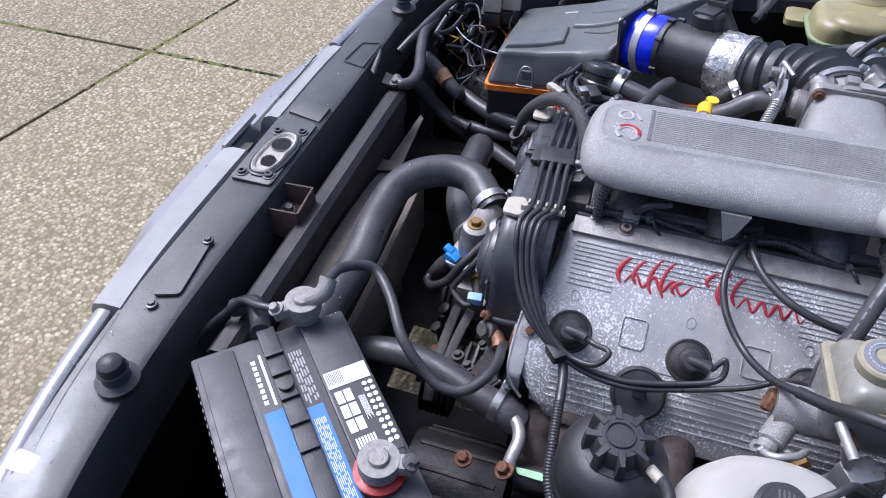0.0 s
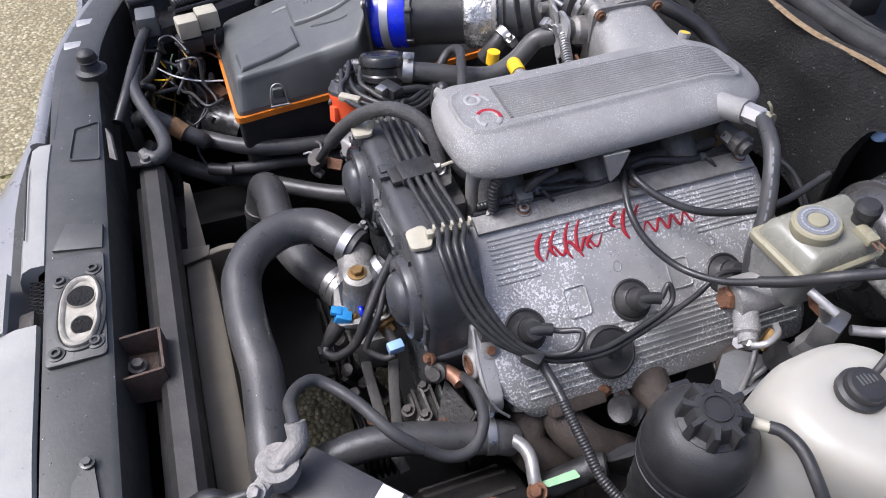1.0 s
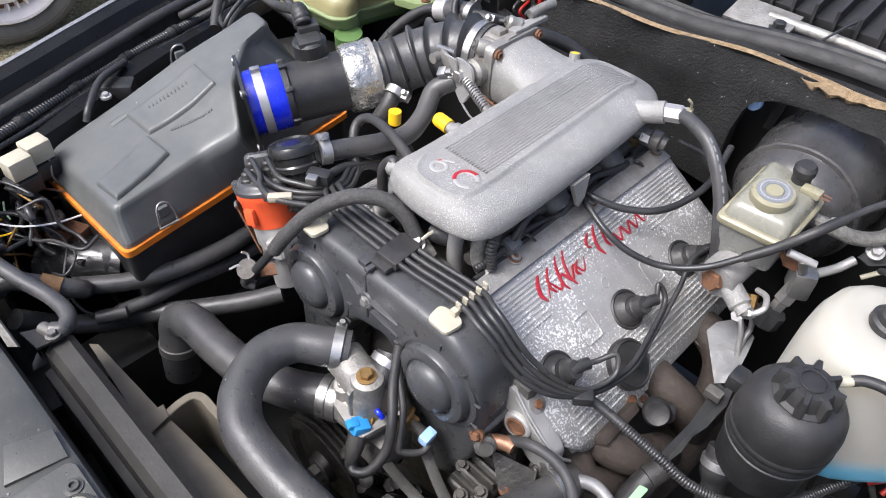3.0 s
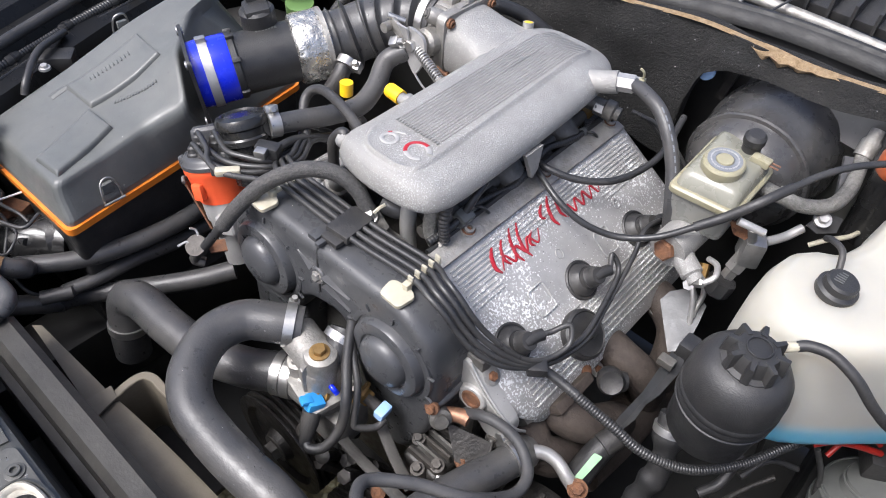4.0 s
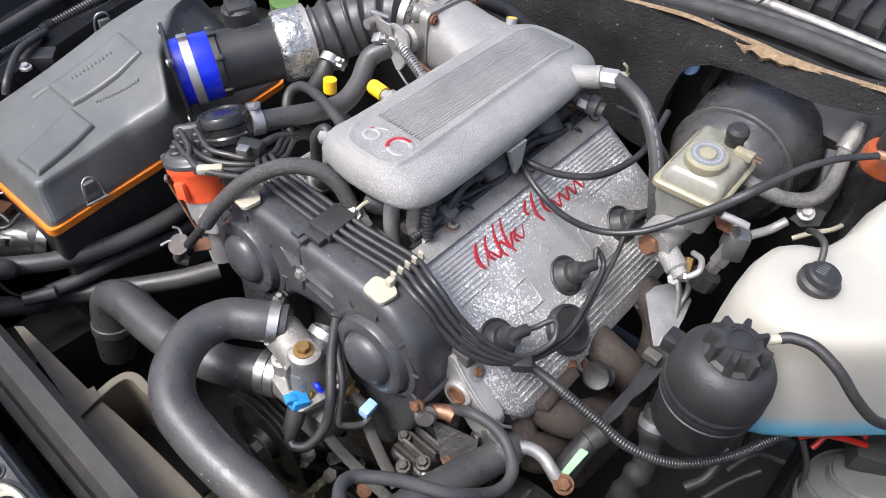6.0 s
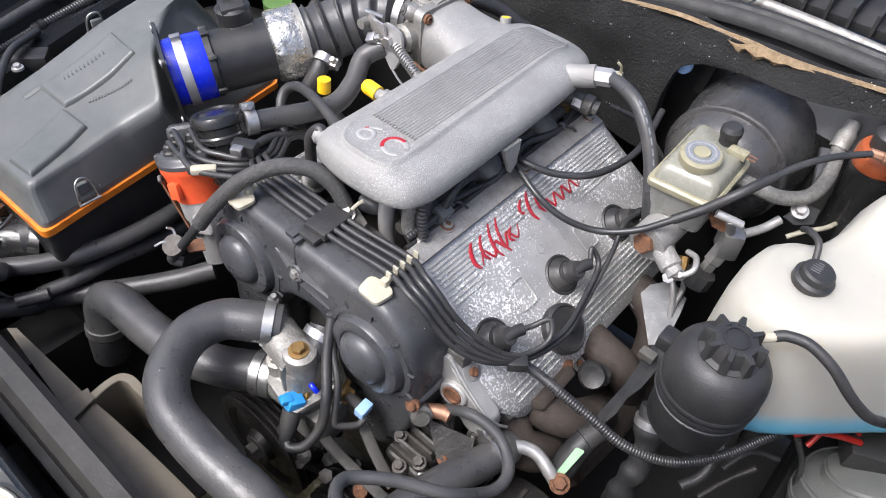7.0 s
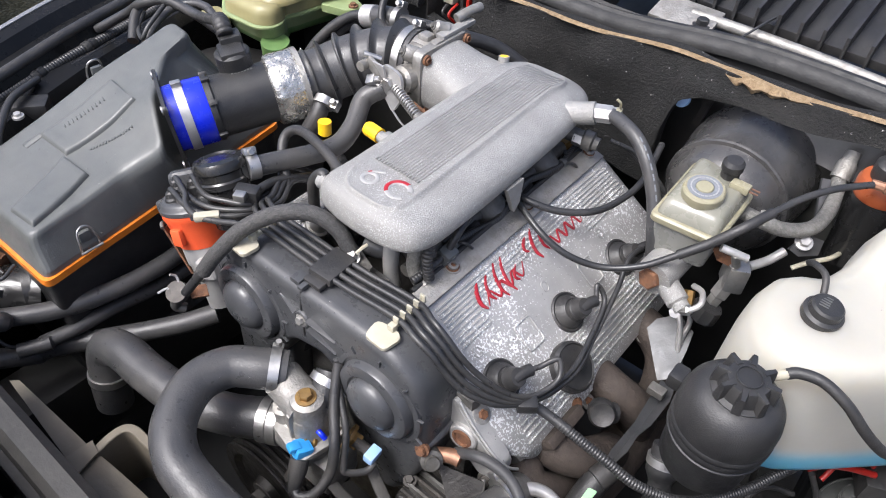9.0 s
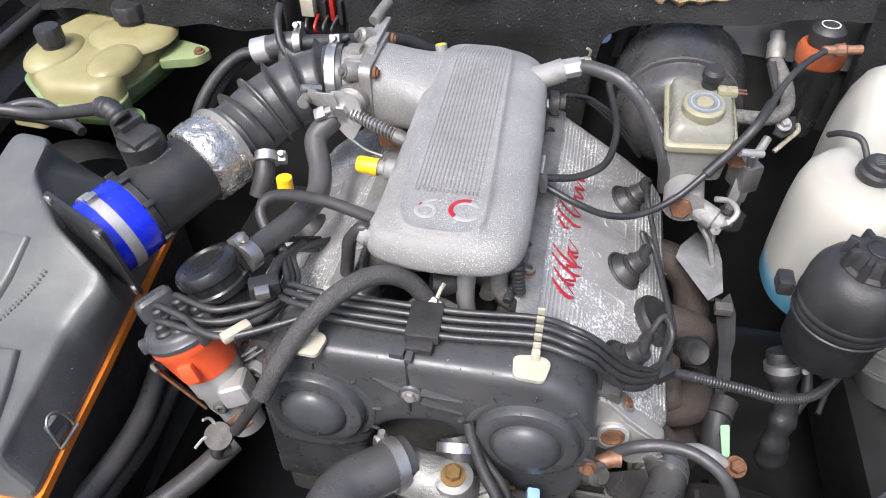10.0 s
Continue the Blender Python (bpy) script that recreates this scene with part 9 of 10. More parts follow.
        part("wire", tube([(0.085 + 0.006 * k, 0.405, 0.700), (0.110 + 0.005 * k, 0.415, 0.690), (0.150 + 0.006 * k, 0.420, 0.655), (0.185, 0.425, 0.61)], 0.0025, 8), WIRE_RUBBER, w)
    s = thing("fuel_union", (0.072, 0.362, 0.722), "grey fuel union below the plenum's rear corner", "union")
    part("barrel", lathe([(0.009, -0.02), (0.009, 0.0), (0.012, 0.002), (0.012, 0.012), (0.008, 0.014), (0.008, 0.02), (0, 0.02)], (0.0680, 0.3650, 0.7150), (1, 0.2, -0.1), 12), DIRTY_ALLOY, s)
    part("nut", lathe([(0.0085, 0), (0.0085, 0.012)], (0.0590, 0.3600, 0.7150), (1, 0.2, -0.1), 6), STEEL, s)


cables()


def exhaust_side():
    t = thing("exhaust_manifold", (0.245, 0.2, 0.45), "scaly brown exhaust manifold beside the engine", "exhaust manifold")
    for pts in (
        [(0.205, 0.115, 0.545), (0.232, 0.115, 0.535), (0.255, 0.135, 0.520), (0.265, 0.175, 0.49), (0.262, 0.21, 0.44)],
        [(0.205, 0.215, 0.550), (0.238, 0.212, 0.545), (0.262, 0.222, 0.525), (0.270, 0.24, 0.485), (0.265, 0.25, 0.44)],
        [(0.205, 0.318, 0.550), (0.236, 0.312, 0.545), (0.258, 0.305, 0.525), (0.268, 0.290, 0.485), (0.266, 0.28, 0.44)],
        [(0.205, 0.085, 0.530), (0.225, 0.075, 0.515), (0.242, 0.085, 0.50), (0.25, 0.12, 0.47)]):
        part("branch", tube(pts, 0.0215, 18, 8), EXHAUST, t)
    part("collector", tube([(0.262, 0.12, 0.45), (0.268, 0.21, 0.44), (0.266, 0.32, 0.43)], 0.030, 18), EXHAUST, t)
    part("flange", block((0.222, 0.125, 0.555), (0.012, 0.06, 0.03), 0.003, Matrix.Rotation(0.7, 3, "Y")), EXHAUST, t)
    part("rusty_bolt", bolt_mesh((0.2200, 0.1580, 0.5600), (0.6, -0.2, 0.8), 0.006, 0.006), RUST, t)
    p = thing("knock_plug", (0.2480, 0.1660, 0.5650), "black rubber plug over the exhaust manifold", "electrical plug")
    part("plug", lathe([(0.013, -0.014), (0.0145, -0.006), (0.0145, 0.008), (0.012, 0.012), (0.006, 0.010), (0, 0.010)], (0.2480, 0.1660, 0.5620), (0.3, -0.6, 0.6), 22), RUBBER, p)
    part("boot", tube([(0.2390, 0.1610, 0.5550), (0.2470, 0.1690, 0.5580), (0.2580, 0.1800, 0.5550)], 0.011, 12), RUBBER, p)
    # heat shields
    s = thing("heat_shield", (0.28, 0.22, 0.48), "dull sheet-metal heat shield with curled edges", "heat shield")
    a = [(0.2320, 0.2880, 0.5750), (0.2360, 0.2980, 0.5850), (0.2530, 0.3170, 0.5900), (0.2760, 0.3080, 0.5850), (0.2810, 0.2850, 0.5800), (0.2850, 0.2570, 0.5600), (0.2710, 0.2510, 0.5500)]
    part("upper_shield", plate([V(p) for p in a], 0.0025), HEAT_SHIELD, s)
    rows = []
    for q, w in (((0.2830, 0.2460, 0.5600), 0.012), ((0.2860, 0.2210, 0.5550), 0.016), ((0.2860, 0.1880, 0.5480), 0.013), ((0.2830, 0.1710, 0.5450), 0.010), ((0.2820, 0.1510, 0.5380), 0.012), ((0.2800, 0.1370, 0.5300), 0.008)):
        o = V(q)
        w *= 0.6
        rows.append([o + V((-w, -w * 0.3, 0.004)), o + V((0, 0, 0.0)), o + V((w, w * 0.5, 0.008)), o + V((w, w * 0.5, 0.0055)), o + V((0, 0, -0.0025)), o + V((-w, -w * 0.3, 0.0015))])
    part("lower_shield", loft(rows), HEAT_SHIELD, s)
    part("shield_clip", block(V((0.2800, 0.2210, 0.5720)), (0.018, 0.012, 0.010), 0.002), DIRTY_ALLOY, s)
    # pump and lower pipes in front of the cover
    pm = thing("steering_pump", (0.20, 0.0, 0.42), "grimy power steering pump with cast ribs", "pump")
    part("pump_body", block(V((0.1560, 0.0040, 0.4930)), (0.048, 0.062, 0.050), 0.008, None, None, 3), DARK_METAL, pm, "", 60)
    for k in range(5):
        y = -0.0200 + 0.0098 * k
        part("cast_rib", loft([[V((x, y - e, 0.480)), V((x, y - e * 0.55, z)), V((x, y + e * 0.55, z)), V((x, y + e, 0.480))] for x, z, e in ((0.1330, 0.512, 0.0026), (0.1370, 0.5265, 0.0026), (0.1720 + 0.001 * k, 0.5265, 0.0026), (0.1770 + 0.001 * k, 0.508, 0.0026))]), DIRTY_ALLOY if k % 2 else BLOCK_METAL, pm, "", 50)
    for q, e in (((0.1370, -0.0050, 0.5180), 0.0075), ((0.1710, -0.0140, 0.5190), 0.0080), ((0.1580, -0.0290, 0.5160), 0.0080), ((0.1760, 0.0150, 0.5220), 0.0070)):
        part("bolt_boss", lathe([(e * 1.15, -0.02), (e, 0.004), (e * 0.85, 0.006), (0, 0.006)], q, (0, -0.25, 1), 14), BLOCK_METAL, pm)
        part("bolt", bolt_mesh(V(q) + V((0, -0.0012, 0.006)), (0, -0.25, 1), e * 0.62, 0.005), BLOCK_METAL, pm)
    for q, r, m in (((0.1980, 0.0390, 0.5400), 0.0065, BLOCK_METAL), ((0.1880, 0.0030, 0.5340), 0.0060, RUST), ((0.1980, -0.0080, 0.5200), 0.0060, BLOCK_METAL), ((0.2130, 0.0130, 0.5230), 0.0055, DIRTY_ALLOY)):
        part("bolt", bolt_mesh(q, (0.2, -0.7, 0.6), r, 0.009), m, pm)
    part("dark_bracket", plate([(0.1570, 0.0120, 0.5600), (0.2000, 0.0280, 0.5540), (0.2120, 0.0080, 0.5320), (0.1830, -0.0040, 0.5380)], 0.005, 0.001), DARK_METAL, pm)
    part("bracket_edge", tube([(0.2000, 0.0290, 0.5560), (0.2065, 0.0180, 0.5450), (0.2125, 0.0080, 0.5345)], 0.0022, 8), DIRTY_ALLOY, pm)
    part("adjuster_rod", tube([(0.1750, -0.0200, 0.5150), (0.1930, -0.0150, 0.5130), (0.2150, -0.0050, 0.5150)], 0.0042, 8), STEEL, pm)
    for k, (pts, r) in enumerate((([(0.1060, -0.0300, 0.5450), (0.1330, -0.0380, 0.5250), (0.1620, -0.0440, 0.5050)], 0.0060), ([(0.0400, -0.0520, 0.5150), (0.0950, -0.0560, 0.5050), (0.1700, -0.0560, 0.4980), (0.2100, -0.0500, 0.4950)], 0.0060))):
        b = thing("drive_belt", pts[1], "worn ribbed drive belt at the engine's nose", "drive belt", "drive belts")
        part("belt", tube(pts, r, 10, 6, flat=0.35), BELT, b)
    g = thing("low_fittings", (0.13, -0.06, 0.47), "grimy bolts and pipe stubs low at the engine's nose", "fitting")
    rng = random.Random(44)
    for k in range(12):
        q = V((rng.uniform(0.02, 0.20), rng.uniform(-0.075, -0.035), rng.uniform(0.455, 0.495)))
        part("stud", lathe([(0.006, -0.06), (0.006, 0.0), (0.008, 0.001), (0.008, 0.007), (0.005, 0.008), (0, 0.008)], q, (rng.uniform(-0.3, 0.3), -0.5, 0.9), 6 if k % 2 else 14), (DARK_METAL, BLOCK_METAL, RUST, DARK_METAL)[k % 4], g)
    f = thing("front_fittings", (0.19, 0.03, 0.55), "rusty banjo fittings at the cover's lower corner", "fitting")
    part("banjo", lathe([(0.007, 0), (0.011, 0.001), (0.011, 0.012), (0.007, 0.013), (0.007, 0.018)], (0.1510, 0.0050, 0.5750), (0.6, -0.5, 0.5), 14), DIRTY_ALLOY, f)
    part("elbow_pipe", tube([(0.1550, 0.0100, 0.5750), (0.1680, 0.0170, 0.5780), (0.1770, 0.0190, 0.5780)], 0.0075, 12), COPPER, f)
    part("bolt", bolt_mesh((0.1640, 0.0380, 0.5850), (0.4, -0.9, 0.4), 0.007, 0.006), RUST, f)
    h = thing("battery_cable", (0.2140, 0.0470, 0.5600), "thick black cable from battery to starter, looping ahead of the engine", "battery cable", "battery cables")
    part("hose", tube([(0.1680, 0.0230, 0.5760), (0.1880, 0.0240, 0.5930), (0.2100, 0.0250, 0.6000), (0.2330, 0.0200, 0.6040), (0.2520, 0.0080, 0.6040), (0.2610, -0.0080, 0.6050), (0.2590, -0.0300, 0.6120), (0.2420, -0.0640, 0.6380), (0.2070, -0.0890, 0.6500), (0.1835, -0.1100, 0.6550), (0.1800, -0.1230, 0.6610), (0.1900, -0.1360, 0.6680), (0.2070, -0.1430, 0.6780), (0.2200, -0.1430, 0.6840), (0.2350, -0.1430, 0.6880)], 0.0055, 14, 10), HOSE_RUBBER, h)
    b = thing("bottom_hose", (0.2150, -0.0050, 0.5500), "thick black bottom coolant hose", "coolant hose", "coolant hoses")
    bp = [(0.2260, 0.0360, 0.5450), (0.2210, 0.0140, 0.5470), (0.2090, -0.0230, 0.5500), (0.1990, -0.0590, 0.5500), (0.1930, -0.0890, 0.5450), (0.1910, -0.1230, 0.5350), (0.1830, -0.1600, 0.5000)]
    part("hose", tube(bp, 0.0165, 18, 8), HOSE_RUBBER, b)
    part("alloy_stub", tube([(0.2240, 0.0320, 0.5460), (0.2262, 0.0420, 0.5420), (0.2255, 0.0540, 0.5300)], 0.0175, 18), RAW_ALLOY, b)
    clamp(V((0.2230, 0.0330, 0.5460)), V(bp[0]) - V(bp[1]), 0.0175, b, 0.009, 40)
    p = thing("metal_pipe", (0.2510, 0.0700, 0.5300), "grey bent metal pipe with a rusty union", "pipe")
    part("pipe", tube([(0.2270, 0.0460, 0.5450), (0.2420, 0.0590, 0.5450), (0.2570, 0.0630, 0.5420), (0.2740, 0.0600, 0.5350), (0.2870, 0.0590, 0.5250)], 0.0068, 12), ZINC, p)
    part("union_bolt", bolt_mesh((0.2880, 0.0570, 0.5350), (0.1, -0.4, 0.9), 0.0068, 0.008), RUST, p, "rusty union bolt")
    part("union_bolt", bolt_mesh((0.2860, 0.0140, 0.5300), (0.1, -0.2, 0.9), 0.0062, 0.006), RUST, p, "rusty union bolt")
    g = thing("green_tag", (0.2810, 0.0860, 0.5300), "pale green paper tag on a black tube", "tag")
    part("tag", plate(rounded([(0.2780, 0.0660, 0.5300), (0.2850, 0.0700, 0.5300), (0.2870, 0.1040, 0.5330), (0.2780, 0.1020, 0.5330)], 0.002), 0.002), GREEN_TAG, g)
    part("tube", tube([(0.2780, 0.0680, 0.5100), (0.2770, 0.0970, 0.5150), (0.2790, 0.1220, 0.5250)], 0.014, 14), BLACK_PLASTIC, g)
    part("cap", lathe([(0.013, 0), (0.013, 0.018), (0.010, 0.02), (0, 0.02)], (0.2790, 0.1150, 0.5300), (0.3, 0.9, 0.3), 16), RUBBER, g)
    a = thing("alternator", (0.26, -0.02, 0.38), "black grimy alternator low beside the engine", "alternator")
    part("body", lathe([(0.02, -0.06), (0.058, -0.055), (0.062, -0.04), (0.062, 0.04), (0.058, 0.055), (0.02, 0.06)], (0.275, 0.005, 0.435), (0, 1, 0), 32), DARK_METAL, a)
    for k in range(14):
        ang = 2 * math.pi * k / 14
        part("cooling_fin", block((0.275 + 0.058 * math.cos(ang), 0.005, 0.435 + 0.058 * math.sin(ang)), (0.006, 0.09, 0.012), 0.002, Matrix.Rotation(-ang + math.pi / 2, 3, "Y")), BLOCK_METAL, a)
    e = thing("engine_mount", (0.33, 0.06, 0.45), "dark engine mount and pipes in shadow", "engine mount")
    part("arm", block((0.315, 0.05, 0.40), (0.09, 0.10, 0.08), 0.015, Matrix.Rotation(0.3, 3, "Y")), DARK_METAL, e)
    part("pipe", tube([(0.3760, 0.1770, 0.4700), (0.3880, 0.1990, 0.4800), (0.3890, 0.2310, 0.5000)], 0.006, 10), WIRE_RUBBER, e)
    # headlamp back cover in the corner
    l = thing("lamp_back_cover", (0.50, 0.20, 0.45), "grey-black stepped round lamp cover", "lamp cover")
    lc = V((0.5300, 0.2980, 0.4800))
    part("cover", lathe([(0.075, -0.05), (0.074, -0.012), (0.070, -0.006), (0.066, 0.012), (0.060, 0.016), (0.046, 0.018), (0.040, 0.030), (0.030, 0.034), (0, 0.035)], lc, (-0.35, 0.25, 0.9), 44), GREY_PLASTIC, l)
    for r, h in ((0.0712, -0.008), (0.0625, 0.0155), (0.0425, 0.026)):
        x, y, z = frame_of((-0.35, 0.25, 0.9))
        part("ridge", sweep(bmesh.new(), [lc + z * h + (x * math.cos(a) + y * math.sin(a)) * r for a in (2 * math.pi * k / 44 for k in range(45))], 0.0014, 6, False), GREY_PLASTIC, l)
    part("plug", block(V((0.5070, 0.3190, 0.5200)), (0.05, 0.04, 0.03), 0.004, Matrix.Rotation(0.4, 3, "Z")), BLACK_PLASTIC, l)
    for k, (q0, q1, q2) in enumerate((((0.3790, 0.2570, 0.5600), (0.3930, 0.2500, 0.5400), (0.4020, 0.2430, 0.5000)), ((0.4000, 0.2060, 0.5000), (0.4140, 0.2380, 0.5100), (0.4410, 0.2580, 0.5000)), ((0.3960, 0.1720, 0.4800), (0.4110, 0.2060, 0.4900), (0.4270, 0.2310, 0.5000)), ((0.4430, 0.2620, 0.5400), (0.4610, 0.2710, 0.5000), (0.4710, 0.2730, 0.4600)))):
        w = thing("shadow_pipe", q1, "dark thin pipe low beside the washer tank", "pipe", "low pipes")
        part("pipe", tube([q0, q1, q2], 0.0032, 8), WIRE_RUBBER if k % 2 else DARK_METAL, w)


exhaust_side()


def battery():
    c0, c1, c2 = V((0.3210, -0.2510, 0.6450)), V((0.2320, -0.1340, 0.6450)), V((0.3830, 0.0080, 0.6450))
    v = (c2 - c1).normalized()
    v = V((v.x, v.y, 0)).normalized()
    u = V((-v.y, v.x, 0))
    if u.dot(c0 - c1) < 0:
        u = -u
    wide, long = (c0 - c1).dot(u), 0.232
    turn = Matrix((u, v, V((0, 0, 1)))).transposed()
    if turn.determinant() < 0:
        turn = Matrix((v, u, V((0, 0, 1)))).transposed()
    def at(a, b, z):
        return c1 + u * a * wide + v * b * long + V((0, 0, z))
    t = thing("car_battery", at(0.5, 0.5, -0.19), "black car battery with blue, black and white labels", "battery")
    def slab(a0, a1, b0, b1, z0, z1, bevel=0.003):
        p = at((a0 + a1) / 2, (b0 + b1) / 2, (z0 + z1) / 2)
        m = Matrix((u, v, V((0, 0, 1)))).transposed()
        return block(p, ((a1 - a0) * wide, (b1 - b0) * long, z1 - z0), bevel, m)
    part("case", slab(0.0, 1.0, 0.0, 1.0, -0.19, -0.022, 0.004), BATTERY_CASE, t)
    lid = part("lid", slab(-0.012, 1.012, -0.008, 1.008, -0.030, 0.0, 0.004), BATTERY_CASE, t, "black plastic lid")
    for k in range(24):
        b = 0.06 + 0.88 * k / 23
        for a in (-0.016, 1.016):
            part("edge_rib", slab(a - 0.012, a + 0.012, b - 0.010, b + 0.010, -0.075, -0.024, 0.0008), BATTERY_CASE, t)
    part("lid_step", slab(0.02, 0.30, 0.02, 0.98, -0.001, 0.004, 0.002), BATTERY_CASE, lid)
    part("lid_step", slab(0.74, 0.97, 0.02, 0.98, -0.001, 0.003, 0.002), BATTERY_CASE, lid)
    # labels
    part("dark_label", slab(0.33, 0.71, 0.10, 0.98, 0.0002, 0.0010, 0), LABEL_BLACK, lid)
    part("blue_label", slab(0.345, 0.445, 0.41, 0.99, 0.0011, 0.0016, 0), LABEL_BLUE, lid, "bright blue label")
    part("blue_label", slab(0.575, 0.69, 0.37, 0.99, 0.0011, 0.0016, 0), LABEL_BLUE, lid, "bright blue label")
    rng = random.Random(21)
    for row in range(7):
        b0 = 0.47
        while b0 < 0.95:
            w = rng.uniform(0.02, 0.06)
            part("print_bar", slab(0.365 + row * 0.0105, 0.3690 + row * 0.0105, b0, min(0.96, b0 + w), 0.0017, 0.0019, 0), LABEL_WHITE, lid)
            b0 += w + 0.012
    part("print_panel", slab(0.580, 0.603, 0.86, 0.95, 0.0017, 0.0020, 0), LABEL_WHITE, lid, "small white printed panel")
    part("print_panel", slab(0.578, 0.598, 0.955, 0.985, 0.0017, 0.0020, 0), YELLOW, lid, "small yellow printed panel")
    part("print_panel", slab(0.595, 0.612, 0.09, 0.345, 0.0011, 0.0014, 0), LABEL_WHITE, lid, "narrow white printed panel")
    for k in range(8):
        part("print_bar", slab(0.640, 0.668, 0.110 + k * 0.029, 0.130 + k * 0.029, 0.0011, 0.0014, 0), LABEL_WHITE, lid)
    for row in range(5):
        b0 = 0.13
        while b0 < 0.37:
            w = rng.uniform(0.02, 0.05)
            part("print_bar", slab(0.350 + row * 0.018, 0.360 + row * 0.018, b0, min(0.395, b0 + w), 0.0011, 0.0014, 0), PRINT_GREY, lid)
            b0 += w + 0.012
    info = part("info_label", slab(0.015, 0.285, 0.36, 0.72, 0.0042, 0.0048, 0), LABEL_BLACK, lid, "black label with white panels and dots")
    part("white_strip", slab(0.015, 0.285, 0.30, 0.38, 0.0050, 0.0054, 0), LABEL_WHITE, lid, "white strip of bars")
    for k in range(10):
        part("bar", slab(0.18 + k * 0.010, 0.184 + k * 0.010, 0.305, 0.365, 0.0056, 0.0058, 0), LABEL_BLACK, lid)
    for i in range(2):
        for j in range(3):
            part("white_panel", slab(0.165 + i * 0.055, 0.212 + i * 0.055, 0.40 + j * 0.068, 0.458 + j * 0.068, 0.0050, 0.0054, 0), LABEL_WHITE, lid)
    for i in range(2):
        for j in range(10):
            p = at(0.035 + i * 0.038, 0.405 + j * 0.030, 0.0050)
            part("white_dot", lathe([(0.0023, 0), (0.0023, 0.0005), (0, 0.0005)], p, (0, 0, 1), 14), LABEL_WHITE, lid)
    for k in range(7):
        part("print_bar", slab(0.105 + k * 0.006 - 0.004, 0.108 + k * 0.006 - 0.004, 0.45, 0.56 - 0.01 * (k % 3), 0.0050, 0.0053, 0), LABEL_WHITE, lid)
        part("print_bar", slab(0.14 + k * 0.018, 0.152 + k * 0.018, 0.62, 0.70 - 0.012 * (k % 3), 0.0050, 0.0053, 0), LABEL_WHITE, lid)
    # carry strap with ribs
    st = part("hold_down_strap", slab(0.455, 0.575, -0.01, 0.99, 0.0035, 0.009, 0.002), BLACK_PLASTIC, t, "ribbed black hold-down strap")
    for b in (0.14, 0.24, 0.36, 0.48, 0.60):
        part("strap_rib", slab(0.455, 0.575, b - 0.008, b + 0.008, 0.009, 0.0125, 0.001), BLACK_PLASTIC, st)
    part("strap_nub", lathe([(0.007, 0), (0.007, 0.004), (0, 0.005)], at(0.515, 0.30, 0.009), (0, 0, 1), 14), BLACK_PLASTIC, st)
    # posts and terminals
    def post(p, red):
        part("post", lathe([(0.0135, -0.002), (0.0135, 0.006), (0.0095, 0.008), (0.0088, 0.026), (0.0078, 0.0275), (0, 0.0275)], p, (0, 0, 1), 24), LEAD, t)
        k = thing("battery_terminal", p, ("positive" if red else "negative") + " battery clamp, dull corroded lead", "battery terminal", "battery terminals")
        part("clamp_ring", lathe([(0.0098, 0.010), (0.0170, 0.010), (0.0175, 0.014), (0.0170, 0.024), (0.0098, 0.024)], p, (0, 0, 1), 26), LEAD, k)
        d = (u if not red else (-u + v * 0.6)).normalized()
        part("clamp_jaw", block(p + d * 0.021 + V((0, 0, 0.017)), (0.018, 0.014, 0.013), 0.003, Matrix((d, V((0, 0, 1)).cross(d), V((0, 0, 1)))).transposed()), LEAD, k)
        part("clamp_bolt", bolt_mesh(p + d * 0.026 + V((0, 0, 0.022)), (d.x * 0.4, d.y * 0.4, 1), 0.005, 0.006), LEAD if not red else DIRTY_ALLOY, k)
        return k
    neg = V((0.2520, -0.1620, 0.6500))
    post(neg, False)
    pos = V((0.3850, -0.0320, 0.6500))
    post(pos, True)
    part("red_collar", lathe([(0.020, 0), (0.022, 0.002), (0.022, 0.005), (0.016, 0.007)], pos, (0, 0, 1), 28), RED_WIRE, t, "red washer under the positive clamp")
    # negative cable rising to the engine, and the earth lead
    cb = thing("cable_lug", neg + V((0, 0, 0.03)), "grey lead cable lug on the negative clamp", "battery cable", "battery cables")
    part("lug", tube([neg + V((0, 0, 0.020)), V((0.2440, -0.1440, 0.6800)), V((0.2320, -0.1420, 0.6900))], 0.0085, 12), LEAD, cb)
    e = thing("earth_lead", neg + V((0, 0, 0.02)), "thin black earth lead to the body", "battery cable", "battery cables")
    part("cable", tube([neg + u * 0.022 + V((0, 0, 0.018)), V((0.2670, -0.1790, 0.6680)), V((0.2660, -0.2040, 0.6650)), V((0.2580, -0.2260, 0.6550)), V((0.2600, -0.2450, 0.6350)), V((0.2800, -0.2770, 0.6000)), V((0.3230, -0.2940, 0.5600))], 0.0042, 10), WIRE_RUBBER, e)
    h = thing("hold_down_hook", (0.2470, -0.2230, 0.6200), "black battery hold-down hook", "bracket")
    part("hook", tube([(0.2510, -0.2440, 0.6300), (0.2520, -0.2180, 0.6450), (0.2730, -0.2010, 0.6450), (0.2860, -0.1930, 0.6500)], 0.010, 12), BLACK_PLASTIC, h)
    tray = thing("battery_tray", at(0.5, 0.5, -0.2), "black steel tray under the battery", "tray")
    part("tray_floor", slab(-0.05, 1.05, -0.04, 1.04, -0.200, -0.191, 0.003), BAY_BLACK, tray)
    part("tray_leg", slab(0.3, 0.7, 0.3, 0.7, -0.455, -0.200, 0.003), BAY_BLACK, tray)


battery()


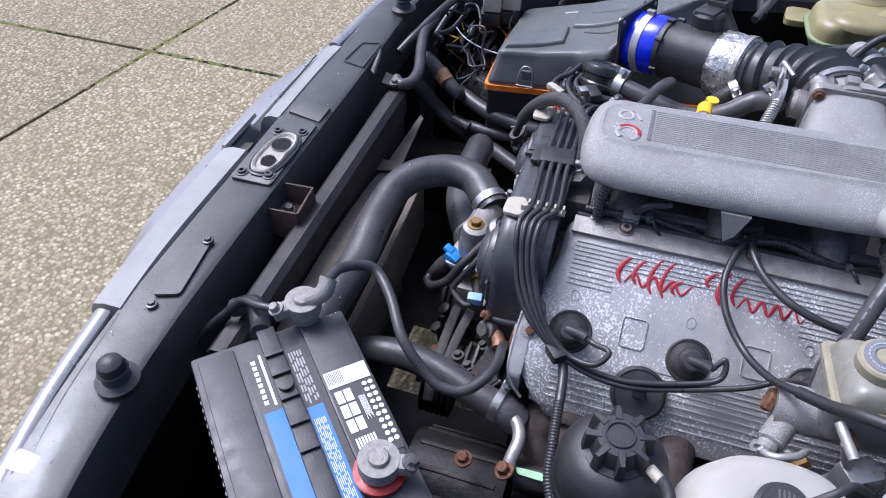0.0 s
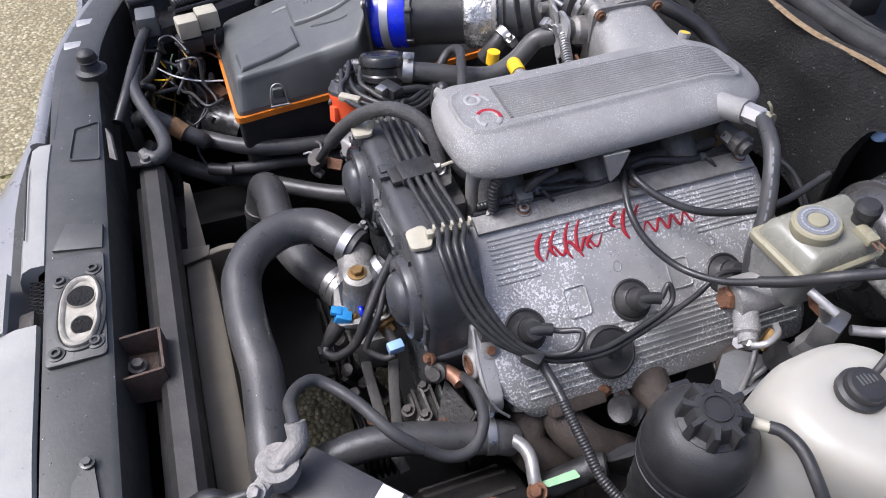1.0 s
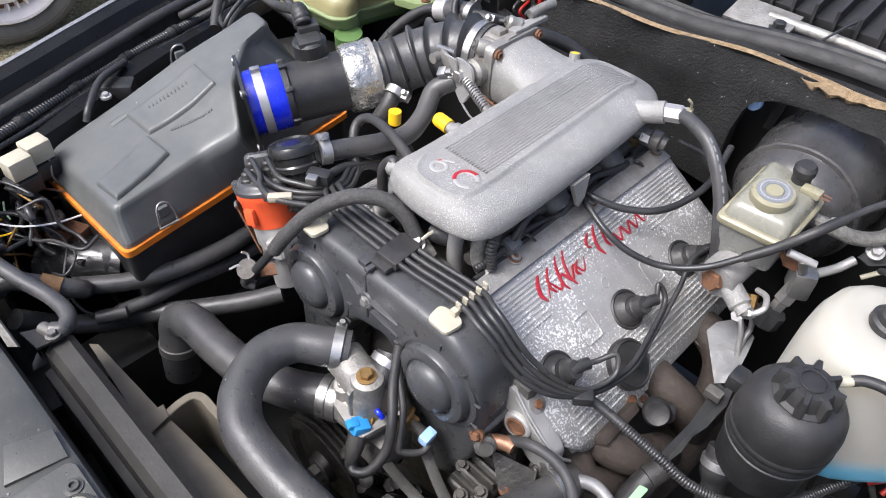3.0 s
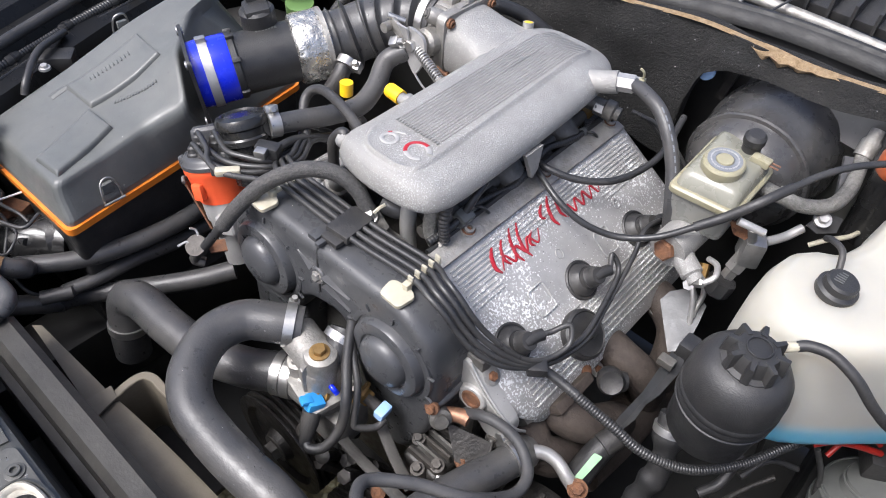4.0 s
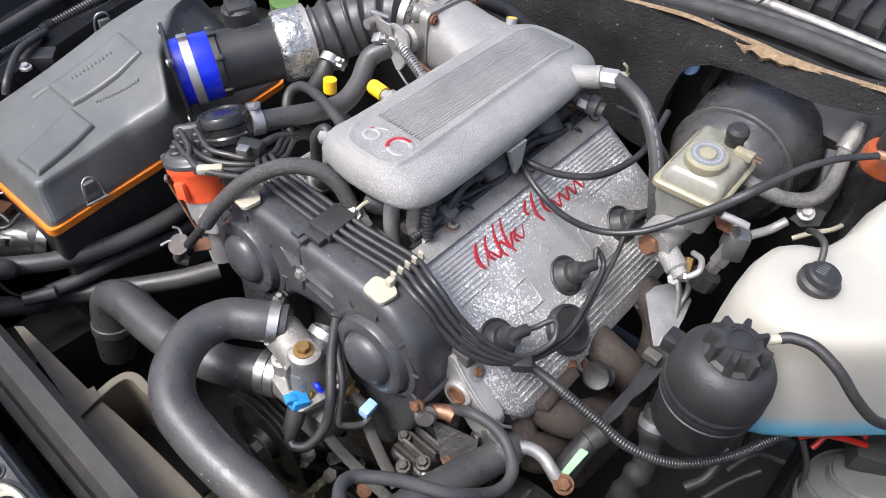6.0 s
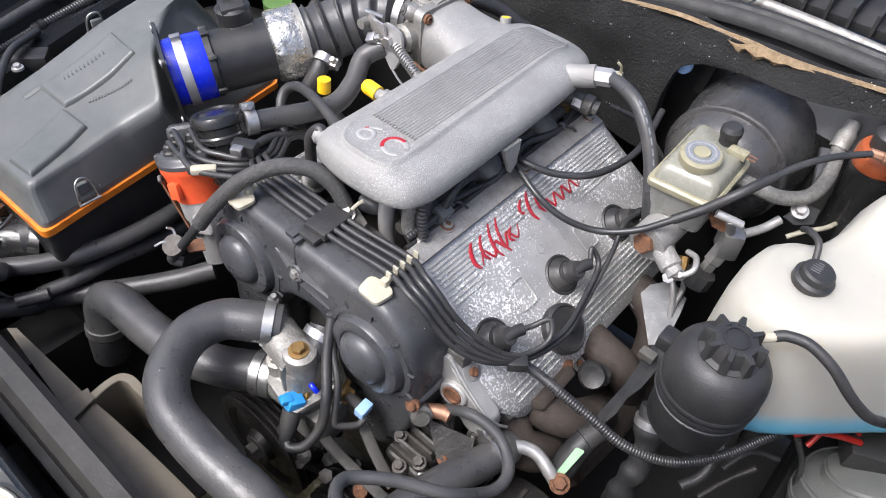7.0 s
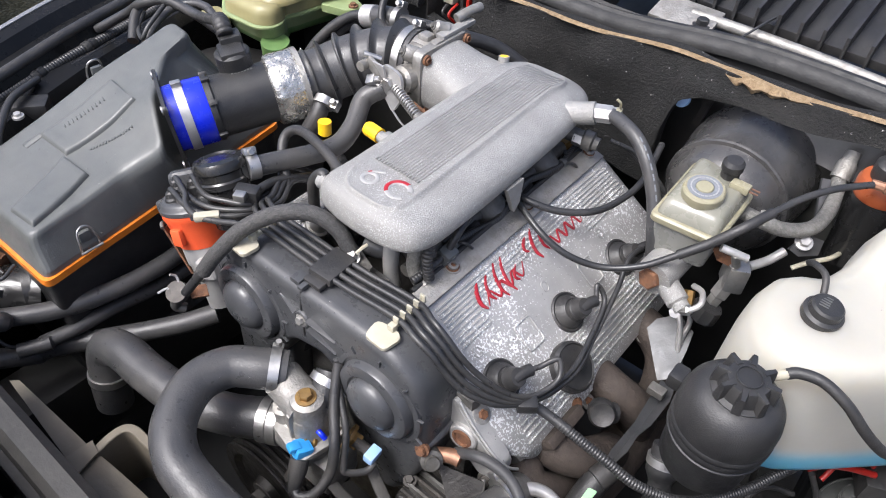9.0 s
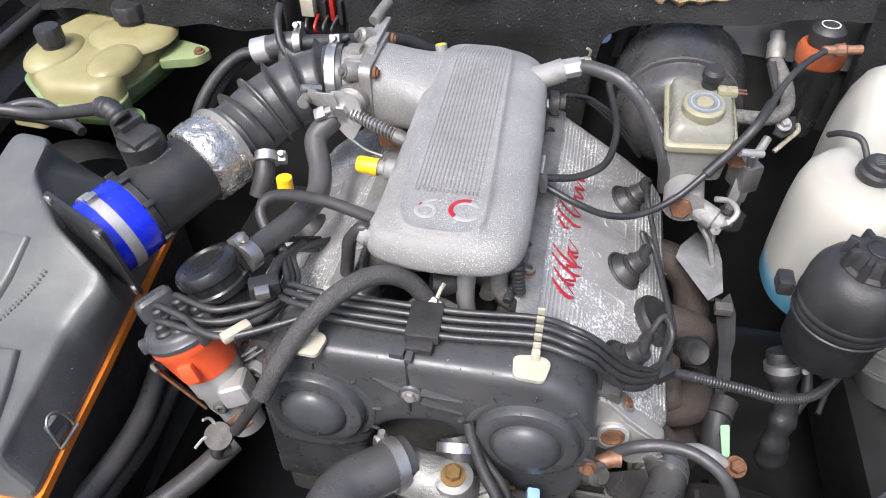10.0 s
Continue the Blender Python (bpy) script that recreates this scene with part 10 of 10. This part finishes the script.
# ---- the other car's wheel, standing on the slabs ----
def wheel():
    """A road wheel of the other car, its pale dish ringed with short cooling slots."""
    g = 1.045
    c = V((-2.120, 0.288, 0.265 * g))
    t = thing("road_wheel", (c.x, c.y, 0), "wheel of another parked car with a slotted silver rim", "wheel")
    ax = (1, 0, 0)
    def turned_profile(rows):
        return lathe([(r * g, h) for r, h in rows], c, ax, 72)
    part("tyre", turned_profile([(0, -0.03), (0.18, -0.03), (0.184, 0.055), (0.192, 0.070), (0.206, 0.081), (0.226, 0.084), (0.229, 0.0825), (0.232, 0.084), (0.248, 0.078), (0.259, 0.064), (0.265, 0.04), (0.265, -0.06), (0.258, -0.09), (0.20, -0.09)]), TYRE, t)
    rim = part("rim", turned_profile([(0, 0.020), (0.17, 0.020), (0.176, 0.050), (0.186, 0.068), (0.192, 0.080), (0.188, 0.085), (0.180, 0.083), (0.174, 0.068), (0.166, 0.050), (0.160, 0.036), (0.142, 0.036), (0.138, 0.056), (0.134, 0.062), (0.100, 0.067), (0.066, 0.068), (0.060, 0.064), (0.057, 0.048), (0.030, 0.046), (0.028, 0.052), (0, 0.052)]), WHEEL_ALLOY, t, "pale silver alloy rim")
    for k in range(34):
        a = 2 * math.pi * k / 34
        d = V((0, math.cos(a), math.sin(a)))
        part("rib", block(c + V((0.046, 0, 0)) + d * 0.152 * g, (0.024, 0.022, 0.007), 0.002, turned((0, -d.z, d.y), d)), WHEEL_ALLOY, rim)
        q = V((0, math.cos(a + 0.092), math.sin(a + 0.092)))
        part("slot", block(c + V((0.036, 0, 0)) + q * 0.151 * g, (0.002, 0.014, 0.017), 0.0006, turned((0, -q.z, q.y), q)), RUST if k % 9 else DARK_METAL, rim)
    for k in range(5):
        a = 2 * math.pi * k / 5 + 0.3
        part("wheel_bolt", bolt_mesh(c + V((0.046, 0.043 * math.cos(a), 0.043 * math.sin(a))), (1, 0, 0), 0.009, 0.008), RUST, rim)
    part("hub_cap", lathe([(0.028, 0), (0.028, 0.010), (0.022, 0.016), (0, 0.017)], c + V((0.050, 0, 0)), ax, 28), WHEEL_ALLOY, rim)


wheel()


def other_car():
    """Lower body of the car that the wheel belongs to, standing beside it on the slabs."""
    t = thing("neighbouring_car", (-2.85, 1.30, 0.0), "dark lower body of another parked car above its wheel", "car")
    rows = []
    for k in range(57):
        y = -0.08 + 3.73 * k / 56
        top = 0.66 + 0.06 * min(1.0, max(0.0, y / 0.9))
        gap = max(0.33 ** 2 - (y - 0.29) ** 2, 0.31 ** 2 - (y - 2.75) ** 2)
        low = max(0.27, 0.27 + math.sqrt(gap) if gap > 0 else 0.27)
        rows.append([V((-3.62, y, 0.25)), V((-2.36, y, low)), V((-2.23, y, low + 0.01)), V((-2.17, y, max(low + 0.02, 0.44))), V((-2.19, y, top - 0.03)), V((-2.30, y, top)), V((-3.54, y, top)), V((-3.65, y, 0.55))])
    part("body_shell", loft(rows), BODY_SILVER, t, "silver painted body side", 40)
    part("sill", loft([[V((-2.30, y, 0.225)), V((-2.205, y, 0.23)), V((-2.195, y, 0.25)), V((-2.21, y, 0.285)), V((-2.30, y, 0.285))] for y in (0.66, 1.2, 1.8, 2.4)]), BLACK_PLASTIC, t, "black sill strip")
    for x in (-2.16, -3.50):
        part("tyre", lathe([(0.10, -0.08), (0.20, -0.09), (0.258, -0.08), (0.265, -0.05), (0.265, 0.05), (0.258, 0.08), (0.20, 0.09), (0.10, 0.08)], (x, 2.75, 0.265), (1, 0, 0), 48), TYRE, t)


other_car()


# ---- rain ----
WATER = material("clear_water", (0.80, 0.80, 0.80), (0.78, 0.78, 0.78), 0.06, scale=10, transmission=0.85, rough_spread=0.02)


def rain_drops(on, count, small, large, seed, label, steep=0.25):
    """Low water beads on the upward faces of the meshes named, joined into one mesh."""
    rng = random.Random(seed)
    tris, sizes = [], []
    for ob in bpy.data.objects:
        if ob.type != "MESH" or ob.name.split(".")[0] not in on:
            continue
        base = ORIGIN[ob]
        me = ob.data
        me.calc_loop_triangles()
        for tri in me.loop_triangles:
            a, b, c = (me.vertices[i].co + base for i in tri.vertices)
            n = tri.normal
            if n.z > steep and max(a.y, b.y, c.y) < 0.60:
                tris.append((a, b, c, n.copy()))
                sizes.append(tri.area)
    bm = bmesh.new()
    for a, b, c, n in rng.choices(tris, sizes, k=count):
        u, v = rng.random(), rng.random()
        if u + v > 1:
            u, v = 1 - u, 1 - v
        p = a + (b - a) * u + (c - a) * v
        r = small + (large - small) * rng.random() ** 3
        x, y, z = frame_of(n)
        rings = []
        for f, h in ((1.0, -0.05), (0.82, 0.28), (0.45, 0.48)):
            rings.append([bm.verts.new(p + (x * math.cos(q) + y * math.sin(q)) * r * f + z * r * h) for q in (math.pi * k / 3 for k in range(6))])
        for lo, hi in zip(rings, rings[1:]):
            for k in range(6):
                bm.faces.new((lo[k], lo[(k + 1) % 6], hi[(k + 1) % 6], hi[k]))
        bm.faces.new(rings[-1])
    lo = [min(v.co[i] for v in bm.verts) for i in range(3)]
    me = bpy.data.meshes.new("rain_drops")
    bmesh.ops.translate(bm, verts=bm.verts, vec=-V(lo))
    bm.to_mesh(me)
    bm.free()
    me.materials.append(WATER)
    for f in me.polygons:
        f.use_smooth = True
    ob = new("rain_drops", me)
    ob.location = lo
    tagged(ob, label, "water drops", kind="stuff")


rain_drops({"slam_panel", "latch_plate"}, 420, 0.0005, 0.0017, 33, "clear rain drops on the slam panel")
rain_drops({"felt_pad"}, 1100, 0.0006, 0.0015, 34, "clear rain drops on the felt firewall pad", -0.3)
rain_drops({"hose_wall", "cover_shell", "lid", "front_shell", "rear_shell"}, 700, 0.0005, 0.0013, 35, "clear rain drops on hoses and plastic covers")
